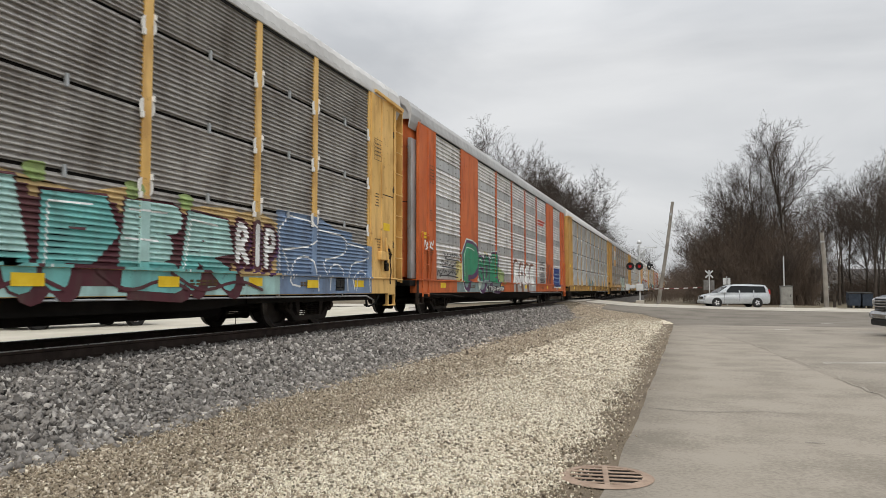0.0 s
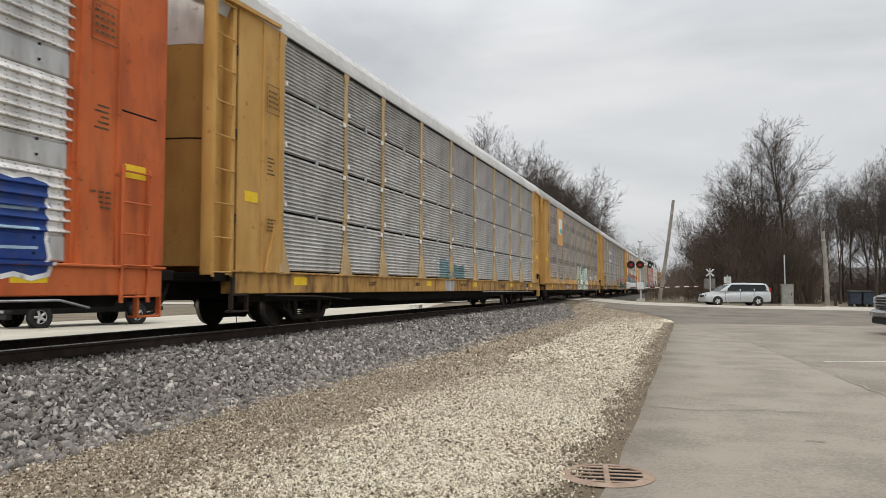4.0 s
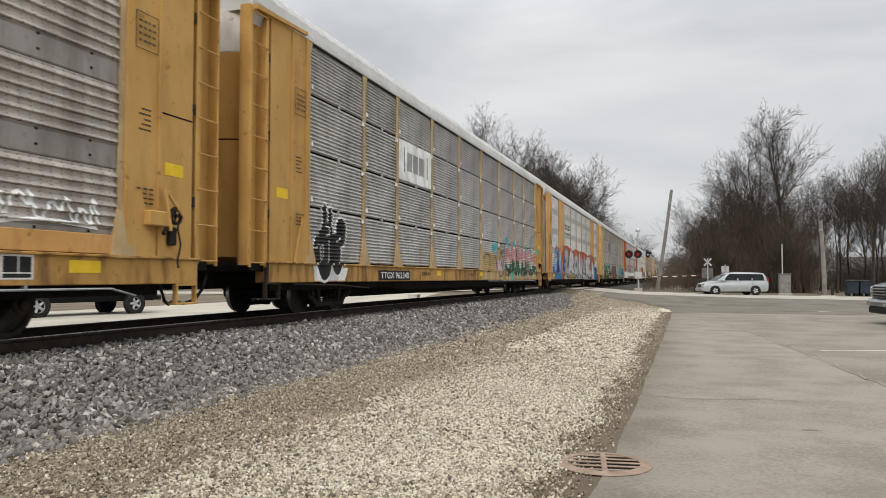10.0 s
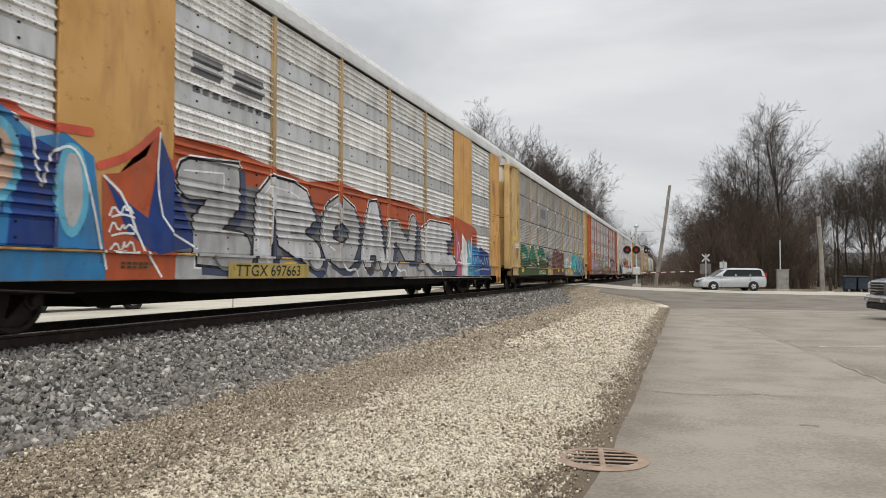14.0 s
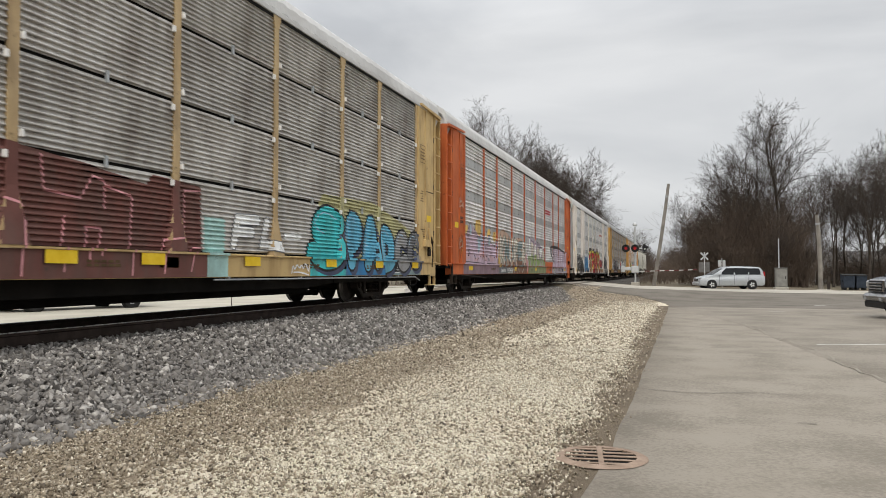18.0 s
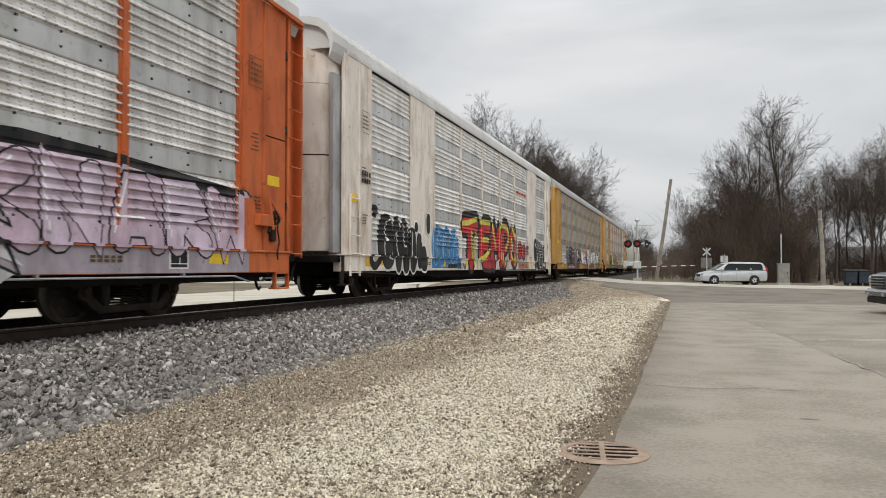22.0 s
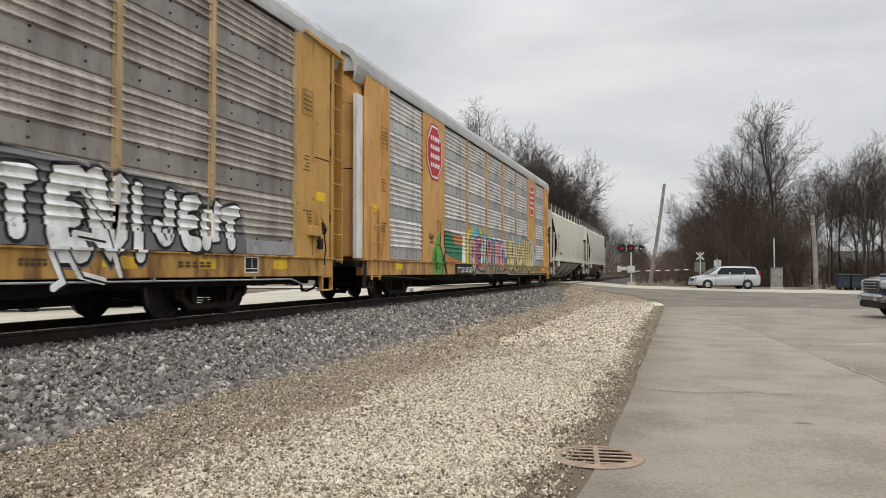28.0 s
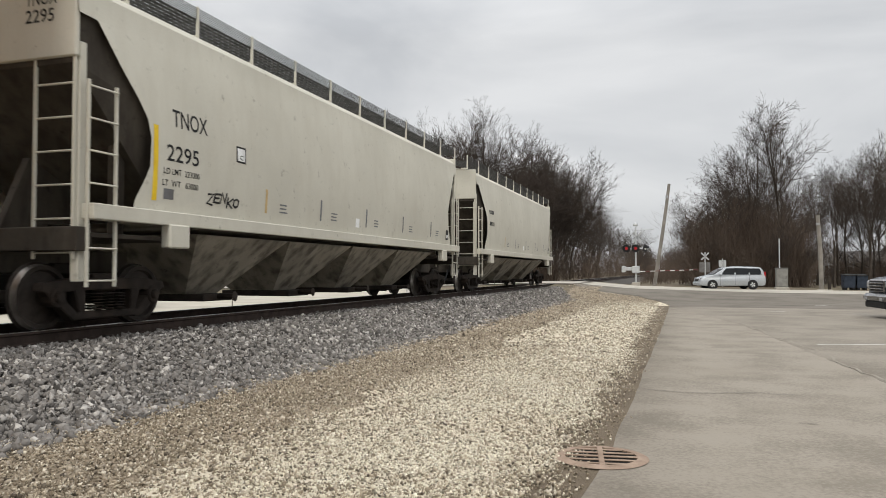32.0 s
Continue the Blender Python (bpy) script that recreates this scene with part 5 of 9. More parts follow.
GLYPHS = {"A": [[(0.0, 0.0), (0.36, 1.0), (0.62, 1.0), (1.0, 0.0)], [(0.2, 0.34), (0.82, 0.34)]], "B": [[(0.1, 0.0), (0.1, 1.0), (0.8, 0.95), (0.86, 0.62), (0.3, 0.52), (0.95, 0.42), (0.9, 0.05), (0.1, 0.0)]],
          "C": [[(0.95, 0.85), (0.6, 1.0), (0.1, 0.8), (0.05, 0.2), (0.5, 0.0), (0.98, 0.15)]], "D": [[(0.1, 0.0), (0.1, 1.0), (0.65, 0.95), (0.98, 0.6), (0.85, 0.1), (0.1, 0.0)]],
          "E": [[(0.95, 0.98), (0.12, 0.95), (0.08, 0.04), (0.98, 0.0)], [(0.12, 0.5), (0.8, 0.52)]], "F": [[(0.95, 1.0), (0.12, 0.95), (0.08, 0.0)], [(0.12, 0.5), (0.75, 0.52)]], "I": [[(0.5, 0.0), (0.5, 1.0)]], "J": [[(0.8, 1.0), (0.75, 0.15), (0.4, 0.0), (0.05, 0.25)]],
          "K": [[(0.1, 0.0), (0.1, 1.0)], [(0.95, 1.0), (0.2, 0.48), (1.0, 0.0)]], "L": [[(0.2, 1.0), (0.1, 0.05), (0.95, 0.0)]], "M": [[(0.0, 0.0), (0.14, 1.0), (0.5, 0.35), (0.86, 1.0), (1.0, 0.0)]],
          "N": [[(0.08, 0.0), (0.12, 1.0), (0.82, 0.05), (0.92, 1.0)]], "O": [[(0.5, 1.0), (0.08, 0.78), (0.08, 0.22), (0.5, 0.0), (0.92, 0.22), (0.92, 0.78), (0.5, 1.0)]],
          "P": [[(0.15, 0.0), (0.1, 1.0), (0.75, 0.98), (0.98, 0.72), (0.7, 0.45), (0.25, 0.42)]], "R": [[(0.1, 0.0), (0.1, 1.0), (0.75, 0.98), (0.9, 0.7), (0.3, 0.48), (1.0, 0.0)]],
          "S": [[(0.95, 0.88), (0.5, 1.0), (0.08, 0.8), (0.2, 0.55), (0.85, 0.42), (0.9, 0.12), (0.45, 0.0), (0.02, 0.12)]], "T": [[(0.0, 0.93), (1.0, 1.0)], [(0.52, 0.95), (0.48, 0.0)]],
          "U": [[(0.05, 1.0), (0.1, 0.15), (0.5, 0.0), (0.9, 0.15), (0.95, 1.0)]], "W": [[(0.0, 1.0), (0.2, 0.0), (0.5, 0.65), (0.78, 0.0), (1.0, 1.0)]], "Z": [[(0.0, 0.95), (0.95, 1.0), (0.1, 0.08), (1.0, 0.0)]]}


def piece(car, text, y0, y1, z0, z1, fill, line, weight=0.34, edge=0.05, curve=1, drop=0.0, shine=None, shadow=None, low=None, halo=None, shares=None, seed=0, lean=0.0, label="", feet=0.0):
    """A sprayed row of block letters: halo, cast shadow, outline, fill, a second tone below a height, and highlights."""
    r = random.Random(seed)
    shares = shares or [1] * len(text)
    at, fills = y0, [fill] if isinstance(fill, str) else fill
    for i, ch in enumerate(text):
        w = (y1 - y0) * shares[i] / sum(shares)
        top, foot = z1 - drop * (at - y0) / (y1 - y0) - r.uniform(0, 0.10), z0 + r.uniform(0, 0.08) - feet * (i % 2)
        sw = min(weight * w, 0.34 * (top - foot))
        wide, tall = w * 1.05 - sw, top - foot - sw
        paths = []
        for p in GLYPHS[ch]:
            p = [(at + sw / 2 + (u + r.uniform(-0.05, 0.05)) * wide + lean * (v - 0.5) * tall, foot + sw / 2 + (v + r.uniform(-0.03, 0.03)) * tall) for u, v in p]
            if GLYPHS[ch][0][0] == GLYPHS[ch][0][-1] and len(p) > 5 and ch in "OBD":
                p[-1] = p[0]
            paths.append(soft(p, curve) if curve else p)
        up = 0.0006 * (i % 2)
        lay = lambda width, base, dy=0.0, dz=0.0: ([q for p in paths for q in stroke([(a + dy, b + dz) for a, b in p], width)],
                                                   [base + up + 0.0003 * k for k, p in enumerate(paths) for q in stroke(p, width)])
        full, lifts = lay(sw, 0.0095)
        letter = stick(car, "graffiti_letter", full, tone(fills[i % len(fills)]), lifts, label if i == 0 else "")
        polys, rises = lay(sw + 2 * edge, 0.0065)
        stick(car, "outline", polys, tone(line), rises, "", letter)
        if shadow:
            polys, rises = lay(sw + 2 * edge, 0.0045, shadow[1], shadow[2])
            stick(car, "shadow", polys, tone(shadow[0]), rises, "", letter)
        if halo:
            polys, rises = lay(sw + 2 * edge + 2 * halo[1], 0.0025)
            stick(car, "halo", polys, tone(halo[0]), rises, "", letter)
        if low:
            under_part = below(full, low[1] + r.uniform(-0.12, 0.12))
            if under_part:
                tagged(stick(car, "lower_tone", under_part, tone(low[0]), 0.0117 + up, "", letter), kind="stuff")
        if shine:
            glint = []
            for p in paths:
                m = max(2, len(p) // 2)
                glint += stroke([(a - sw * 0.26, b + sw * 0.2) for a, b in p[:m]], 0.028)
            tagged(stick(car, "highlight", glint, tone(shine), 0.0135 + up, "", letter), kind="stuff")
        at += w


def ribbon(path, width):
    """A brush stroke as quads, pointed corners mended by a small square at each joint."""
    out = []
    for (a, b), (c, d) in zip(path, path[1:]):
        dx, dz = c - a, d - b
        k = math.hypot(dx, dz) or 1
        nx, nz = -dz / k * width / 2, dx / k * width / 2
        ex, ez = dx / k * width * 0.35, dz / k * width * 0.35
        out.append([(a - ex + nx, b - ez + nz), (a - ex - nx, b - ez - nz), (c + ex - nx, d + ez - nz), (c + ex + nx, d + ez + nz)])
    return out


def soft(path, times=2):
    """Rounds the corners of a path."""
    for _ in range(times):
        out = [path[0]]
        for (a, b), (c, d) in zip(path, path[1:]):
            out += [(a * 0.75 + c * 0.25, b * 0.75 + d * 0.25), (a * 0.25 + c * 0.75, b * 0.25 + d * 0.75)]
        path = out + [path[-1]]
    return path


def blob(y, z, ry, rz, rng, n=18, rough=0.10, power=0.75):
    ph = rng.uniform(0, 6.28)
    pts = []
    for i in range(n):
        a = 6.28319 * i / n
        c, s = math.cos(a), math.sin(a)
        r = 1 + rough * math.sin(3 * a + ph) + rough * 0.6 * math.sin(5 * a + 2 * ph)
        pts.append((y + ry * r * math.copysign(abs(c) ** power, c), z + rz * r * math.copysign(abs(s) ** power, s)))
    return [[(y, z), pts[i], pts[(i + 1) % n]] for i in range(n)]


def patch(car, pts, paint, lift=0.004, name="painted_patch", label="", times=0):
    """One flat painted patch of any outline."""
    if times:
        pts = soft(pts + [pts[0]], times)[:-1]
    return stick(car, name, [pts], tone(paint), lift, label)


def tag(car, y0, y1, z0, z1, paint, n=5, seed=0, width=0.05, lift=0.012):
    """A hurried scrawl: one nervous line of loops and spikes, and a flourish below."""
    r = random.Random(seed)
    path = []
    for i in range(n * 3 + 1):
        v = r.uniform(0.62, 1.0) if i % 2 else r.uniform(0.0, 0.42)
        path.append((y0 + (y1 - y0) * min(1, max(0, (i + r.uniform(-0.75, 0.75)) / (n * 3))), z0 + v * (z1 - z0)))
    polys = ribbon(soft(path, 1 if r.random() < 0.5 else 2), width)
    polys += ribbon(soft([(y0 + (y1 - y0) * u, z0 + v * (z1 - z0)) for u, v in ((0.1, r.uniform(-0.1, 0.2)), (0.5, r.uniform(0, 0.3)), (0.95, r.uniform(-0.1, 0.2)))], 2), width)
    tagged(stick(car, "scrawl", polys, tone(paint), lift), kind="stuff")


def bars(car, name, y0, y1, z0, z1, n, rows, material, lift=0.012, slant=0.0, label=""):
    """Plain bars where small or private lettering stands."""
    r = random.Random(int(y0 * 100))
    polys, h = [], (z1 - z0) / rows
    for k in range(rows):
        step = (y1 - y0) / n
        for i in range(n):
            a, b = y0 + i * step, y0 + (i + r.uniform(0.6, 0.85)) * step
            c, d = z0 + k * h + h * (0.15 if rows < 3 else 0.3), z0 + (k + 1) * h - h * (0.15 if rows < 3 else 0.3)
            polys.append([(a, c), (b, c), (b + slant * (d - c), d), (a + slant * (d - c), d)])
    tagged(stick(car, name, polys, material, lift, label), kind="stuff")


def word(car, text, y0, y1, z0, z1, material, lift=0.012, grow=0.0, slant=0.0, name="lettering", label=""):
    polys = []
    for t in LETTERS[text]:
        cu, cv = sum(p[0] for p in t) / 3, sum(p[1] for p in t) / 3
        polys.append([(y0 + (y1 - y0) * u + slant * v * (z1 - z0), z0 + (z1 - z0) * v) for u, v in t])
    return stick(car, name, polys, material, lift, label)


def plate(car, y0, y1, z0, z1, paint, lift=0.004, name="painted_plate", label=""):
    return stick(car, name, [[(y0, z0), (y1, z0), (y1, z1), (y0, z1)]], tone(paint) if isinstance(paint, str) else paint, lift, label)


def board(car, y0, y1, z0, z1, material, out, name, label=""):
    """A flat painted board fixed over the corrugations."""
    return part(name, Shape().block(SIDE, SIDE + out, y0, y1, z0, z1, 0.004), material, car, label)


def boxes(car, y0, y1, z0, z1, n, material, out):
    """Plain blocks that stand for the worn letters of a company mark."""
    step = (y1 - y0) / n
    for i in range(n):
        a, b = y0 + i * step, y0 + (i + 0.82) * step
        part("company_mark", Shape().block(SIDE + out, SIDE + out + 0.004, a, b, z0, z1, 0.001), material, car)


def small_print(car, seed):
    """Rows of stencilled data on the end panels and sill."""
    r = random.Random(seed)
    for y in (6.2, 9.3, 14.0, 19.6, 22.8):
        bars(car, "sill_stencil", y + r.uniform(-0.3, 0.2), y + 0.55, 0.80, 0.90, 5, 2, faded_ink)
    for y0, y1 in ((1.95, 2.28), (PITCH - 2.28, PITCH - 1.92)):
        stick(car, "stencil_frame", ribbon([(y0 - 0.05, 3.85), (y1 + 0.03, 3.85), (y1 + 0.03, 4.35), (y0 - 0.05, 4.35), (y0 - 0.05, 3.85)], 0.014), faded_ink, 0.004)
        bars(car, "data_stencil", y0, y1, 3.92, 4.28, 4, 4, faded_ink, 0.004)
        bars(car, "data_stencil", y0, y1, 1.72, 1.98, 3, 4, faded_ink, 0.004)
    for y in (10.4, 15.3, 21.0):
        plate(car, y, y + 0.42, 0.80, 0.95, sign_yellow, 0.003, "reflector", "yellow reflective strip on the sill")


C = rack
for i in range(11):
    small_print(C[i], i)
# first car: turquoise letters on maroon
plate(C[0], 11.0, 22.0, 0.66, 1.0, "pale_teal", 0.002)
patch(C[0], [(11.0, 1.04)] + [(11.0 + k * 0.8, 2.0 + 0.12 * math.sin(k * 2.3)) for k in range(14)] + [(21.6, 1.04)], "sand", 0.0015, "graffiti_ground", "sand-coloured spray ground")
patch(C[0], [(11.0, 0.75)] + [(11.2 + k * 0.7, 1.72 + 0.16 * math.sin(k * 1.9)) for k in range(14)] + [(20.7, 1.25), (20.9, 0.8)], "maroon", 0.0035, "graffiti_ground", "maroon spray ground")
piece(C[0], "SKWAPER", 11.4, 20.6, 0.70, 2.08, ["pale_teal", "teal", "pale_teal"], "maroon", 0.36, 0.035, 0, 0.15, "white", ("maroon", 0.16, -0.10), ("teal", 1.15), seed=3, lean=0.15, label="turquoise and maroon spray-painted letters", feet=0.05)
for k, (a, b) in enumerate(((12.6, 16.0), (15.5, 17.1), (17.6, 19.4), (19.0, 21.4))):
    stick(C[0], "graffiti_line", stroke(soft([(a, 0.98), (a + (b - a) * 0.3, 0.68), (a + (b - a) * 0.7, 0.92), (b, 0.74)], 2), 0.05), tone("maroon"), 0.018)
patch(C[0], [(20.6, 0.95), (22.0, 1.0), (22.0, 1.95), (21.4, 2.1), (20.6, 2.0)], "sand", 0.004, "graffiti_ground")
piece(C[0], "RIP", 20.65, 21.95, 1.10, 1.92, "white", "maroon", 0.30, 0.075, 1, shadow=("plum", 0.06, -0.06), seed=5, label="small white letters with maroon outline")
for k, (y, z) in enumerate(((16.7, 2.1), (18.3, 2.08), (19.4, 2.05))):
    stick(C[0], "graffiti_shape", blob(y, z, 0.16, 0.12, random.Random(k), 12), tone("moss"), 0.012)
patch(C[0], [(22.0, 0.66), (26.15, 0.66), (26.15, 1.75), (25.2, 1.80), (25.2, 2.0), (23.75, 2.05), (23.7, 2.2), (22.0, 2.2)], "steel_blue", 0.003, "graffiti_ground", "grey-blue spray-painted blocks")
for k, path in enumerate(([(22.1, 0.95), (22.05, 2.15), (23.55, 2.08), (23.5, 1.62), (22.2, 1.48)], [(22.2, 1.5), (22.45, 1.12), (22.35, 0.85), (22.75, 0.80)], [(22.5, 0.95), (22.6, 1.3), (23.1, 1.42), (23.45, 1.25), (23.5, 0.72)],
                          [(23.6, 1.95), (24.9, 1.9), (24.9, 1.55), (24.4, 1.42), (23.8, 1.35), (23.95, 1.1)], [(24.0, 0.75), (24.05, 1.15), (24.4, 1.32), (24.8, 1.15), (24.85, 0.72)],
                          [(25.0, 1.75), (26.05, 1.68), (26.05, 1.42), (25.2, 1.34), (25.05, 1.1), (25.2, 0.75)], [(25.3, 0.72), (25.35, 1.05), (25.7, 1.2), (26.0, 1.05), (26.05, 0.7)])):
    stick(C[0], "graffiti_line", stroke(soft(path, 1), 0.035), tone("white"), 0.008 + 0.0004 * k)
for y in (16.35, 18.72, 23.0):
    plate(C[0], y, y + 0.45, 0.78, 0.93, sign_yellow, 0.022, "reflector")
# second car
for k in range(3):
    tag(C[1], 2.75 + 0.3 * k, 5.0, 1.15 + 0.27 * k, 1.42 + 0.27 * k, "black", 4, 4 + k, 0.035)
plate(C[1], 4.6, 10.45, 0.66, 1.0, "slate_teal", 0.002)
piece(C[1], "P", 5.25, 7.25, 0.72, 2.38, "green", "plum", 0.40, 0.10, 1, 0, "mint", ("plum", 0.20, -0.05), ("slate_teal", 1.05), ("mint", 0.05), seed=8, label="green spray-painted letters with purple outline")
piece(C[1], "SOE", 7.25, 10.35, 0.72, 2.08, "green", "plum", 0.36, 0.08, 1, -0.12, "mint", ("plum", 0.14, -0.05), ("slate_teal", 1.0), ("mint", 0.045), [0.85, 0.85, 1.3], 15)
for y, z, q in ((5.0, 1.35, 0.32), (8.0, 1.75, 0.2), (8.5, 1.9, 0.24)):
    stick(C[1], "graffiti_shape", blob(y, z, q, q * 1.1, random.Random(4), 16), tone("lemon_wash"), 0.0022)
for k in range(3):
    stick(C[1], "graffiti_shape", blob(10.55 + 0.36 * k, 1.38 - 0.07 * k, 0.19, 0.27, random.Random(k), 14), tone("moss"), 0.004 + 0.0006 * k)
stick(C[1], "graffiti_shape", blob(7.35, 0.98, 0.2, 0.2, random.Random(1), 16, 0.03), tone("mint"), 0.018)
plate(C[1], 13.0, 18.0, 0.66, 1.0, "silver", 0.002)
piece(C[1], "ROSE", 13.15, 17.85, 1.0, 2.02, "white", "brown", 0.33, 0.03, 1, 0.05, None, ("rust_brown", -0.10, 0.10), None, ("white", 0.09), [1.15, 1.0, 1.05, 1.15], 10, label="white letters with brown shadow")
for y in (13.4, 14.6, 15.9):
    patch(C[1], [(y, 0.66), (y + 0.45, 0.66), (y + 0.3, 1.0), (y - 0.1, 1.0)], "rust_brown", 0.004, "graffiti_shape")
for k in range(4):
    tag(C[1], 19.4 - 0.12 * (k % 2), 20.8, 1.12 + k * 0.30, 1.35 + k * 0.30, "black", 5, 20 + k, 0.035)
for y, z in ((21.55, 2.2), (22.05, 2.15), (22.6, 2.0)):
    stick(C[1], "graffiti_line", stroke(soft([(y - 0.16, 1.1), (y - 0.2, z - 0.3), (y, z), (y + 0.22, z - 0.25), (y + 0.2, 1.5)], 2), 0.055), tone("maroon"), 0.006)
for y in (21.7, 22.5):
    stick(C[1], "graffiti_line", stroke(soft([(y - 0.25, 1.05), (y - 0.2, 1.45), (y + 0.05, 1.62), (y + 0.3, 1.4), (y + 0.32, 1.05)], 2), 0.05), tone("maroon"), 0.008)
rim = [(23.42 + 0.23 * k, 1.98 + 0.05 * (k % 2)) for k in range(11)] + [(25.78 - 0.05 * (k % 2), 1.9 - 0.2 * k) for k in range(5)] + [(25.7 - 0.23 * k, 0.9 - 0.05 * (k % 2)) for k in range(11)] + [(23.4 + 0.05 * (k % 2), 1.0 + 0.2 * k) for k in range(5)]
patch(C[1], rim, "navy", 0.005, "graffiti_ground", "dark blue patch with white scalloped outline")
stick(C[1], "graffiti_edge", stroke(rim + [rim[0]], 0.055), tone("white"), 0.008)
for z in (1.18, 1.40, 1.62):
    stick(C[1], "graffiti_line", stroke([(23.55, z + 0.02), (24.6, z), (25.6, z + 0.02)], 0.035), tone("pale_blue"), 0.009)
plate(C[1], 8.5, 11.1, 0.68, 0.90, "black", 0.024)
word(C[1], "TTGX 693826", 8.6, 11.0, 0.71, 0.87, white_mark, 0.028)
bars(C[1], "company_mark", 18.9, 21.3, 4.02, 4.36, 1, 2, tone("coral"), 0.006, 0.4, "faded orange bars of a company mark")
tag(C[1], 1.4, 2.2, 1.9, 2.2, "white", 3, 27, 0.05)
# third car
bars(C[2], "company_mark", 19.3, 19.95, 0.70, 0.90, 3, 1, tone("brown"), 0.004)
tag(C[2], 10.9, 11.75, 1.3, 1.7, "white", 4, 30, 0.03)
patch(C[2], [(11.8, 1.06), (12.7, 1.05), (12.7, 1.55), (12.2, 1.66), (11.8, 1.6)], "faded_teal", 0.002, "graffiti_ground", "washed-out blue-green spray")
patch(C[2], [(13.1, 1.06), (14.4, 1.06), (14.3, 1.52), (13.7, 1.45), (13.1, 1.55)], "faded_teal", 0.002, "graffiti_ground")
for k in range(5):
    tag(C[2], 11.9 + 0.5 * k, 12.5 + 0.5 * k, 1.08, 1.5, "faded_teal", 1, 130 + k, 0.04)
tag(C[2], 14.4, 14.9, 1.1, 1.32, "white", 2, 131, 0.025)
tag(C[2], 14.4, 14.9, 1.36, 1.58, "white", 2, 132, 0.025)
patch(C[2], [(12.2, 0.66), (13.0, 0.66), (13.1, 0.98), (12.1, 0.98)], "silver", 0.004, "paint_smear")
# fourth car
board(C[3], 5.26, 7.24, 3.28, 5.42, tan, 0.055, "yellow_board")
board(C[3], 5.65, 6.85, 3.95, 4.85, tone("white"), 0.060, "painted_patch", "white patch with a torn turquoise corner")
part("patch_corner", Shape().prism([(5.9, 4.0), (6.8, 4.0), (6.8, 4.35), (6.4, 4.22), (6.1, 4.32)], "x", SIDE + 0.060, SIDE + 0.064), tone("cyan"), C[3])
for k, path in enumerate(([(5.5, 2.25), (6.4, 2.2), (7.1, 2.05), (7.6, 2.1), (7.9, 1.85), (8.15, 2.3)], [(7.4, 2.25), (7.65, 1.9), (8.0, 1.75), (8.3, 1.85), (8.6, 2.2)], [(7.75, 1.85), (7.7, 1.3), (8.1, 1.25), (8.25, 1.9)],
                          [(5.75, 2.1), (5.7, 1.15)], [(6.5, 2.1), (6.55, 1.2)], [(7.05, 2.05), (7.0, 1.2)], [(5.85, 1.3), (6.4, 1.2), (6.9, 1.25)])):
    stick(C[3], "graffiti_line", stroke(soft(path, 2), 0.06), tone("silver"), 0.006 + 0.0005 * k)
for y, z in ((6.05, 1.55), (6.25, 1.75), (6.35, 1.3)):
    stick(C[3], "graffiti_line", stroke(soft([(y - 0.2, z - 0.05), (y, z + 0.06), (y + 0.25, z)], 2), 0.04), tone("slate"), 0.011)
plate(C[3], 13.6, 18.75, 0.66, 1.0, "mint", 0.002)
piece(C[3], "PANE", 13.5, 18.65, 0.92, 2.36, "mint", "black", 0.50, 0.06, 1, 0.12, None, ("slate", 0.06, 0.05), None, ("silver", 0.03), [1.2, 0.95, 1.2, 1.6], 35, label="pale mint letters with black outline")
for k, path in enumerate(([(15.2, 0.95), (15.0, 0.70), (15.6, 0.68)], [(15.9, 1.0), (15.8, 0.75), (16.3, 0.72), (16.6, 1.1)], [(15.4, 0.98), (15.7, 0.72), (16.2, 0.95)])):
    stick(C[3], "graffiti_line", stroke(soft(path, 2), 0.035), tone("black"), 0.020 + 0.0005 * k)
for y, w in ((7.75, 2.3), (10.6, 0.7), (12.2, 0.5), (19.6, 1.1), (21.3, 0.5)):
    plate(C[3], y, y + w, 0.66, 0.98, "rust_brown", 0.003, "rust_stain")
word(C[3], "TTGX 995788", 7.85, 9.9, 0.70, 0.90, white_mark, 0.012, slant=0.1)
word(C[3], "TTX", 19.75, 20.45, 0.72, 0.91, white_mark, 0.008, slant=0.15)
tag(C[3], 20.0, 21.1, 1.4, 1.7, "white", 5, 36, 0.03)
tag(C[3], 23.65, 25.8, 1.30, 1.83, "white", 6, 37, 0.045)
tag(C[3], 20.6, 21.8, 1.45, 1.75, "white", 3, 38, 0.04)
# fifth car
patch(C[4], [(2.7, 0.68), (4.1, 0.68), (4.25, 0.95), (2.65, 0.98)], "white", 0.003, "graffiti_ground")
for k, (y, z, a, b) in enumerate(((3.12, 1.22, 0.34, 0.52), (3.72, 1.25, 0.27, 0.44), (4.02, 1.72, 0.24, 0.30), (3.35, 1.70, 0.26, 0.20), (3.25, 2.05, 0.10, 0.20), (3.5, 2.03, 0.09, 0.18))):
    stick(C[4], "outline", blob(y, z, a + 0.06, b + 0.06, random.Random(k), 20, 0.04, 0.9), tone("white"), 0.006 + 0.0005 * k)
    stick(C[4], "graffiti_shape", blob(y, z, a, b, random.Random(k), 20, 0.04, 0.9), tone("black"), 0.0105 + 0.0005 * k, "black spray-painted bulb with white outline")
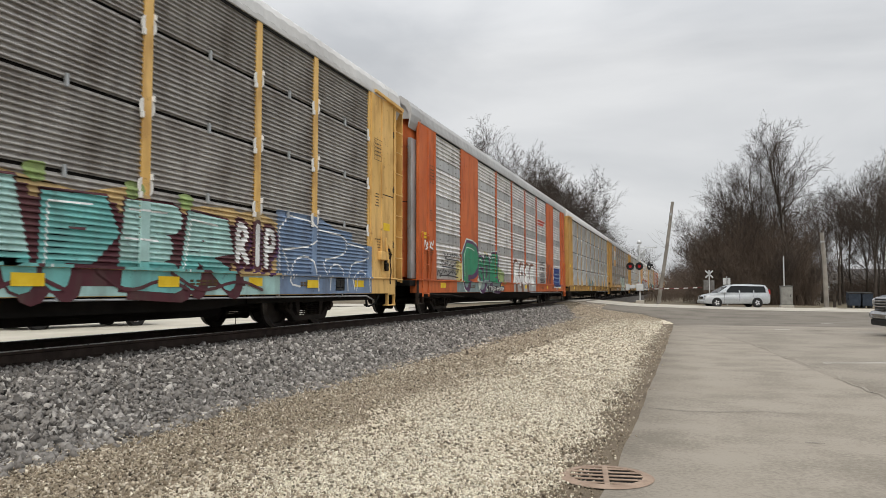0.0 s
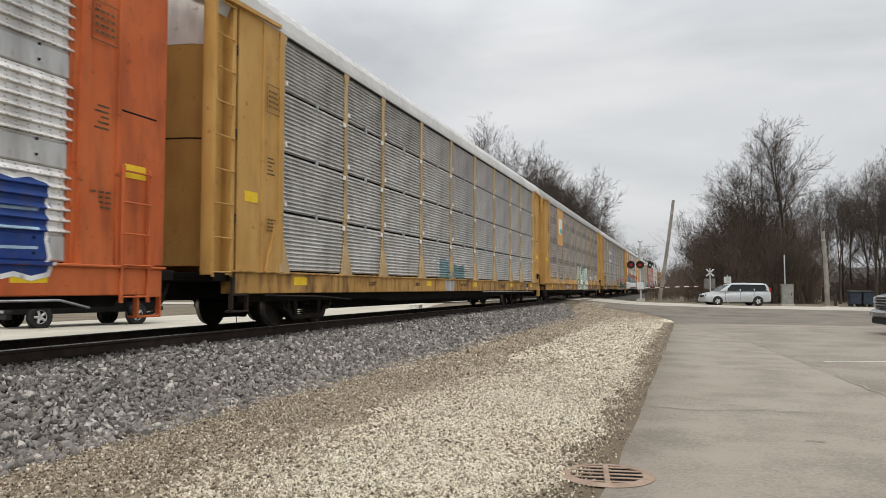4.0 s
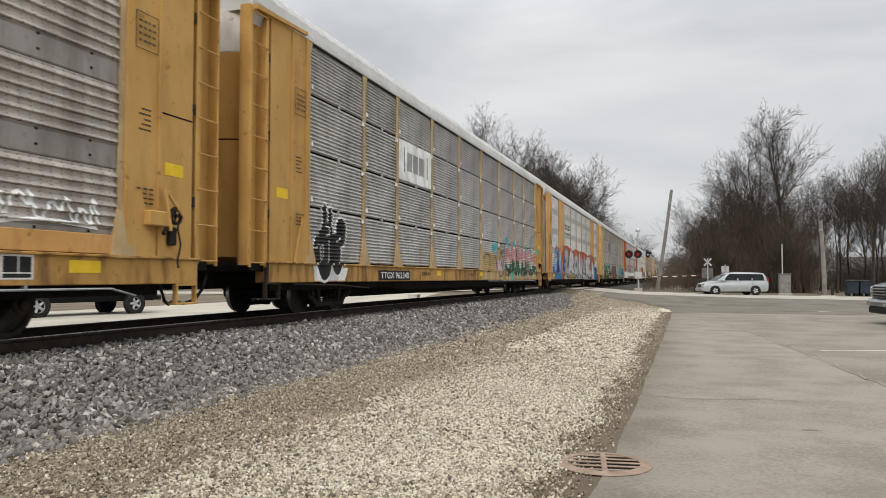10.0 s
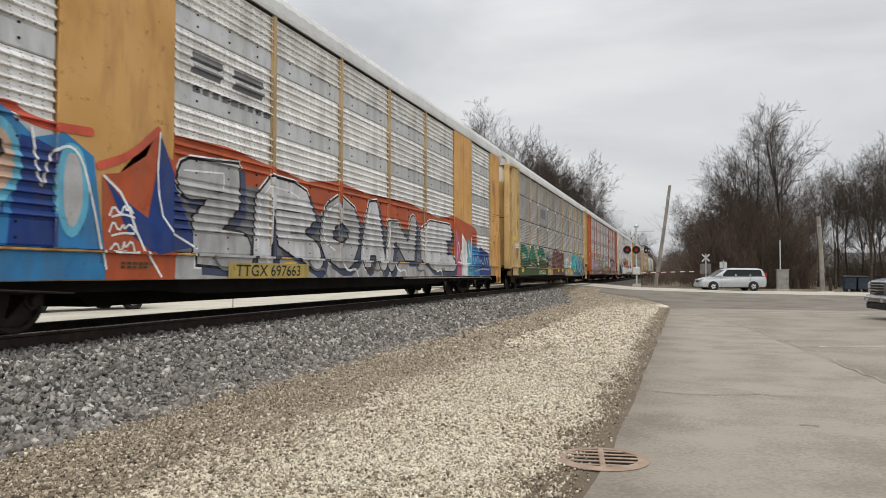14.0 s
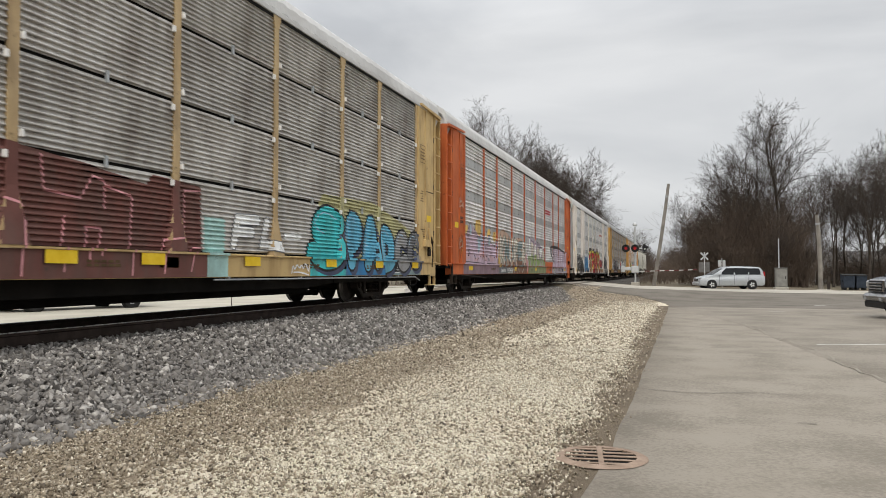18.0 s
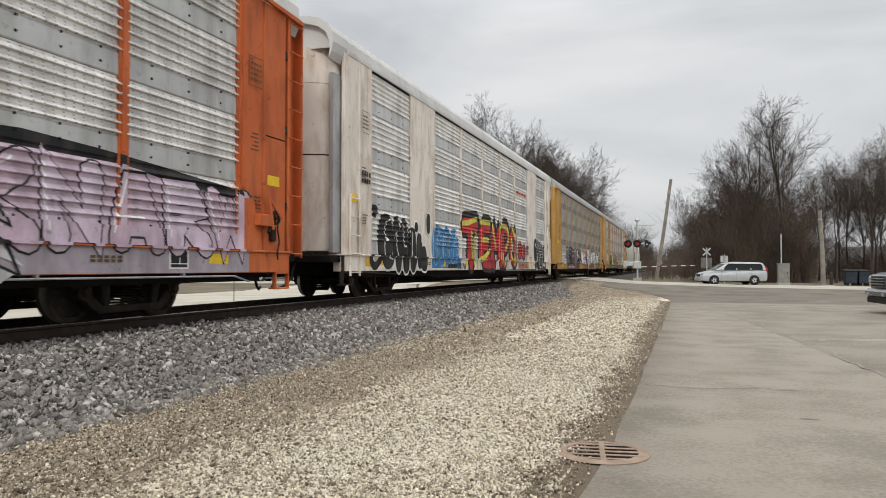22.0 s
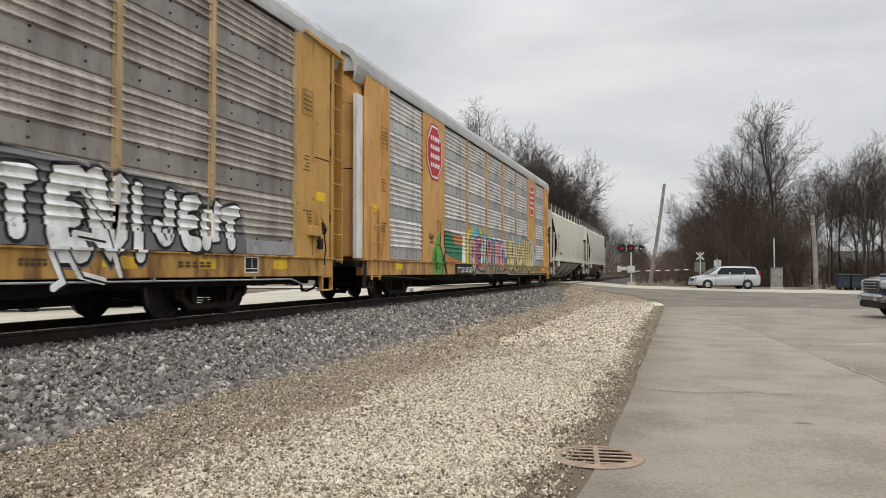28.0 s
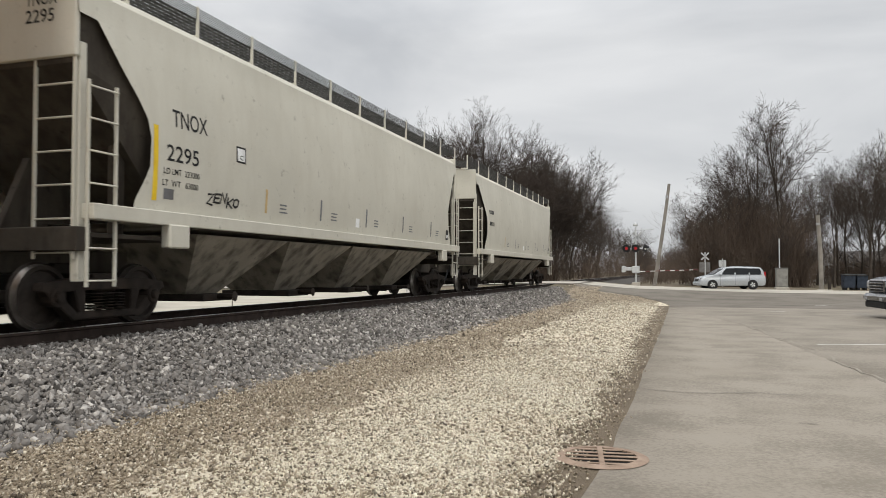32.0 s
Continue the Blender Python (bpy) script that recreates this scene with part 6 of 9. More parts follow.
for k, path in enumerate(([(3.1, 1.05), (3.05, 1.4), (3.2, 1.4), (3.18, 1.15)], [(3.3, 1.62), (3.48, 1.62), (3.46, 1.8), (3.28, 1.8)], [(3.8, 1.5), (4.0, 1.6)])):
    stick(C[4], "graffiti_line", stroke(soft(path, 1), 0.035), tone("white"), 0.016 + 0.0005 * k)
tag(C[4], 2.72, 3.0, 1.3, 2.0, "silver", 3, 41, 0.04)
tag(C[4], 4.1, 4.55, 1.1, 1.35, "silver", 3, 42, 0.02)
board(C[4], 7.40, 10.0, 3.32, 4.38, tone("white"), 0.050, "painted_board", "white board with worn grey company mark")
boxes(C[4], 8.0, 9.4, 3.6, 4.1, 3, tone("grey"), 0.050)
for y in (7.75, 9.6):
    part("company_mark", Shape().block(SIDE + 0.050, SIDE + 0.054, y, y + 0.06, 3.55, 4.2, 0.001), tone("slate"), C[4])
plate(C[4], 5.95, 8.1, 0.68, 0.92, "black", 0.014)
word(C[4], "TTGX 962340", 6.07, 8.0, 0.72, 0.88, white_mark, 0.018)
patch(C[4], [(15.6, 0.68), (19.2, 0.66), (19.4, 1.2), (18.9, 1.9), (18.4, 1.6), (17.2, 1.5), (16.2, 1.75), (15.7, 1.2)], "sand", 0.002, "graffiti_ground", "sand-coloured spray-painted figure")
patch(C[4], [(18.3, 0.75), (19.3, 1.25), (19.1, 1.6), (18.7, 1.35), (18.2, 1.5), (18.0, 1.1)], "lilac", 0.005, "graffiti_shape")
for k, (y, z, a, b) in enumerate(((18.45, 1.75, 0.24, 0.16), (18.85, 1.9, 0.14, 0.26), (18.5, 1.4, 0.14, 0.16), (19.3, 1.65, 0.22, 0.24), (16.6, 1.3, 0.5, 0.35))):
    ring = [(y + a * math.cos(q * 0.628), z + b * math.sin(q * 0.628)) for q in range(11)]
    stick(C[4], "graffiti_line", stroke(ring[:-1] + [ring[0]], 0.035), tone("black"), 0.010 + 0.0005 * k)
stick(C[4], "graffiti_line", stroke(soft([(17.9, 1.6), (18.2, 1.2), (18.3, 0.75), (18.9, 0.85), (19.35, 1.45), (19.45, 2.3)], 2), 0.05), tone("black"), 0.013)
plate(C[4], 19.5, 26.2, 0.66, 1.0, "sand", 0.002)
piece(C[4], "DLADIA", 19.5, 26.15, 0.78, 2.10, "pink", "white", 0.40, 0.035, 2, -0.02, None, None, ("pine", 1.42), ("pine", 0.03), [1.3, 1.0, 1.0, 1.5, 0.7, 1.5], 142, label="pink and dark green letters with white outline")
for y in (20.15, 22.6, 25.2):
    stick(C[4], "graffiti_shape", blob(y, 1.35, 0.26, 0.2, random.Random(2), 16), tone("mint"), 0.016)
    stick(C[4], "graffiti_line", stroke([(y - 0.12, 1.3), (y, 1.48), (y + 0.12, 1.28)], 0.04), tone("black"), 0.018)
for y, z in ((20.9, 2.15), (21.85, 2.05)):
    stick(C[4], "graffiti_shape", stroke([(y, z - 0.4), (y + 0.04, z + 0.12)], 0.28), tone("pink"), 0.012)
for y in (21.7, 23.5):
    stick(C[4], "graffiti_shape", stroke(soft([(y - 0.15, 1.05), (y, 1.4), (y + 0.12, 1.9)], 1), 0.12), tone("brown"), 0.018)
tag(C[4], 25.3, 26.1, 1.85, 2.15, "white", 3, 143, 0.03)
for k, (y, z) in enumerate(((17.6, 1.9), (18.0, 2.0), (19.9, 2.3), (20.2, 2.1), (21.3, 2.2), (23.7, 2.15), (25.0, 2.1), (26.4, 2.0), (20.6, 0.82))):
    stick(C[4], "graffiti_shape", blob(y, z, 0.2, 0.17, random.Random(50 + k), 14), tone("cyan"), 0.004)
bars(C[4], "company_mark", 21.3, 21.95, 0.72, 0.90, 3, 1, tone("rust"), 0.006)
# sixth car
plate(C[5], 3.0, 6.0, 0.66, 1.0, "azure", 0.002)
patch(C[5], [(3.0, 1.04), (5.95, 1.04), (5.75, 2.2), (5.3, 2.42), (4.9, 2.3), (4.45, 2.6), (3.85, 2.3), (3.4, 1.75)], "azure", 0.004, "graffiti_ground", "blue spray-painted shape")
patch(C[5], [(4.55, 1.05), (5.2, 1.05), (5.25, 2.2), (4.95, 2.28), (4.7, 2.3)], "navy", 0.0055, "graffiti_shape")
stick(C[5], "graffiti_shape", blob(4.02, 1.65, 0.48, 0.58, random.Random(3), 22, 0.03, 0.95), tone("pale_blue"), 0.007, "pale blue oval")
for y, z, a, b in ((4.36, 1.98, 0.26, 0.38), (5.42, 1.75, 0.15, 0.45)):
    stick(C[5], "outline", blob(y, z, a + 0.10, b + 0.12, random.Random(3), 20, 0.03, 0.95), tone("sky"), 0.0085)
    stick(C[5], "graffiti_shape", blob(y, z, a, b, random.Random(3), 20, 0.03, 0.95), tone("peach" if a > 0.2 else "silver"), 0.0105)
stick(C[5], "graffiti_shape", blob(4.42, 2.1, 0.07, 0.10, random.Random(5), 12), tone("black"), 0.013)
for k, path in enumerate(([(3.05, 0.7), (3.35, 1.5), (3.7, 2.2), (4.45, 2.66), (4.9, 2.45), (5.7, 2.5)], [(3.2, 1.0), (3.6, 1.9)], [(5.85, 2.1), (6.4, 2.3), (6.95, 2.75)])):
    stick(C[5], "graffiti_edge", stroke(soft(path, 2), 0.11), tone("coral"), 0.0035 + 0.0004 * k)
stick(C[5], "graffiti_line", stroke(soft([(4.85, 2.4), (5.0, 1.6), (5.1, 2.2), (5.5, 2.3), (5.75, 1.6), (5.95, 0.8)], 2), 0.035), tone("white"), 0.015)
stick(C[5], "graffiti_line", stroke(soft([(3.5, 1.4), (3.8, 1.06), (4.3, 1.1), (4.5, 1.5)], 2), 0.035), tone("navy"), 0.015)
plate(C[5], 6.9, 26.0, 0.66, 1.0, "silver", 0.002)
patch(C[5], [(5.95, 0.66), (7.3, 0.66), (7.4, 2.3), (7.1, 2.45), (6.95, 2.78), (6.7, 2.35), (6.2, 2.05), (5.9, 2.0)], "rust", 0.003, "graffiti_ground", "rust-red spray ground")
patch(C[5], [(6.98, 2.72), (6.9, 2.1), (6.75, 1.5), (6.2, 1.75), (5.95, 1.95), (6.35, 1.3), (6.9, 1.0), (7.9, 1.15), (7.3, 1.5), (7.2, 2.2)], "navy", 0.007, "graffiti_shape", "dark blue pointed shape")
stick(C[5], "graffiti_line", stroke(soft([(6.98, 2.72), (6.92, 2.0), (7.1, 1.4), (7.9, 1.12)], 1), 0.035), tone("white"), 0.011)
stick(C[5], "graffiti_line", stroke(soft([(5.92, 1.98), (6.3, 1.75), (6.6, 1.15), (7.0, 0.7)], 1), 0.04), tone("white"), 0.012)
for k in range(3):
    tag(C[5], 6.02, 6.5, 1.0 + 0.24 * k, 1.2 + 0.24 * k, "white", 2, 64 + k, 0.03)
patch(C[5], [(7.2, 1.05), (24.2, 1.05), (24.2, 2.2)] + [(24.0 - k * 1.4, 2.36 + 0.10 * (k % 3) + 0.022 * k) for k in range(12)] + [(7.3, 2.75)], "rust", 0.002, "graffiti_ground", "rust-red halo round the letters")
patch(C[5], [(7.3, 1.05), (21.2, 1.05), (21.0, 1.7), (19.0, 2.0), (16.0, 1.9), (14.0, 1.6), (12.5, 1.9), (10.0, 2.2), (7.6, 2.3)], "slate", 0.0032, "graffiti_ground")
piece(C[5], "ZROANE", 7.35, 21.1, 0.78, 2.62, ["silver", "pale_silver"], "black", 0.36, 0.045, 1, 0.35, "white", ("slate_blue", 0.16, -0.12), None, ("white", 0.03), [1.9, 2.4, 2.0, 1.4, 2.3, 3.2], 62, label="silver letters with black outline on rust red")
for k in range(8):
    y = 8.2 + k * 1.55
    stick(C[5], "graffiti_line", stroke(soft([(y, 1.0), (y + 0.25, 0.78), (y + 0.7, 0.86), (y + 0.8, 0.68)], 2), 0.05), tone(("slate", "white")[k % 2]), 0.020)
for k, (a, b, col) in enumerate(((21.3, 22.0, "rose"), (22.0, 22.8, "white"), (22.7, 23.5, "sky"), (23.4, 24.6, "azure"), (24.4, 26.0, "navy"))):
    patch(C[5], [(a, 0.68), (b, 0.66), (b - 0.1, 1.9 - 0.1 * k), (a + 0.15, 2.2 - 0.12 * k)], col, 0.004 + 0.0006 * k, "graffiti_shape")
tag(C[5], 21.5, 23.3, 1.0, 2.0, "white", 3, 63, 0.05, 0.014)
tag(C[5], 23.4, 25.8, 0.8, 1.6, "pale_blue", 4, 65, 0.05, 0.014)
bars(C[5], "company_mark", 7.7, 9.9, 3.75, 4.15, 2, 2, tone("slate"), 0.006, 0.5, "worn dark bars of a company mark")
bars(C[5], "company_mark", 7.75, 10.0, 3.48, 3.62, 9, 1, tone("slate"), 0.006, 0.3)
plate(C[5], 8.6, 11.3, 0.66, 0.92, "gold_wash", 0.024)
word(C[5], "TTGX 697663", 8.8, 10.95, 0.69, 0.89, black_paint, 0.028, slant=0.1)
for k in range(3):
    tag(C[5], 1.55, 1.85, 2.2 + k * 0.35, 2.5 + k * 0.35, "black", 2, 66 + k, 0.03)
tag(C[5], 2.2, 2.45, 1.8, 2.3, "black", 2, 69, 0.03)
bars(C[5], "car_number", 1.98, 2.38, 2.62, 2.88, 5, 2, black_paint, 0.006)
# seventh car
plate(C[6], 2.2, 10.0, 0.66, 1.0, "pine_olive", 0.002)
patch(C[6], [(2.65, 1.05), (2.7, 2.0), (3.4, 2.15), (4.2, 2.0), (4.8, 2.1), (5.6, 2.15), (7.4, 2.05), (8.5, 1.9), (8.5, 1.05)], "sand_green", 0.0015, "graffiti_ground", "faint yellow-green spray ground")
patch(C[6], [(2.2, 1.05), (9.9, 1.05), (9.7, 1.3), (8.0, 1.4), (5.5, 1.35), (3.0, 1.45)], "pine_olive", 0.003, "graffiti_ground")
piece(C[6], "DAR", 2.7, 9.4, 1.0, 2.2, ["green_teal"], "black", 0.46, 0.03, 0, 0.16, None, None, ("pine_olive", 1.38), ("mint", 0.03), [1.9, 2.3, 2.4], 70, lean=-0.1, label="broad green letters with black and white outline")
stick(C[6], "graffiti_line", stroke([(2.0, 0.75), (2.5, 1.2), (2.75, 1.5)], 0.06), tone("black"), 0.02)
for k in range(3):
    tag(C[6], 9.3 + 0.3 * k, 10.2 + 0.3 * k, 1.1, 1.95, "black", 1, 71 + k, 0.05)
plate(C[6], 10.2, 11.6, 0.66, 1.0, "sand", 0.002)
patch(C[6], [(10.3, 1.05), (11.6, 1.05), (11.6, 1.8), (10.4, 1.9)], "silver", 0.002, "graffiti_ground")
tag(C[6], 10.35, 11.5, 1.1, 1.85, "black", 3, 76, 0.05)
plate(C[6], 11.55, 16.4, 0.66, 1.0, "brown", 0.003)
patch(C[6], [(11.6, 1.04), (16.35, 1.04), (16.3, 2.05), (15.2, 2.1), (15.1, 1.95), (14.0, 1.9), (13.9, 2.1), (12.7, 2.2), (12.5, 2.1), (11.9, 2.0)], "brown", 0.003, "graffiti_ground", "red-brown sprayed block with thin pink lines")
for k, path in enumerate(([(11.9, 0.75), (12.05, 1.9), (12.6, 1.95), (12.65, 1.3), (12.3, 1.25)], [(13.0, 0.7), (13.05, 1.5), (12.8, 1.55)], [(13.3, 2.1), (13.35, 1.7), (13.9, 1.65), (14.1, 1.95), (14.3, 1.9), (14.3, 1.55)],
                          [(13.6, 0.75), (13.65, 1.4)], [(14.2, 0.95), (14.25, 1.3), (14.0, 1.3), (14.0, 0.9)], [(14.75, 0.7), (14.8, 1.75), (14.3, 1.85)], [(15.4, 0.72), (15.45, 1.2), (15.9, 1.25), (15.9, 1.95), (16.3, 1.98)], [(16.0, 0.75), (16.1, 1.1), (16.3, 1.1)])):
    stick(C[6], "graffiti_line", stroke(path, 0.03), tone("pink"), 0.008 + 0.0004 * k)
word(C[6], "CNA 712356", 7.2, 9.0, 0.70, 0.90, white_mark, 0.024)
plate(C[6], 16.4, 16.95, 0.66, 1.6, "pale_teal", 0.002)
piece(C[6], "FL", 17.1, 18.8, 1.08, 1.75, "white", "slate", 0.20, 0.02, 0, seed=73, lean=0.2, label="thin white sprayed letters")
stick(C[6], "graffiti_letter", stroke([(18.9, 1.4), (19.45, 1.42)], 0.12), tone("white"), 0.010)
plate(C[6], 19.75, 26.3, 0.66, 1.0, "slate_teal", 0.002)
plate(C[6], 19.75, 21.4, 0.66, 1.0, "cyan", 0.003)
plate(C[6], 21.4, 24.2, 0.66, 1.0, "azure", 0.003)
patch(C[6], [(20.0, 1.05), (26.2, 1.05), (26.1, 1.75), (24.4, 2.15), (23.0, 2.4), (21.4, 2.3), (20.4, 2.35), (19.9, 1.6)], "sand_green", 0.0015, "graffiti_ground", "yellow spray halo")
piece(C[6], "SPADCC", 19.75, 26.25, 0.72, 2.22, ["cyan", "sky", "sky", "sky", "grey", "slate"], "black", 0.44, 0.05, 2, 0.40, "pale_blue", ("slate_blue", 0.10, -0.08), None, None, [1.7, 1.0, 1.0, 1.1, 1.0, 0.9], 74, label="blue and turquoise bubble letters")
for y in (20.4, 23.0, 25.55, 13.3, 14.9, 17.4):
    plate(C[6], y, y + 0.48, 0.84, 1.0, sign_yellow, 0.030, "reflector")
board(C[6], 7.40, 10.0, 3.32, 4.38, tone("grey"), 0.050, "painted_board", "grey board with dark worn company mark")
boxes(C[6], 7.9, 9.5, 3.65, 4.15, 2, tone("slate"), 0.050)
tag(C[6], 1.35, 2.3, 1.85, 2.25, "white", 4, 77, 0.05)
tag(C[6], 1.45, 2.25, 1.45, 1.8, "slate", 4, 78, 0.03)
tag(C[6], 19.0, 19.7, 0.7, 0.95, "white", 3, 79, 0.03)
# eighth car
plate(C[7], 2.2, 7.5, 0.66, 1.0, "mauve", 0.002)
for y, z, q in ((2.8, 2.2, 0.22), (4.4, 2.35, 0.4), (6.0, 2.2, 0.25), (6.9, 2.15, 0.25)):
    stick(C[7], "graffiti_shape", blob(y, z, q, q * 0.8, random.Random(6), 16), tone("amber_wash"), 0.0015, "yellow spray bubble")
crest = [(2.5, 2.02), (2.85, 2.08), (3.1, 1.98), (3.17, 2.42), (3.32, 2.48), (3.52, 2.42), (3.56, 2.12), (4.15, 2.1), (4.25, 2.05), (4.45, 1.93), (4.72, 2.16), (4.95, 2.18), (5.1, 1.98), (5.3, 2.0), (5.5, 2.06), (5.52, 1.78), (5.85, 1.82), (5.95, 2.16), (6.15, 2.14), (6.2, 1.9), (6.65, 1.8), (6.95, 1.76), (7.05, 1.95), (7.3, 1.98)]
plate(C[7], 2.2, 7.5, 1.0, 1.04, "lilac", 0.003)
patch(C[7], [(7.4, 1.04), (7.35, 1.98)] + crest[::-1][1:] + [(2.45, 1.04)], "lilac", 0.003, "graffiti_ground", "broad lilac spray-painted band with black edge")
for k, (y, z, a, b) in enumerate(((3.35, 2.22, 0.13, 0.2), (4.5, 1.75, 0.2, 0.28), (4.85, 2.0, 0.14, 0.14), (6.05, 1.92, 0.12, 0.2), (6.8, 1.5, 0.16, 0.2), (3.9, 1.35, 0.2, 0.14), (5.9, 1.35, 0.14, 0.12))):
    stick(C[7], "graffiti_shape", blob(y, z, a, b, random.Random(7 + k), 14), tone("faded_blue" if k < 4 else "pale_lilac"), 0.005)
for k, (y, z) in enumerate(((2.9, 1.3), (4.0, 1.22), (4.9, 1.35), (6.3, 1.25), (5.3, 1.25))):
    stick(C[7], "graffiti_shape", blob(y, z, 0.3, 0.12, random.Random(60 + k), 14), tone("dusty_pink"), 0.004)
stick(C[7], "graffiti_line", stroke(crest, 0.026), tone("black"), 0.010)
for k, path in enumerate(([(5.32, 1.98), (5.22, 1.5), (5.12, 1.05)], [(5.52, 1.8), (5.55, 1.06), (6.95, 1.06)], [(2.5, 1.1), (5.1, 1.06)], [(3.05, 1.35), (3.15, 1.5), (3.08, 1.55), (3.05, 1.35)], [(3.8, 1.15), (3.9, 1.32), (3.84, 1.36), (3.76, 1.2), (3.8, 1.15)], [(4.85, 1.2), (4.95, 1.28), (4.9, 1.36), (4.82, 1.24), (4.85, 1.2)],
                          [(4.35, 1.95), (4.3, 1.7), (4.42, 1.5), (4.38, 1.35)], [(6.2, 1.45), (6.4, 1.45), (6.4, 1.62), (6.2, 1.62)], [(5.75, 1.15), (5.88, 1.17), (5.85, 1.26), (5.74, 1.24), (5.75, 1.15)], [(4.0, 1.06), (4.15, 1.2), (4.3, 1.24)], [(5.15, 1.15), (5.35, 1.2), (5.45, 1.15)], [(5.4, 1.6), (5.5, 1.66), (5.42, 1.72)], [(7.3, 1.95), (7.15, 1.3), (7.3, 0.95)], [(7.3, 1.3), (7.42, 1.15), (7.35, 0.8)])):
    stick(C[7], "graffiti_line", stroke(path, 0.024), tone("black"), 0.011 + 0.0004 * k)
patch(C[7], [(7.3, 0.68), (7.75, 0.7), (7.7, 1.5), (7.4, 1.3)], "amber_wash", 0.012, "graffiti_shape")
plate(C[7], 7.6, 13.2, 0.66, 1.0, "rust_brown", 0.002)
patch(C[7], [(7.55, 1.04), (13.3, 1.04), (13.2, 2.1), (12.0, 2.3), (10.0, 2.2), (8.4, 2.55), (7.6, 2.3)], "peach", 0.0015, "graffiti_ground", "washed-out peach spray ground")
piece(C[7], "KMARER", 7.75, 13.15, 1.0, 2.35, ["pale_sand", "slate_teal", "pale_sand"], "slate", 0.26, 0.03, 0, 0.15, "white", ("slate_teal", 0.10, -0.06), ("rust_brown", 1.2), None, seed=86, lean=0.12, label="pastel angular letters on peach")
for k in range(10):
    y = 7.9 + k * 0.52
    stick(C[7], "graffiti_line", stroke(soft([(y, 1.0), (y + 0.2, 1.35), (y + 0.12, 1.8)], 1), 0.03), tone(("black", "white")[k % 2]), 0.017)
    stick(C[7], "graffiti_line", stroke(soft([(y, 0.70), (y + 0.15, 0.92), (y + 0.4, 0.72)], 2), 0.035), tone(("mint", "slate")[k % 2]), 0.008)
patch(C[7], [(13.1, 0.68), (13.5, 0.9), (13.35, 1.75), (13.1, 1.4)], "pink", 0.012, "graffiti_shape", "pink pointed shape")
plate(C[7], 13.5, 18.6, 0.66, 1.0, "sage", 0.002)
patch(C[7], [(13.55, 1.04), (18.5, 1.04), (18.4, 1.4), (17.9, 1.9), (16.9, 2.25), (15.6, 2.4), (13.9, 2.5), (13.75, 1.8)], "lilac_grey", 0.0015, "graffiti_ground")
piece(C[7], "ARASTR", 13.75, 18.4, 0.98, 2.4, ["white", "pale_sand"], "lilac", 0.34, 0.03, 0, 0.55, None, ("plum", 0.05, 0.05), ("moss", 1.5), None, seed=87, label="white letters turning green below")
stick(C[7], "graffiti_edge", stroke([(13.5, 1.0), (13.5, 1.4), (13.75, 1.45), (13.75, 2.3), (13.95, 2.5), (14.5, 2.45)], 0.04), tone("white"), 0.016)
plate(C[7], 20.6, 26.3, 0.66, 1.0, "lilac_grey", 0.002)
patch(C[7], [(20.2, 2.15), (20.9, 2.25), (21.8, 2.3), (23.0, 2.25), (24.5, 2.15), (26.3, 2.0), (26.3, 1.6), (20.7, 1.6)], "black", 0.0018, "graffiti_ground", "black shadow behind the letters")
patch(C[7], [(20.9, 1.04), (26.35, 1.04), (26.35, 1.85), (24.6, 1.95), (23.4, 2.1), (22.2, 2.05), (21.5, 2.1), (21.2, 1.6)], "lilac", 0.0035, "graffiti_ground", "lilac spray-painted band")
piece(C[7], "KNARW", 20.9, 26.3, 0.90, 2.12, ["lilac", "pale_lilac"], "black", 0.40, 0.03, 0, 0.08, "white", None, None, None, seed=88, lean=-0.1, label="lilac letters with thick black outlines")
for k, (y, z) in enumerate(((20.35, 2.1), (20.75, 1.55), (20.85, 1.0))):
    stick(C[7], "graffiti_letter", [[(y, z), (y + 0.85, z - 0.32), (y + 0.62, z - 0.45)], [(y + 0.1, z + 0.04), (y + 0.95, z - 0.25), (y + 0.6, z + 0.02)]], tone("pale_silver"), 0.014, "pale arrow-shaped stroke")
    stick(C[7], "outline", stroke([(y, z), (y + 0.9, z - 0.35), (y + 0.7, z + 0.03), (y, z)], 0.05), tone("black"), 0.017)
bars(C[7], "company_mark", 18.75, 21.1, 3.92, 4.2, 1, 2, tone("red"), 0.006, 0.3, "faded red bars of a company mark")
plate(C[7], 7.3, 10.0, 0.67, 0.93, "slate", 0.018)
word(C[7], "953434", 8.85, 9.85, 0.70, 0.90, white_mark, 0.022)
bars(C[7], "car_mark", 7.75, 8.5, 0.70, 0.90, 4, 1, white_mark, 0.022)
bars(C[7], "car_number", 1.82, 2.2, 2.36, 2.62, 4, 2, black_paint, 0.006)
for z, h in ((1.5, 0.5), (2.9, 0.35)):
    tag(C[7], 1.7, 2.2, z, z + h, "peach", 2, 89, 0.035)
plate(C[7], 2.0, 2.45, 1.2, 1.5, "amber_wash", 0.003)
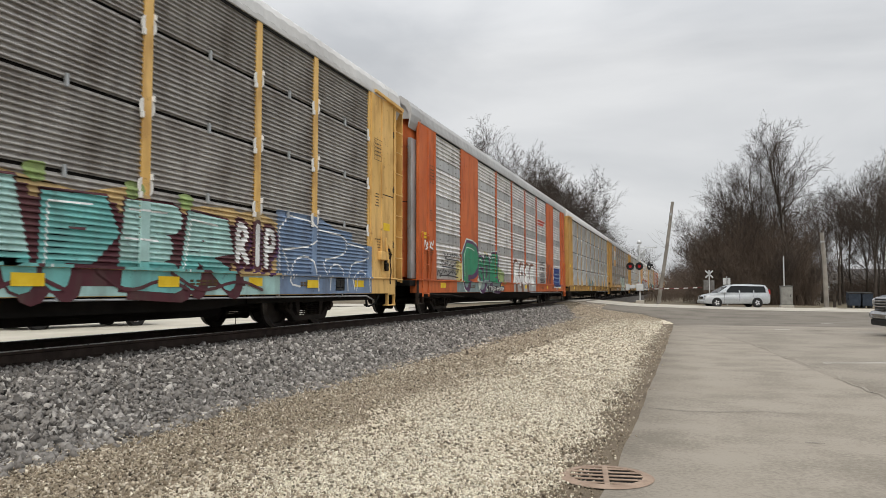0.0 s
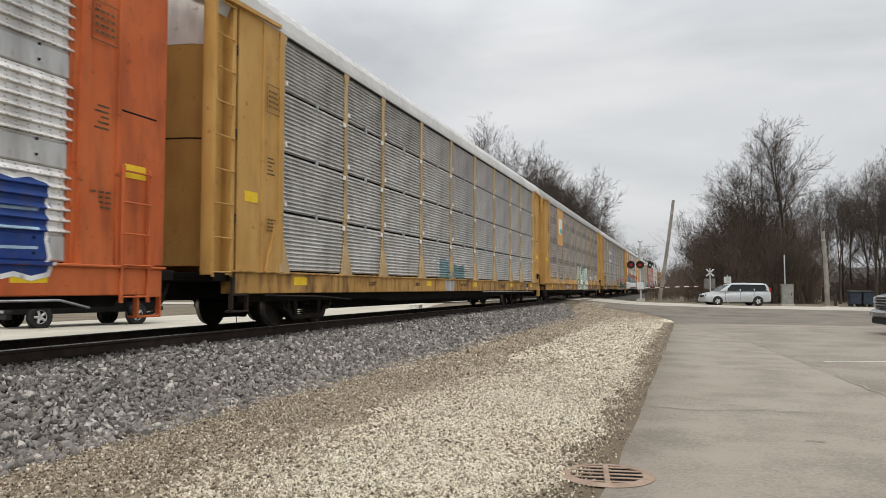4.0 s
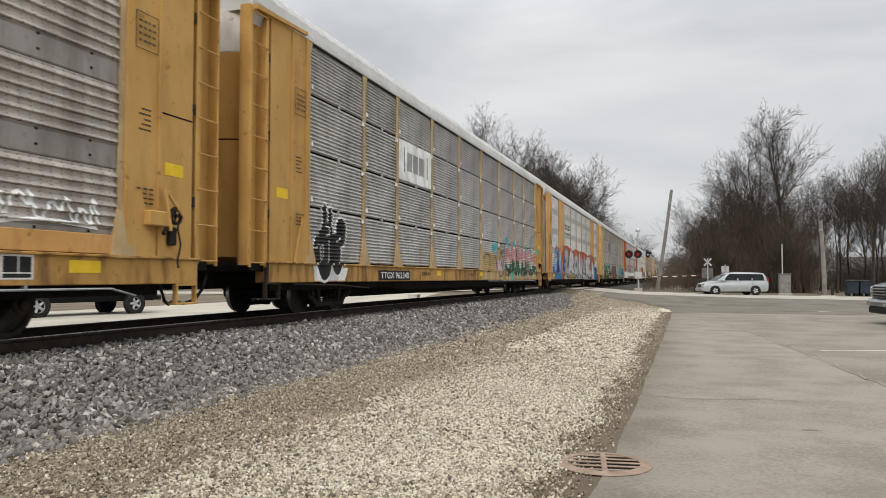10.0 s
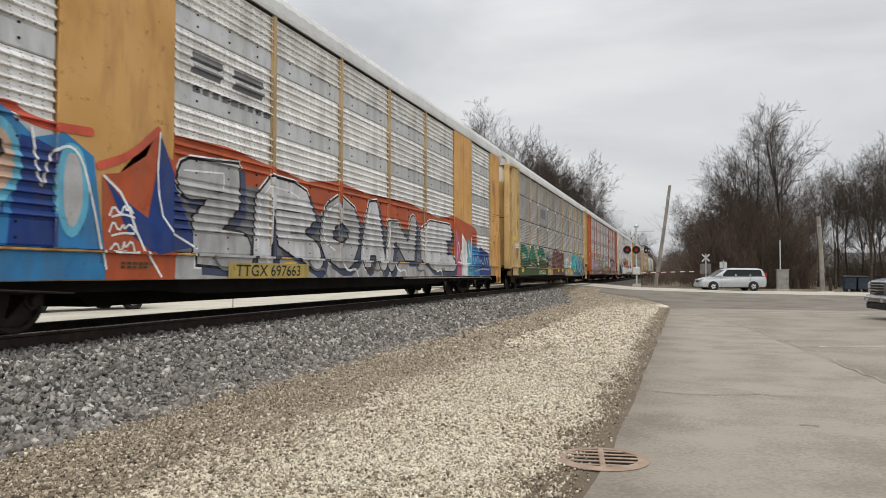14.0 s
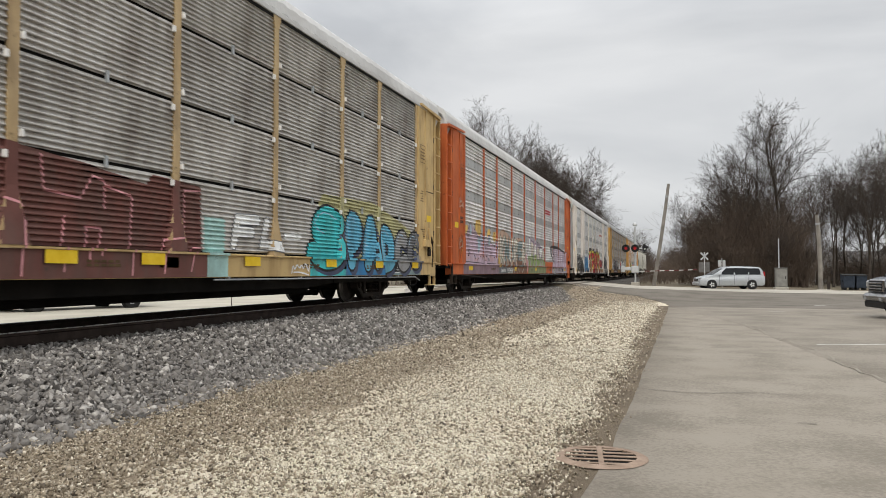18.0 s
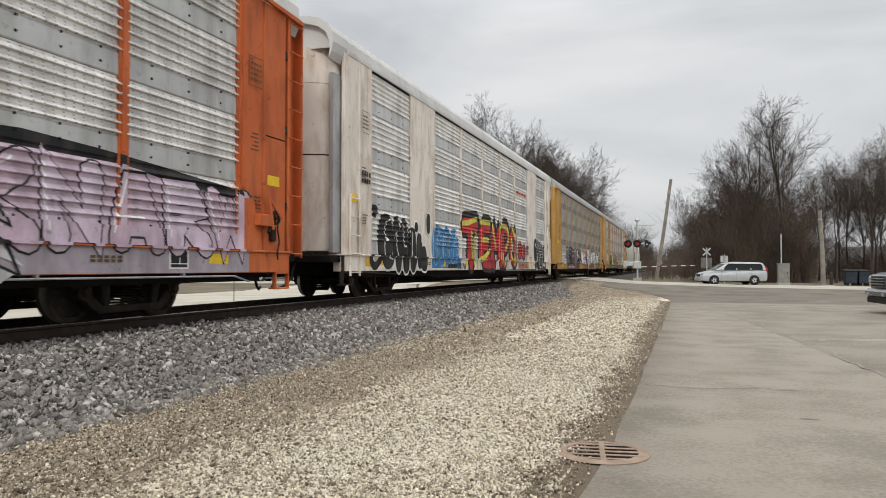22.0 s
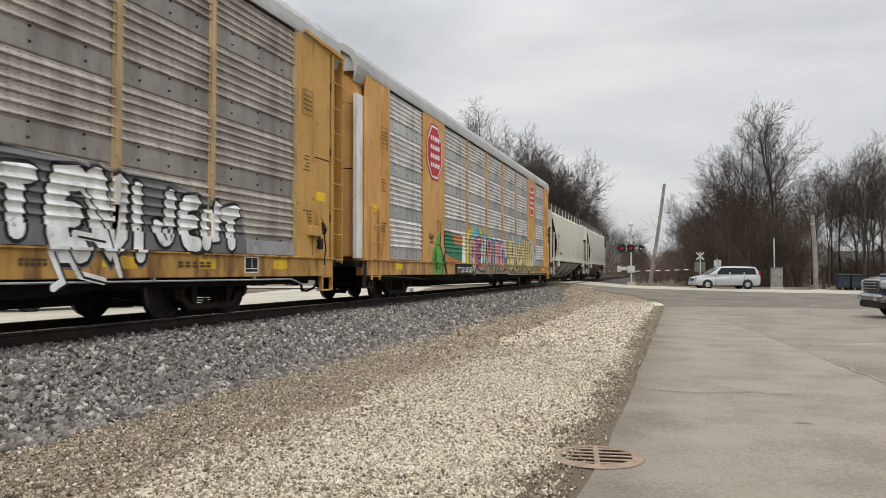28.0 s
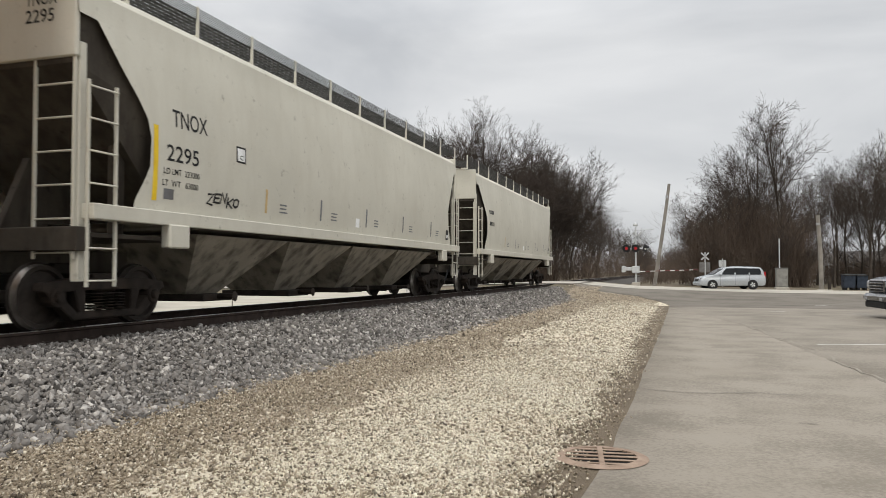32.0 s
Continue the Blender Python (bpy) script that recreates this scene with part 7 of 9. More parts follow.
# ninth car
stick(C[8], "graffiti_shape", blob(2.8, 2.1, 0.18, 0.16, random.Random(1), 14), tone("black"), 0.008)
stick(C[8], "graffiti_line", stroke(soft([(2.45, 1.05), (2.42, 0.85), (2.7, 0.74), (3.0, 0.95)], 2), 0.2), tone("black"), 0.008)
for k, (y, z, a, b) in enumerate(((3.48, 1.40, 0.50, 0.70), (4.22, 1.35, 0.27, 0.74), (4.76, 1.32, 0.30, 0.74), (5.32, 1.22, 0.28, 0.62), (5.85, 1.2, 0.24, 0.50), (6.2, 0.98, 0.30, 0.36), (6.62, 2.0, 0.16, 0.30), (5.6, 1.85, 0.14, 0.14))):
    stick(C[8], "outline", blob(y, z, a + 0.05, b + 0.05, random.Random(k), 22, 0.03, 0.8), tone("white"), 0.004 + 0.0005 * k)
    stick(C[8], "graffiti_letter", blob(y, z, a, b, random.Random(k), 22, 0.03, 0.8), tone("black"), 0.009 + 0.0005 * k, "black bubble letter with white outline")
for k, path in enumerate(([(3.75, 1.95), (3.45, 1.85), (3.4, 1.5), (3.75, 1.45), (3.4, 1.4), (3.45, 1.0), (3.8, 0.95)], [(4.1, 1.5), (4.3, 1.7), (4.2, 1.3), (4.4, 1.0)], [(4.7, 1.9), (4.75, 1.3), (4.95, 1.3)], [(5.3, 1.7), (5.25, 1.05), (5.45, 1.0)])):
    stick(C[8], "graffiti_line", stroke(soft(path, 1), 0.04), tone("white"), 0.016)
tag(C[8], 6.0, 6.4, 1.4, 1.7, "white", 2, 92, 0.03, 0.018)
plate(C[8], 6.9, 9.9, 0.72, 1.0, "azure", 0.002)
patch(C[8], [(7.0, 1.05), (9.85, 1.05), (9.8, 1.5), (9.2, 1.95), (9.0, 1.75), (8.6, 2.05), (8.2, 1.9), (7.6, 2.05), (7.2, 1.85)], "azure", 0.003, "graffiti_ground", "blue spray-painted letters")
piece(C[8], "OBBOC", 6.95, 9.85, 0.78, 2.0, ["azure"], "pale_blue", 0.44, 0.03, 2, 0.25, "white", seed=91)
piece(C[8], "IE", 8.9, 9.5, 1.5, 2.05, "azure", "pale_blue", 0.4, 0.03, 0, seed=95)
piece(C[8], "TEMPO", 10.15, 18.75, 0.64, 2.62, "red", "black", 0.26, 0.15, 1, 0.10, None, ("black", 0.10, 0.10), None, None, [2.1, 1.85, 1.8, 1.5, 1.4], 93, label="red letter with yellow edge and heavy black outline")
at = 10.15
for w, paths in ((2.1, [[(0.05, 0.86), (0.4, 0.9), (0.9, 1.02)], [(0.62, 0.7), (0.66, 0.05)]]), (1.85, [[(0.2, 0.98), (0.95, 1.0)], [(0.3, 0.58), (0.85, 0.6)], [(0.15, 0.12), (0.6, 0.2), (0.95, 0.35)]]),
                 (1.8, [[(0.2, 0.95), (0.5, 0.45)], [(0.92, 0.98), (1.02, 0.1)]]), (1.5, [[(0.2, 1.0), (0.8, 0.98), (1.0, 0.7), (0.6, 0.42)], [(0.25, 0.3), (0.3, 0.05)]]), (1.4, [[(0.4, 1.02), (0.92, 0.75), (0.95, 0.25), (0.6, 0.03)], [(0.35, 0.7), (0.3, 0.3), (0.5, 0.15)]])):
    for k, p in enumerate(paths):
        stick(C[8], "edge_stroke", stroke(soft([(at + u * w, 0.82 + v * 1.62) for u, v in p], 2), 0.19), tone("lemon"), 0.0145 + 0.0005 * k, "yellow edge of a red letter")
    at += w * 8.6 / 8.65
stick(C[8], "graffiti_shape", stroke(soft([(12.0, 0.75), (11.8, 1.4), (12.0, 2.0)], 1), 0.14), tone("lemon"), 0.016)
plate(C[8], 19.0, 21.3, 0.68, 1.0, "peach_dirt", 0.002)
piece(C[8], "OO", 19.15, 20.85, 1.10, 1.85, "red", "maroon", 0.30, 0.10, 2, 0.1, "lemon", ("rose", 0.05, 0.08), seed=96, label="small red and yellow rings")
tag(C[8], 15.9, 17.0, 0.7, 1.0, "slate", 4, 97, 0.03)
tag(C[8], 19.0, 21.2, 0.70, 0.95, "rust", 5, 98, 0.04)
stick(C[8], "graffiti_shape", blob(21.25, 1.55, 0.2, 0.22, random.Random(2), 14), tone("maroon"), 0.006)
tag(C[8], 21.1, 21.4, 1.4, 1.7, "white", 2, 99, 0.025, 0.012)
tag(C[8], 21.7, 22.2, 1.05, 1.35, "coral", 3, 89, 0.03)
plate(C[8], 23.0, 26.1, 0.66, 1.0, "black", 0.002)
for k, (y, z, a, b) in enumerate(((23.14, 1.62, 0.38, 0.58), (23.62, 1.6, 0.24, 0.60), (24.1, 1.55, 0.27, 0.62), (24.62, 1.5, 0.26, 0.60), (25.12, 1.45, 0.26, 0.56), (25.66, 1.4, 0.30, 0.54), (23.45, 1.0, 0.24, 0.36))):
    stick(C[8], "outline", blob(y, z, a + 0.05, b + 0.05, random.Random(k), 22, 0.02, 0.85), tone("white"), 0.004 + 0.0005 * k)
    stick(C[8], "graffiti_letter", blob(y, z, a, b, random.Random(k), 22, 0.02, 0.85), tone("black"), 0.0095 + 0.0005 * k, "black bubble letter with white outline")
for k, y in enumerate((24.0, 24.5, 25.0, 25.5, 25.95)):
    stick(C[8], "graffiti_line", stroke(soft([(y - 0.15, 1.95), (y - 0.02, 1.6), (y - 0.18, 1.35), (y, 1.05), (y - 0.05, 0.70)], 1), 0.045), tone("white"), 0.017 + 0.0003 * k)
for k in range(5):
    stick(C[8], "graffiti_line", stroke([(23.6, 1.28 + 0.16 * k), (25.9, 1.24 + 0.15 * k)], 0.022), tone("silver"), 0.016)
tag(C[8], 23.0, 23.3, 1.8, 2.0, "white", 1, 94, 0.04, 0.018)
bars(C[8], "car_mark", 8.45, 9.45, 0.69, 0.88, 4, 1, black_paint, 0.018, 0.2)
word(C[8], "301766", 9.5, 10.45, 0.69, 0.88, black_paint, 0.024, slant=0.2)
bars(C[8], "car_number", 1.9, 2.42, 2.66, 2.98, 4, 2, black_paint, 0.006)
bars(C[8], "company_mark", 18.85, 21.1, 3.98, 4.22, 4, 1, tone("coral"), 0.006, 0.4, "orange-red bars of a company mark")
word(C[8], "BI", PITCH - 1.55, PITCH - 1.25, 2.72, 2.97, black_paint, 0.006)
word(C[8], "WH", PITCH - 2.2, PITCH - 1.6, 1.62, 1.95, black_paint, 0.006, slant=0.3)
for y in (2.1, 5.2, 7.9, PITCH - 2.0):
    plate(C[8], y, y + 0.34, 0.76, 0.98, "amber", 0.004, "reflector")
# tenth car
for k in range(3):
    tag(C[9], 2.75, 4.6, 0.95 + 0.28 * k, 1.2 + 0.28 * k, "white", 6, 100 + k, 0.05)
plate(C[9], 4.9, 11.0, 0.66, 1.0, "maroon_dirt", 0.003)
piece(C[9], "RECSKA", 4.9, 12.3, 0.95, 2.08, ["slate", "black", "maroon_dirt"], "black", 0.40, 0.05, 0, 0.0, "white", ("mauve", -0.06, 0.07), None, ("pale_silver", 0.03), seed=101, label="dark purple letters with white edges")
bars(C[9], "car_number", 5.6, 8.6, 0.70, 0.88, 9, 1, tone("silver"), 0.012, 0.15)
piece(C[9], "SOC", 12.4, 14.8, 0.9, 1.9, ["white"], "black", 0.4, 0.05, 2, seed=102)
stick(C[9], "graffiti_shape", blob(15.4, 1.5, 0.35, 0.5, random.Random(3), 20), tone("red"), 0.004)
stick(C[9], "graffiti_shape", blob(15.5, 1.1, 0.3, 0.4, random.Random(4), 16), tone("navy"), 0.006)
patch(C[9], [(15.8, 1.04), (24.4, 1.04), (24.3, 1.7), (22.4, 2.05), (20.0, 2.1), (18.0, 2.2), (15.8, 2.3)], "slate", 0.0015, "graffiti_ground", "dark grey spray ground")
for a, b, z1, k in ((15.9, 17.7, 2.3, 0), (20.12, 21.88, 2.13, 1)):
    piece(C[9], "EWI", a, b, 0.80, z1, "white", "black", 0.48, 0.05, 1, 0.1, None, None, None, ("slate", 0.03), [1.2, 1.3, 0.7], 104 + k, label="large white letters with black outline")
    for q, path in enumerate(([(0.05, 1.0), (0.25, 0.62), (0.1, 0.55)], [(0.25, 1.05), (0.5, 0.7), (0.9, 0.62)], [(0.45, 1.2), (0.9, 1.15)], [(0.6, 1.8), (0.95, 1.3), (1.2, 0.7)])):
        stick(C[9], "graffiti_letter", stroke([(a + u, v) for u, v in path], 0.10), tone("white"), 0.012 + 0.0005 * q)
        stick(C[9], "outline", stroke([(a + u + 0.06, v - 0.03) for u, v in path], 0.03), tone("black"), 0.015)
    piece(C[9], "JENT", b + 0.12, b + 2.3, 1.02, z1 - 0.17, "white", "black", 0.42, 0.05, 2, 0.1, None, None, None, None, seed=107 + k)
    stick(C[9], "graffiti_line", stroke(soft([(b + 0.4, 1.2), (b + 0.3, 1.35), (b + 0.5, 1.4), (b + 0.5, 1.2)], 1), 0.03), tone("black"), 0.016)
bars(C[9], "company_mark", 7.4, 9.1, 3.6, 3.95, 3, 1, tone("gold"), 0.006, 0.2, "faded yellow bars of a company mark")
bars(C[9], "car_mark", 16.8, 17.5, 0.70, 0.88, 6, 1, black_paint, 0.006)
word(C[9], "TTX", 18.9, 19.5, 0.70, 0.90, tone("rust_brown"), 0.006, slant=0.1)
tag(C[9], 17.5, 18.6, 0.68, 0.92, "rust", 3, 108, 0.035)
for y in (17.6, 21.2, 23.0, 25.2):
    plate(C[9], y, y + 0.45, 0.78, 0.94, "amber", 0.004, "reflector")
for k in range(2):
    tag(C[9], 1.6, 2.0, 2.3 + 0.6 * k, 2.8 + 0.6 * k, "plum", 2, 96 + k, 0.04)
# eleventh car
for y in (5.5, 21.55):
    cy, cz = y + 0.75, 4.38
    octagon = lambda a, b: [[(cy, cz)] + [(cy + a * math.cos(q), cz + b * math.sin(q)) for q in (k * 0.7854 + 0.3927, (k + 1) * 0.7854 + 0.3927)] for k in range(8)]
    stick(C[10], "badge_rim", octagon(0.82, 0.92), tone("red"), 0.003)
    stick(C[10], "badge_band", octagon(0.77, 0.86), tone("white"), 0.006)
    stick(C[10], "badge", octagon(0.71, 0.79), tone("red"), 0.009, "red eight-sided company badge with white rim")
    for k in range(4):
        z = 3.88 + k * 0.27
        bars(C[10], "badge_bar", cy - 0.42, cy + 0.48, z, z + 0.2, 5, 1, white_mark, 0.012, 0.1)
patch(C[10], [(6.0, 0.68), (7.05, 0.66), (7.1, 1.2), (6.95, 1.45), (6.8, 1.5), (6.75, 1.95), (6.6, 1.9), (6.5, 1.5), (6.2, 1.45), (6.0, 1.15)], "leaf", 0.006, "graffiti_shape", "green spray-painted bag shape")
stick(C[10], "outline", stroke(soft([(6.9, 0.68), (7.1, 1.1), (6.95, 1.45), (6.75, 1.5), (6.85, 1.95)], 2), 0.06), tone("black"), 0.010)
for k, path in enumerate(([(6.15, 1.0), (6.35, 1.3), (6.5, 1.25), (6.2, 0.95), (6.45, 0.85)], [(6.3, 1.4), (6.32, 0.75)], [(6.5, 1.58), (6.8, 1.55)], [(6.55, 2.0), (6.5, 2.3), (6.7, 2.3)], [(6.75, 2.0), (6.85, 2.3)])):
    stick(C[10], "graffiti_line", stroke(soft(path, 1), 0.035), tone("black"), 0.012 + 0.0005 * k)
tag(C[10], 5.75, 6.2, 1.6, 1.95, "black", 3, 111, 0.03)
stick(C[10], "graffiti_line", stroke(soft([(7.35, 2.0), (7.3, 1.6), (7.5, 1.4), (7.1, 1.1), (7.4, 0.7)], 1), 0.16), tone("black"), 0.006)
plate(C[10], 7.4, 9.5, 1.04, 2.0, "orange_wash", 0.002)
patch(C[10], [(7.45, 1.35), (8.2, 1.2), (9.5, 1.1), (9.5, 1.65), (8.7, 1.6), (8.2, 1.95), (7.5, 2.0)], "green", 0.005, "graffiti_ground", "bright green spray-painted block")
stick(C[10], "graffiti_line", stroke(soft([(7.4, 2.05), (8.3, 2.0), (9.3, 1.98)], 1), 0.06), tone("slate"), 0.008)
patch(C[10], [(9.4, 1.04), (9.85, 1.04), (9.8, 2.2), (9.5, 2.2)], "white", 0.006, "graffiti_shape")
patch(C[10], [(9.8, 1.02), (10.3, 1.02), (10.25, 2.05), (9.9, 2.15)], "lemon", 0.007, "graffiti_shape")
plate(C[10], 8.35, 10.9, 0.66, 1.0, "black", 0.004)
plate(C[10], 10.8, 16.2, 0.66, 1.0, "peach_dirt", 0.003)
word(C[10], "TTGX 692821", 8.55, 10.55, 0.71, 0.90, white_mark, 0.018, slant=0.1)
patch(C[10], [(10.2, 1.04), (16.1, 1.04), (15.9, 1.6), (15.0, 1.95), (13.9, 2.05), (12.4, 2.15), (11.4, 2.35), (10.4, 2.1)], "sky", 0.0015, "graffiti_ground", "sky-blue spray halo")
for y, z, q in ((10.4, 2.1, 0.2), (10.7, 2.2, 0.18), (12.1, 2.15, 0.3), (13.5, 2.1, 0.2), (15.0, 1.9, 0.2), (15.4, 1.8, 0.15)):
    stick(C[10], "graffiti_shape", blob(y, z, q, q * 0.8, random.Random(8), 14), tone("lemon"), 0.003)
piece(C[10], "OENWIRD", 10.35, 16.0, 0.74, 2.16, ["peach", "rose", "pale_sand", "pink", "gold", "pink", "pink"], "navy", 0.40, 0.04, 0, 0.15, "white", ("maroon", 0.08, -0.05), ("gold_wash", 0.98), ("sky", 0.05), [1.1, 0.85, 1.0, 1.1, 0.6, 1.2, 0.9], 117, lean=0.08, label="pink and cream letters on yellow and blue")
plate(C[10], 16.2, 23.1, 0.66, 1.0, "gold_dirt", 0.003)
patch(C[10], [(16.2, 1.04), (23.3, 1.04), (23.25, 1.8), (22.6, 2.3), (21.0, 2.25), (19.5, 2.2), (18.0, 2.35), (17.2, 2.4), (16.8, 1.7)], "pale_blue", 0.0015, "graffiti_ground", "pale blue spray halo")
piece(C[10], "SMOMBO", 16.55, 22.75, 0.74, 2.38, ["gold", "pale_gold"], "black", 0.42, 0.05, 0, 0.10, None, ("plum", 0.07, -0.06), ("gold_dirt", 1.05), ("pale_blue", 0.04), [1.2, 1.3, 0.8, 1.1, 0.9, 1.2], 119, lean=0.05, label="gold letters on pale blue")
tag(C[10], 16.0, 16.4, 0.7, 0.92, "navy", 3, 118, 0.03)
tag(C[10], 22.8, 23.2, 1.7, 2.0, "navy", 2, 115, 0.03)
tag(C[10], 16.3, 16.6, 1.1, 1.4, "navy", 2, 114, 0.03)
bars(C[10], "small_sign", PITCH - 1.85, PITCH - 1.35, 2.75, 2.95, 3, 1, black_paint, 0.008)
word(C[10], "BI", PITCH - 1.62, PITCH - 1.35, 3.1, 3.35, white_mark, 0.008)
# dark notice plates and lettering on the end doors
for car in (C[2], C[4]):
    part("notice_plate", Shape().block(1.255, 1.275, 0.66, 0.80, 3.60, 3.82, 0.003), black_paint, car, "small black notice plate on the end door")
# hopper lettering
H = C[11]
word(H, "TNOX", 2.97, 3.80, 2.84, 3.10, black_paint, 0.004)
word(H, "2295", 2.84, 3.58, 2.33, 2.57, black_paint, 0.004)
word(H, "LD LMT  223000", 2.78, 3.60, 2.14, 2.23, black_paint, 0.004)
word(H, "LT  WT   63000", 2.76, 3.58, 1.97, 2.06, black_paint, 0.004)
plate(H, 2.80, 3.02, 1.78, 1.93, "slate", 0.004)
for text, x0, x1, z0 in (("TNOX", 0.62, 1.12, 4.10), ("2295", 0.62, 1.08, 3.88)):
    end_word = Shape()
    for t in LETTERS[text]:
        end_word.add([(x0 + (x1 - x0) * u, 1.275, z0 + 0.17 * v) for u, v in t], [(0, 1, 2)])
    part("end_lettering", end_word, black_paint, H)
plate(H, 2.56, 2.66, 1.74, 2.80, sign_yellow, 0.004, "reflector", "yellow reflective strip")
plate(H, 4.58, 4.86, 2.55, 2.82, "black", 0.003, "notice_frame")
plate(H, 4.61, 4.83, 2.58, 2.79, "white", 0.006, "notice")
word(H, "C", 4.68, 4.77, 2.60, 2.68, black_paint, 0.009)
piece(H, "ZENKO", 3.80, 4.68, 1.76, 2.02, "black", "black", 0.16, 0.002, 0, seed=120, lean=0.2, label="black hand-sprayed letters")
for wagon in (C[11], C[12]):
    for k, y in enumerate((5.5, 7.6, 9.9, 12.3, 14.6)):
        plate(wagon, y, y + 0.07, 1.78, 2.2, ("sand", "slate")[k > 0], 0.004, "weld_streak")
        bars(wagon, "data_stencil", y + 0.5, y + 0.85, 1.8, 2.0, 1, 3, tone("slate"), 0.004)
    plate(wagon, 16.1, 16.35, 1.75, 2.05, "black", 0.004)
    plate(wagon, 16.15, 16.3, 1.8, 1.9, "white", 0.007)
    plate(wagon, 9.35, 9.55, 1.75, 1.95, "white", 0.004)
for k, z in enumerate((2.95, 2.5)):
    bars(C[12], "car_number", 2.9, 3.7, z, z + 0.22, 4, 1, black_paint, 0.004)


# ---------------------------------------------------------------- the yard
drain = thing("drain_grate", "rusty round cast-iron drain grate set in the asphalt edge", "drain", (-0.615, 6.08, 0.018))
# disc just below the bars, blackened in place of a deep shaft's shade
part("shaft", Shape().lathe([(0.0, 0.001), (0.30, 0.001)], "z", 32), pit_dark, drain, "flat black disc that stands in for the unlit drain shaft")
part("frame", Shape().lathe([(0.285, 0.0), (0.285, 0.012), (0.30, 0.014), (0.36, 0.006), (0.375, 0.0)], "z", 48), iron, drain, smooth=True)
for k in range(-2, 3):
    off = k * 0.112
    reach = math.sqrt(0.288 ** 2 - off ** 2)
    part("grate_bar", Shape().block(-reach, reach, off - 0.017, off + 0.017, 0.003, 0.013 - 0.001 * abs(k), 0.003), iron, drain, at=pose(0, 0, 0, 0, 0, 8))
part("centre_rib", Shape().block(-0.022, 0.022, -0.288, 0.288, 0.003, 0.015, 0.004), iron, drain, at=pose(0, 0, 0, 0, 0, 8))
# painted stall lines and cracks
stall = surface("worn_line_paint", (0.36, 0.35, 0.32), (0.50, 0.49, 0.45), 2.5, 0.85, 0, 0, 40, (0.20, 0.19, 0.17), 0.8)
crack_tar = surface("crack_filler", (0.13, 0.12, 0.104), (0.16, 0.148, 0.128), 2, 0.95)
pale_crack = surface("pale_crack_dust", (0.225, 0.202, 0.167), (0.262, 0.237, 0.198), 2, 0.95)


def painted_line(name, path, width, material, label, lift=0.023):
    s = Shape()
    for (x0, y0), (x1, y1) in zip(path, path[1:]):
        dx, dy = x1 - x0, y1 - y0
        k = math.hypot(dx, dy)
        nx, ny = -dy / k * width / 2, dx / k * width / 2
        z0, z1 = ground_height(x0, y0) + lift, ground_height(x1, y1) + lift
        s.add([(x0 + nx, y0 + ny, z0), (x0 - nx, y0 - ny, z0), (x1 - nx, y1 - ny, z1), (x1 + nx, y1 + ny, z1)], [(0, 1, 2, 3)])
    return tagged(part(name, s, material), label, kind="structure")


def cracked(x0, y0, x1, y1, seed, n=9):
    r = random.Random(seed)
    return [(x0 + (x1 - x0) * i / n + r.uniform(-0.09, 0.09), y0 + (y1 - y0) * i / n + r.uniform(-0.12, 0.12)) for i in range(n + 1)]


painted_line("stall_line", [(2.66, 16.7), (3.99, 17.16), (6.4, 17.9)], 0.13, stall, "worn pale stall line on the asphalt")
painted_line("stall_line", [(5.65, 35.9), (6.15, 36.2)], 0.16, stall, "short worn line on the apron")
painted_line("stall_line", [(5.75, 29.2), (6.3, 29.35)], 0.14, stall, "short worn line on the apron")
painted_line("stall_line", [(3.2, 30.2), (3.75, 30.3)], 0.12, stall, "short worn line on the apron")
for a, b, seed in (((1.69, 23.3), (2.11, 18.0), 1), ((2.11, 18.0), (2.47, 15.0), 2), ((2.47, 15.0), (2.66, 11.2), 7), ((2.66, 11.2), (2.95, 8.0), 9)):
    painted_line("crack", cracked(*a, *b, seed, 10), 0.05, pale_crack, "dusty crack along the joint of two asphalt surfaces")
painted_line("crack", cracked(1.47, 28.2, 4.2, 29.8, 3, 10), 0.10, pale_crack, "dusty joint between two asphalt surfaces")
painted_line("crack", cracked(4.2, 29.8, 9.0, 31.0, 5, 10), 0.08, pale_crack, "dusty joint between two asphalt surfaces")
painted_line("crack", cracked(-0.40, 9.6, 1.4, 9.9, 8, 8), 0.018, crack_tar, "hairline crack in the asphalt")
painted_line("crack", [(1.09, 8.0), (1.17, 8.02), (1.27, 8.0)], 0.02, crack_tar, "small dark scar in the asphalt")


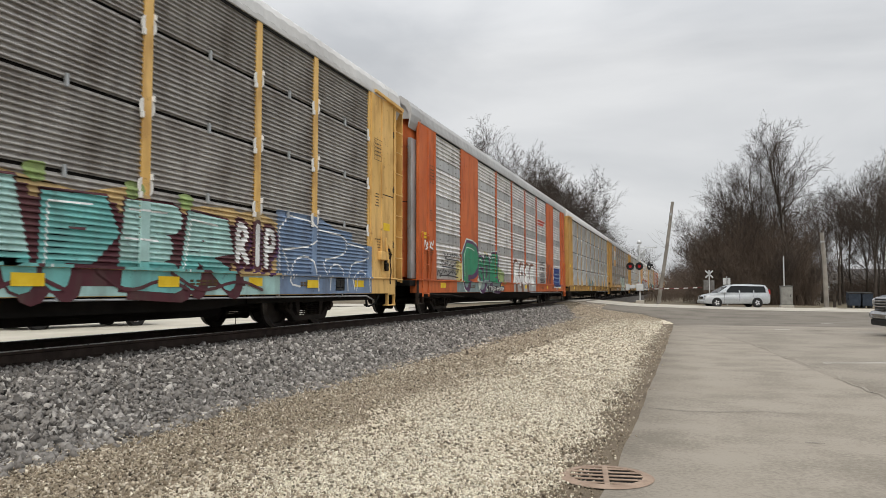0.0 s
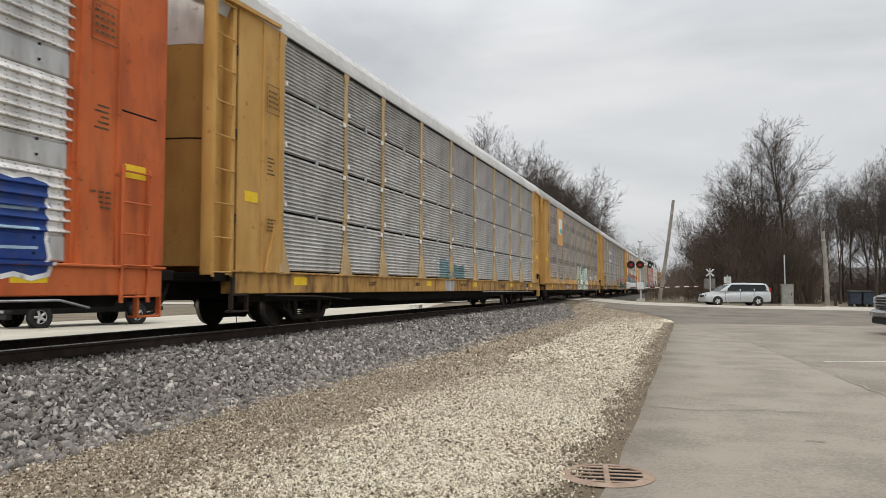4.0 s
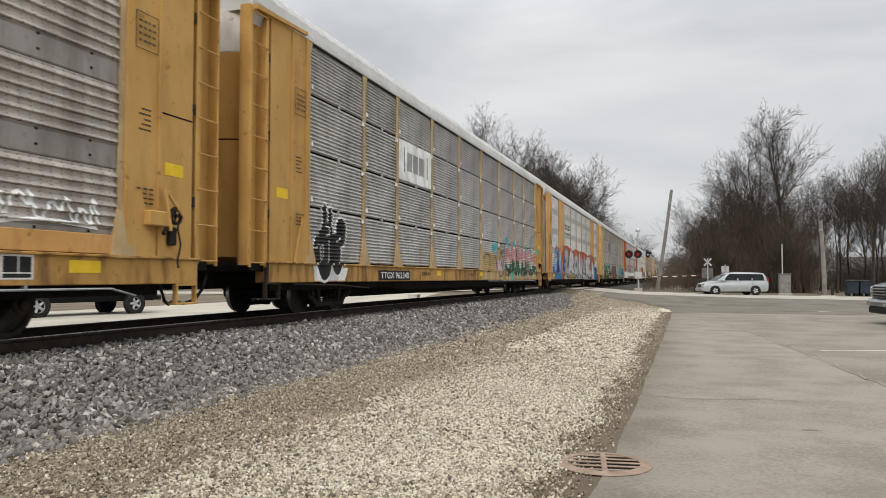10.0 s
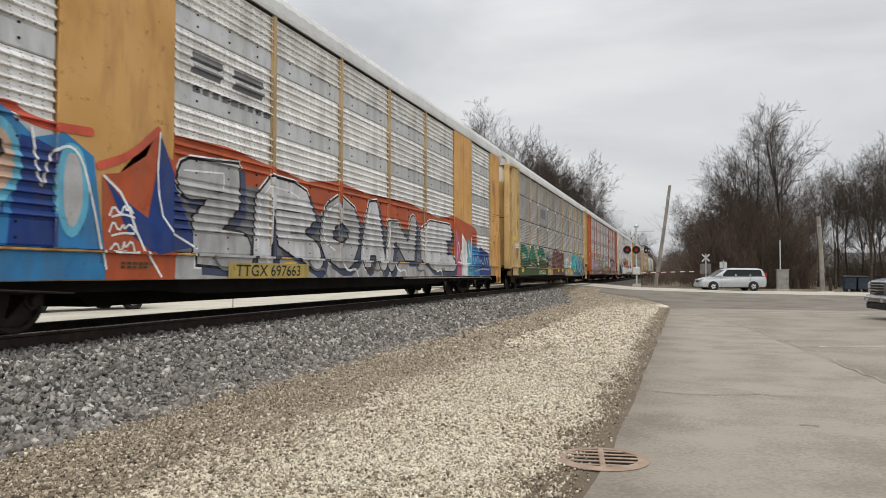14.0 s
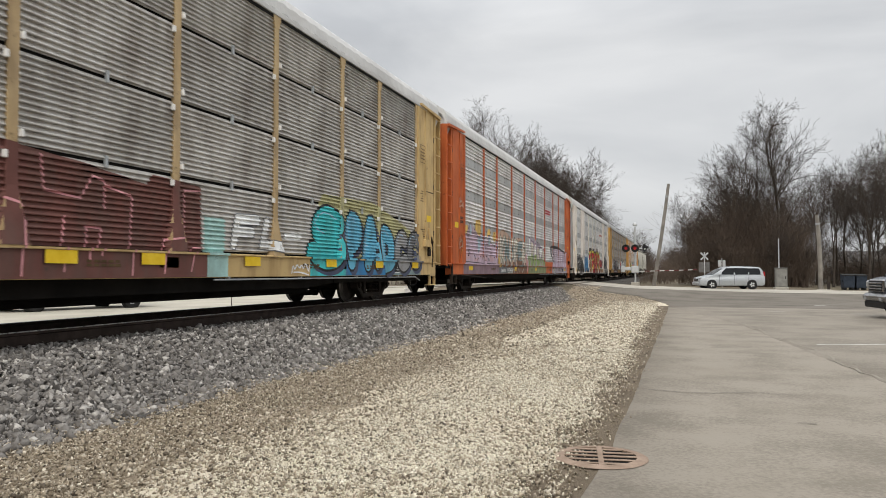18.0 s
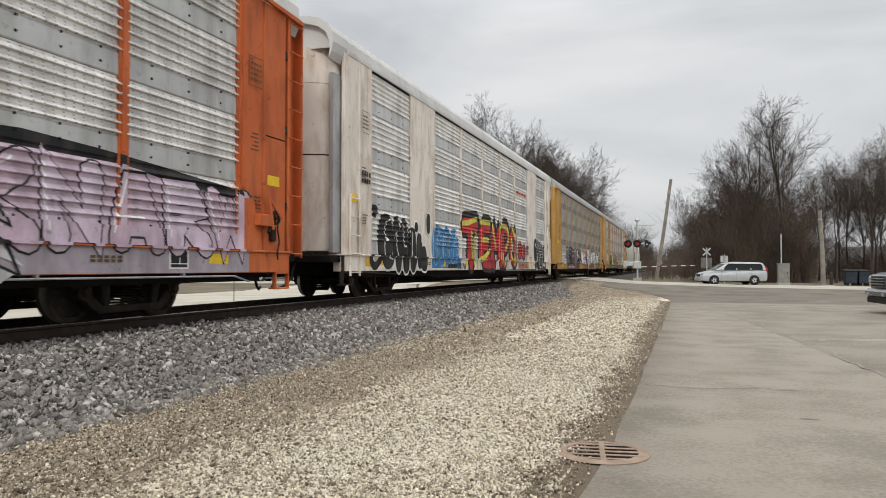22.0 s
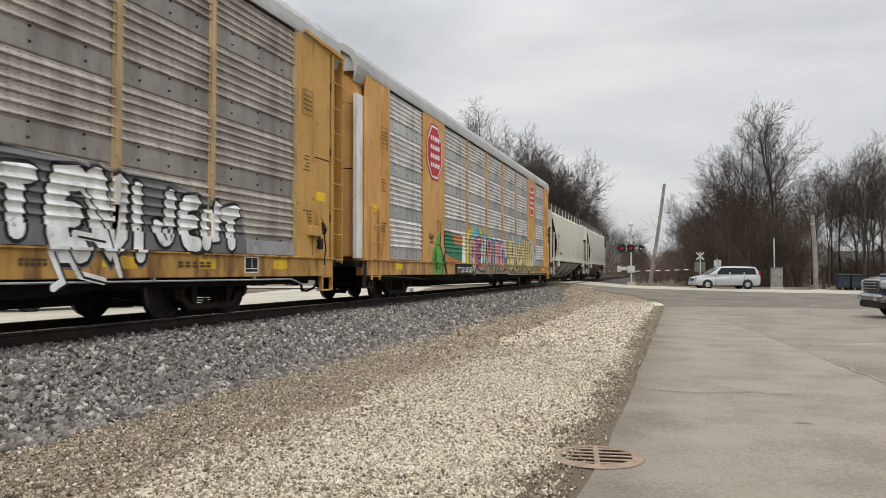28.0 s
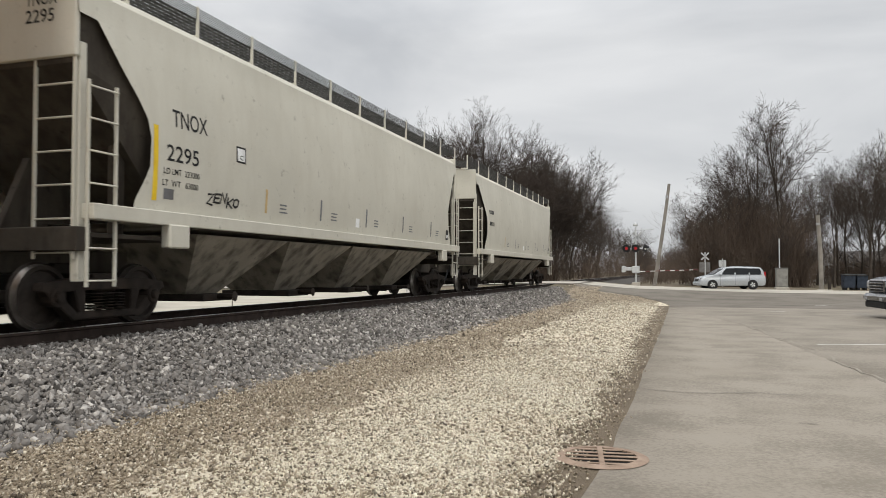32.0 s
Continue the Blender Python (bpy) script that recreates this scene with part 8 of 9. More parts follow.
# ---------------------------------------------------------------- vehicles
def road_wheel(parent, x, y, r, rim=alloy, w=0.22):
    side = 1 if y > 0 else -1
    wheel = part("wheel", kept(("tyre", r, side), lambda: Shape().lathe([(r * 0.62, -w / 2), (r * 0.94, -w / 2), (r, -w / 2 + 0.03), (r, w / 2 - 0.03), (r * 0.94, w / 2), (r * 0.62, w / 2), (r * 0.62, -w / 2)], "y", 28).mesh("wheel", rubber, True)),
                 None, parent, "black tyre", (x, y, r))
    def spokes():
        s = Shape().lathe([(0, 0.055 * side), (r * 0.2, 0.06 * side), (r * 0.22, 0.03 * side), (0, 0.03 * side)], "y", 16)
        s.lathe([(r * 0.56, 0.02 * side), (r * 0.63, 0.08 * side), (r * 0.63, -0.05 * side), (r * 0.56, 0.02 * side)], "y", 28)
        for i in range(5):
            a = i * 1.2566
            c, d = math.cos(a), math.sin(a)
            s.rod((c * r * 0.15, 0.045 * side, d * r * 0.15), (c * r * 0.6, 0.05 * side, d * r * 0.6), 0.055, 0.05, 6)
        return s.mesh("rim", rim, True)
    part("rim", kept(("rim", r, side, rim.name), spokes), None, wheel)
    part("hub_shadow", kept(("hub", r, side), lambda: Shape().lathe([(0, -0.01 * side), (r * 0.6, -0.01 * side)], "y", 20).mesh("hub_shadow", rubber)), None, wheel)


def shell(outline, half, roof_half=None, belt=None, top=None):
    """A car body: a side outline drawn across the width, drawn in above the belt, with the flanks slightly rounded."""
    s, k = Shape(), len(outline)
    def w(z):
        if roof_half is None or z <= belt:
            return half
        return half + (roof_half - half) * (z - belt) / (top - belt)
    cz = sum(p[1] for p in outline) / k
    cx = sum(p[0] for p in outline) / k
    rings = [(-1, 0.90), (-0.975, 0.955), (-0.90, 0.985), (-0.6, 1.0), (0.6, 1.0), (0.90, 0.985), (0.975, 0.955), (1, 0.90)]
    for f, g in rings:
        for x, z in outline:
            s.v.append((cx + (x - cx) * (0.5 + g / 2), f * w(z), cz + (z - cz) * g))
    for j in range(len(rings) - 1):
        s.f += [(j * k + i, j * k + (i + 1) % k, (j + 1) * k + (i + 1) % k, (j + 1) * k + i) for i in range(k)]
    s.f += [tuple(range(k)), tuple(range(7 * k, 8 * k))]
    return s, w


def flank(parent, name, pts, w, material, out=0.012, label=""):
    """A pane or trim on both flanks, following the lean of the body."""
    for side in (1, -1):
        v = [(x, side * (w(z) + out), z) for x, z in pts]
        inner = [(x, side * (w(z) - 0.02), z) for x, z in pts]
        k = len(pts)
        part(name, Shape().add(v + inner, [tuple(range(k)), tuple(range(k, 2 * k))] + [(i, (i + 1) % k, k + (i + 1) % k, k + i) for i in range(k)]), material, parent, label)


def arch(parent, x, r, half):
    for side in (1, -1):
        s = Shape().lathe([(0.0, 0.0), (r + 0.07, 0.0)], "y", 20, (x, side * (half + 0.004), r))
        part("wheel_arch", s, rubber, parent)


def minivan(at, paint, label):
    van = thing("minivan", label, "car", at)
    low, w0 = shell([(-2.50, 0.30), (-2.56, 0.62), (-2.54, 1.00), (-2.46, 1.08), (1.38, 1.08), (1.75, 1.04), (2.22, 0.93), (2.46, 0.78), (2.54, 0.58), (2.50, 0.32), (2.30, 0.24), (-2.3, 0.24)], 0.97)
    part("body", low, paint, van, smooth=True)
    up, w1 = shell([(-2.48, 1.06), (-2.40, 1.40), (-2.22, 1.66), (-1.9, 1.73), (-0.4, 1.77), (0.25, 1.73), (0.62, 1.62), (1.55, 1.06)], 0.95, 0.78, 1.06, 1.77)
    part("cabin", up, paint, van, smooth=True)
    flank(van, "window", [(-2.20, 1.12), (-1.30, 1.12), (-1.30, 1.56), (-2.02, 1.56)], w1, car_glass)
    flank(van, "window", [(-1.22, 1.12), (-0.22, 1.12), (-0.22, 1.59), (-1.22, 1.57)], w1, car_glass)
    flank(van, "window", [(-0.12, 1.12), (0.92, 1.12), (0.42, 1.58), (-0.12, 1.60)], w1, car_glass)
    flank(van, "window_surround", [(-2.28, 1.09), (1.02, 1.09), (0.44, 1.62), (-0.2, 1.63), (-2.08, 1.60)], w1, car_dark, 0.006)
    flank(van, "side_molding", [(-1.1, 0.60), (1.1, 0.60), (1.1, 0.66), (-1.1, 0.66)], w0, paint, 0.02)
    flank(van, "door_seam", [(0.98, 0.34), (1.0, 0.34), (1.0, 1.06), (0.98, 1.06)], w0, rubber, 0.004)
    flank(van, "door_seam", [(-0.17, 0.34), (-0.15, 0.34), (-0.15, 1.06), (-0.17, 1.06)], w0, rubber, 0.004)
    flank(van, "door_seam", [(-1.26, 0.34), (-1.24, 0.34), (-1.24, 1.06), (-1.26, 1.06)], w0, rubber, 0.004)
    part("windscreen", Shape().add([(0.70, -0.72, 1.60), (0.70, 0.72, 1.60), (1.50, 0.86, 1.12), (1.50, -0.86, 1.12), (0.66, -0.70, 1.58), (0.66, 0.70, 1.58), (1.44, 0.84, 1.08), (1.44, -0.84, 1.08)],
                                   [(0, 1, 2, 3), (4, 5, 6, 7), (0, 1, 5, 4), (2, 3, 7, 6), (1, 2, 6, 5), (0, 3, 7, 4)]), car_glass, van)
    part("grille", Shape().block(2.44, 2.545, -0.42, 0.42, 0.62, 0.80, 0.02), signal_black, van)
    for i in (-1, 1):
        part("headlamp", Shape().block(2.22, 2.46, i * 0.72 - 0.2, i * 0.72 + 0.2, 0.70, 0.88, 0.04), lamp_glass, van)
        part("mirror", Shape().block(0.88, 1.08, *sorted((i * 0.96, i * 1.16)), 1.06, 1.22, 0.03), paint, van)
        part("tail_lamp", Shape().block(-2.53, -2.38, i * 0.86 - 0.08, i * 0.86 + 0.08, 0.95, 1.35, 0.03), tail_red, van)
    part("grille_bar", Shape().block(2.53, 2.56, -0.4, 0.4, 0.70, 0.73, 0.006), chrome, van)
    part("bumper", Shape().block(2.40, 2.60, -0.86, 0.86, 0.28, 0.52, 0.05), paint, van)
    for i in (-0.68, 0.68):
        part("roof_rail", Shape().block(-1.9, -0.2, i - 0.02, i + 0.02, 1.76, 1.81, 0.01), signal_black, van)
    for x in (-1.50, 1.58):
        arch(van, x, 0.33, 0.97)
        for y in (-0.91, 0.91):
            road_wheel(van, x, y, 0.33)
    return van


def pickup(at, paint, label, name="pickup_truck", bright=chrome):
    tr = thing(name, label, "truck", at)
    low, w0 = shell([(-2.95, 0.62), (-2.98, 1.34), (1.25, 1.40), (2.2, 1.35), (2.66, 1.29), (2.82, 1.20), (2.88, 0.70), (2.80, 0.48), (-2.8, 0.50)], 1.01)
    part("body", low, paint, tr, smooth=True)
    up, w1 = shell([(-0.75, 1.34), (-0.62, 1.86), (-0.3, 1.95), (0.55, 1.95), (0.85, 1.88), (1.62, 1.36)], 0.95, 0.74, 1.34, 1.95)
    part("cabin", up, paint, tr, smooth=True)
    flank(tr, "window", [(-0.52, 1.43), (0.32, 1.43), (0.32, 1.82), (-0.44, 1.82)], w1, car_glass)
    flank(tr, "window", [(0.42, 1.43), (1.26, 1.43), (0.80, 1.80), (0.42, 1.82)], w1, car_glass)
    part("windscreen", Shape().add([(0.92, -0.68, 1.86), (0.92, 0.68, 1.86), (1.60, 0.86, 1.41), (1.60, -0.86, 1.41), (0.86, -0.66, 1.84), (0.86, 0.66, 1.84), (1.54, 0.84, 1.38), (1.54, -0.84, 1.38)],
                                   [(0, 1, 2, 3), (4, 5, 6, 7), (0, 1, 5, 4), (2, 3, 7, 6), (1, 2, 6, 5), (0, 3, 7, 4)]), car_glass, tr)
    part("hood_bulge", Shape().block(1.5, 2.5, -0.5, 0.5, 1.30, 1.41, 0.04), paint, tr)
    part("grille_frame", Shape().block(2.80, 2.93, -0.66, 0.66, 0.80, 1.24, 0.05), bright, tr, "chrome grille surround")
    part("grille", Shape().block(2.88, 2.942, -0.60, 0.60, 0.85, 1.19, 0.02), signal_black, tr)
    for z in (0.93, 1.02, 1.11):
        part("grille_bar", Shape().block(2.92, 2.968, -0.62, 0.62, z - 0.02, z + 0.02, 0.008), bright, tr)
    for i in (-1, 1):
        part("headlamp", Shape().block(2.52, 2.90, i * 0.86 - 0.165, i * 0.86 + 0.165, 0.93, 1.20, 0.06), lamp_glass, tr)
        part("mirror", Shape().block(0.95, 1.15, *sorted((i * 1.0, i * 1.24)), 1.42, 1.70, 0.04), paint, tr)
        part("tail_lamp", Shape().block(-3.0, -2.9, i * 0.92 - 0.08, i * 0.92 + 0.08, 0.92, 1.3, 0.02), tail_red, tr)
        part("fog_lamp", Shape().block(2.97, 3.03, i * 0.70 - 0.12, i * 0.70 + 0.12, 0.55, 0.66, 0.02), lamp_glass, tr)
    part("front_bumper", Shape().block(2.70, 3.02, -1.02, 1.02, 0.50, 0.78, 0.09), bright, tr, "chrome front bumper")
    part("air_dam", Shape().block(2.75, 2.98, -0.9, 0.9, 0.32, 0.52, 0.03), signal_black, tr)
    part("rear_bumper", Shape().block(-3.1, -2.92, -0.95, 0.95, 0.52, 0.70, 0.03), bright, tr)
    part("bed_floor", Shape().block(-2.9, -0.8, -0.85, 0.85, 1.345, 1.375, 0.01), rubber, tr)
    for x in (-1.85, 1.9):
        arch(tr, x, 0.40, 1.01)
        for y in (-0.99, 0.99):
            road_wheel(tr, x, y, 0.40, alloy, 0.27)
    return tr


van = minivan(pose(3.35, 56.6, road_height(3.35) + 0.035, 0, 0, 195) @ Matrix.Scale(0.90, 4), van_silver, "silver minivan waiting at the level crossing")
pickup(pose(8.93, 27.2, 0.03, 0, 0, 185), truck_blue, "dark blue pickup truck with a chrome grille parked in the yard")
pickup(pose(-22.1, 22.65, 0.085, 0, 0, 253), car_dark, "black pickup truck parked beside the far service road", bright=signal_black)
minivan(pose(-33.5, 57.6, 0.26, 0, 0, 12), car_grey, "dark grey car on the road behind the track")

# ---------------------------------------------------------------- the crossing
X0, Y0 = -3.2, 58.7
Z0 = ground_height(X0, Y0)
signal = thing("crossing_signal", "silver level-crossing signal with lit red lamps and a lowered barrier", "signal", (X0, Y0, Z0))
part("base", Shape().block(-0.3, 0.3, -0.3, 0.3, -0.1, 0.25, 0.03), concrete_road, signal)
part("mast", Shape().rod((0, 0, 0.1), (0, 0, 4.5), 0.07, 0.06, 14), silver_metal, signal, smooth=True)
part("bell", Shape().lathe([(0, 4.55), (0.16, 4.58), (0.19, 4.68), (0.12, 4.82), (0, 4.86)], "z", 16), silver_metal, signal, smooth=True)
for a in (38, -38):
    part("crossbuck_blade", Shape().block(-0.012, 0.012, -0.62, 0.62, -0.11, 0.11, 0.004), silver_metal, signal, "grey edge-on crossbuck blade", pose(0.1, 0.3, 3.72, a, 0, -38))
part("arm", Shape().rod((-0.75, -0.1, 2.85), (0.75, -0.1, 2.85), 0.035, 0.035, 8), silver_metal, signal)
part("cross_arm", Shape().rod((0.0, 0.0, 4.25), (1.3, 0.5, 4.32), 0.03, 0.03, 8), silver_metal, signal)
for x, on in ((-0.68, True), (0.0, True), (0.68, False)):
    lamp = part("lamp", Shape().lathe([(0, 0.06), (0.12, 0.05), (0.13, -0.02), (0.30, -0.03), (0.30, -0.05), (0, -0.05)], "y", 24), signal_black, signal, "round black lamp backboard",
                pose(x, -0.16, 2.85, 0, 0, 0 if on else 62))
    part("lens", Shape().lathe([(0, -0.075), (0.08, -0.07), (0.12, -0.055)], "y", 20), lamp_red if on else white_mark, lamp, "lit red lens" if on else "pale lamp glass seen from the side")
    hood = Shape()
    for i in range(9):
        a0, a1 = 3.1416 * i / 9, 3.1416 * (i + 1) / 9
        c0, s0, c1, s1 = math.cos(a0) * 0.16, math.sin(a0) * 0.16, math.cos(a1) * 0.16, math.sin(a1) * 0.16
        hood.add([(c0, -0.05, s0), (c1, -0.05, s1), (c1, -0.30, s1), (c0, -0.30, s0)], [(0, 1, 2, 3)])
    part("hood", hood, signal_black, lamp)
part("gate_box", Shape().block(-0.28, 0.28, -0.22, 0.22, 0.95, 1.5, 0.04), silver_metal, signal)
part("counterweight", Shape().block(-0.95, -0.3, -0.12, 0.0, 1.15, 1.42, 0.03).block(-1.05, -0.75, -0.16, 0.04, 1.02, 1.5, 0.03), silver_metal, signal)
start, end = Vector((0.3, 0.1, 1.08)), Vector((4.6, 5.2, 1.22))
n_bar = 12
for i in range(n_bar):
    a, b = start + (end - start) * i / n_bar, start + (end - start) * (i + 1) / n_bar
    part("barrier_segment", Shape().rod(a, b, 0.032, 0.032, 6), (white_paint, red_paint)[i % 2], signal, ("white", "red")[i % 2] + " stripe of the barrier arm")


def pole(name, label, x, y, h, r, lean=(0, 0)):
    t = thing(name, label, "pole", (x, y, ground_height(x, y)))
    s, rings = Shape(), 8
    for i in range(rings + 1):
        a = i / rings
        bow = 0.05 * math.sin(3.14 * a)
        s.v += [(lean[0] * a + bow + r * (1 - 0.25 * a) * math.cos(k * 0.5236), lean[1] * a + r * (1 - 0.25 * a) * math.sin(k * 0.5236), h * a - 0.05) for k in range(12)]
    s.f = [(i * 12 + k, i * 12 + (k + 1) % 12, (i + 1) * 12 + (k + 1) % 12, (i + 1) * 12 + k) for i in range(rings) for k in range(12)]
    s.f.append(tuple(range(rings * 12, rings * 12 + 12)))
    part("shaft", s, pole_wood, t, smooth=True)
    part("ground_wire", Shape().rod((r * 0.9, -r * 0.5, 0), (lean[0] * 0.8 + r * 0.75, lean[1] * 0.8 - r * 0.4, h * 0.8), 0.012, 0.012, 5), smooth_grey, t)
    part("band", Shape().lathe([(r * 0.86, h * 0.86), (r * 0.88, h * 0.87), (r * 0.86, h * 0.88)], "z", 12, (lean[0] * 0.87, lean[1] * 0.87, 0)), smooth_grey, t)
    return t


pole("leaning_pole", "weathered wooden utility pole leaning to one side", -1.95, 61.5, 8.15, 0.155, (1.22, 0.0))
pole("pole_stub", "grey weathered wooden pole stub without wires", 9.75, 59.3, 5.5, 0.17, (-0.18, 0))
box = thing("signal_cabinet", "grey aluminium signal cabinet beside the road", "cabinet", (7.35, 61.2, ground_height(7.35, 61.2)))
part("body", Shape().block(-0.41, 0.41, -0.35, 0.35, 0.12, 1.55, 0.02), cabinet_grey, box)
part("door", Shape().block(-0.36, 0.36, -0.375, -0.35, 0.2, 1.45, 0.01), cabinet_grey, box)
part("handle", Shape().block(0.24, 0.28, -0.40, -0.37, 0.75, 0.95, 0.006), signal_black, box)
part("plinth", Shape().block(-0.48, 0.48, -0.42, 0.42, -0.05, 0.13, 0.02), concrete_road, box)
part("roof", Shape().block(-0.45, 0.45, -0.4, 0.4, 1.55, 1.60, 0.01), cabinet_grey, box)
mast = thing("white_mast", "thin pale grey mast behind the signal cabinet", "mast", (7.3, 61.9, ground_height(7.3, 61.9)))
part("tube", Shape().rod((0, 0, -0.05), (0, 0, 3.85), 0.05, 0.045, 10), silver_metal, mast)
sign = thing("crossing_sign", "grey back of a crossing sign with a small crossbuck", "sign", (2.05, 66, ground_height(2.05, 66)))
part("post", Shape().rod((0, 0, -0.05), (0, 0, 2.9), 0.05, 0.05, 8), silver_metal, sign)
part("board", Shape().block(-0.46, 0.40, -0.03, 0.0, 1.2, 2.05, 0.01), shingle, sign)
for a in (45, -45):
    part("blade", Shape().block(-0.42, 0.42, -0.02, 0.02, -0.06, 0.06, 0.004), silver_metal, sign, "", pose(0, -0.06, 2.55, 0, a, 0))
sign2 = thing("road_sign", "small pale grey road sign on a thin post", "sign", (3.45, 66.5, ground_height(3.45, 66.5)))
part("post", Shape().rod((0, 0, -0.05), (0, 0, 2.4), 0.03, 0.03, 8), silver_metal, sign2)
part("board", Shape().block(-0.30, -0.05, -0.05, -0.03, 1.7, 2.25, 0.01), silver_metal, sign2)
part("board", Shape().block(0.05, 0.28, -0.05, -0.03, 1.7, 2.25, 0.01), silver_metal, sign2)
stump = thing("bollard", "short dark wooden bollard on a flat concrete foot", "bollard", (10.15, 58.6, ground_height(10.15, 58.6)))
part("shaft", Shape().rod((0, 0, -0.02), (0, 0, 0.95), 0.11, 0.10, 10), tie_wood, stump)
part("foot", Shape().block(-0.75, 0.15, -0.3, 0.3, -0.05, 0.07, 0.02), concrete_road, stump)
for x, w in ((12.3, 0.75), (13.15, 0.7)):
    skip = thing("dumpster", "dark blue steel dumpster with a sloping lid", "dumpster", (x, 63.5, ground_height(x, 63.5)), "dumpsters")
    part("body", Shape().prism([(-0.55, 0.15), (0.55, 0.15), (0.7, 1.15), (-0.7, 1.05)], "x", -w / 2, w / 2), bin_blue, skip, "", None, False, 0.02)
    part("lid", Shape().prism([(-0.74, 1.05), (0.74, 1.15), (0.74, 1.2), (-0.74, 1.1)], "x", -w / 2 - 0.04, w / 2 + 0.04), signal_black, skip)
    for i in (-1, 1):
        part("side_pocket", Shape().block(i * w / 2 - 0.05, i * w / 2 + 0.05, -0.3, 0.3, 0.6, 0.75, 0.01), bin_blue, skip)
        part("skid", Shape().block(i * w / 3 - 0.08, i * w / 3 + 0.08, -0.55, 0.55, -0.03, 0.16, 0.01), signal_black, skip)


def house(x, y, w, d, h, turn, label):
    hs = thing("house", label, "house", pose(x, y, 0.1, 0, 0, turn))
    part("wall", Shape().box(-w / 2, w / 2, -d / 2, d / 2, -0.1, h), siding, hs)
    for i in range(int(h / 0.3)):
        part("clapboard", kept(("clap", w), lambda: Shape().box(-w / 2 - 0.01, w / 2 + 0.01, -0.03, 0.0, 0, 0.03).mesh("clapboard", siding)), None, hs, at=(0, -d / 2, 0.2 + i * 0.3))
    roof = Shape().prism([(-d / 2 - 0.4, h - 0.1), (d / 2 + 0.4, h - 0.1), (0, h + d * 0.38)], "x", -w / 2 - 0.3, w / 2 + 0.3)
    part("roof", roof, shingle, hs)
    for wx in (-w * 0.3, w * 0.28):
        win = part("window", Shape().block(wx - 0.5, wx + 0.5, -d / 2 - 0.05, -d / 2 - 0.005, 1.0, 2.2, 0.01), white_mark, hs)
        part("pane", Shape().block(wx - 0.42, wx + 0.42, -d / 2 - 0.07, -d / 2 - 0.04, 1.08, 2.12, 0.005), car_glass, win)
    part("door", Shape().block(-0.45, 0.45, -d / 2 - 0.06, -d / 2 - 0.005, 0.0, 2.05, 0.01), bin_blue, hs)
    part("chimney", Shape().block(w * 0.2 - 0.3, w * 0.2 + 0.3, -0.3, 0.3, h + d * 0.2, h + d * 0.38 + 0.7, 0.02), tie_wood, hs)
    return hs


house(19.3, 113, 6, 4.6, 2.3, 12, "small white clapboard house among the trees")
house(26.5, 120, 8, 5.0, 2.5, -8, "white clapboard house with a grey roof behind trees")
house(43.0, 110, 9, 7, 3.2, 5, "pale clapboard house at the edge of the trees")
# a stake and a box beyond the track
stake = thing("marker_stake", "thin dark steel marker stake in the grass", "stake", (-16.6, 25.0, 0.07))
part("rod", Shape().rod((0, 0, -0.03), (0, 0, 1.15), 0.018, 0.015, 6), rail_steel, stake)
jb = thing("junction_box", "small pale concrete junction box beside the track", "box", (-13.2, 36.0, 0.06))
part("body", Shape().block(-0.25, 0.25, -0.25, 0.25, -0.05, 0.55, 0.02), white_paint, jb)
part("lid", Shape().block(-0.28, 0.28, -0.28, 0.28, 0.55, 0.60, 0.01), white_paint, jb)


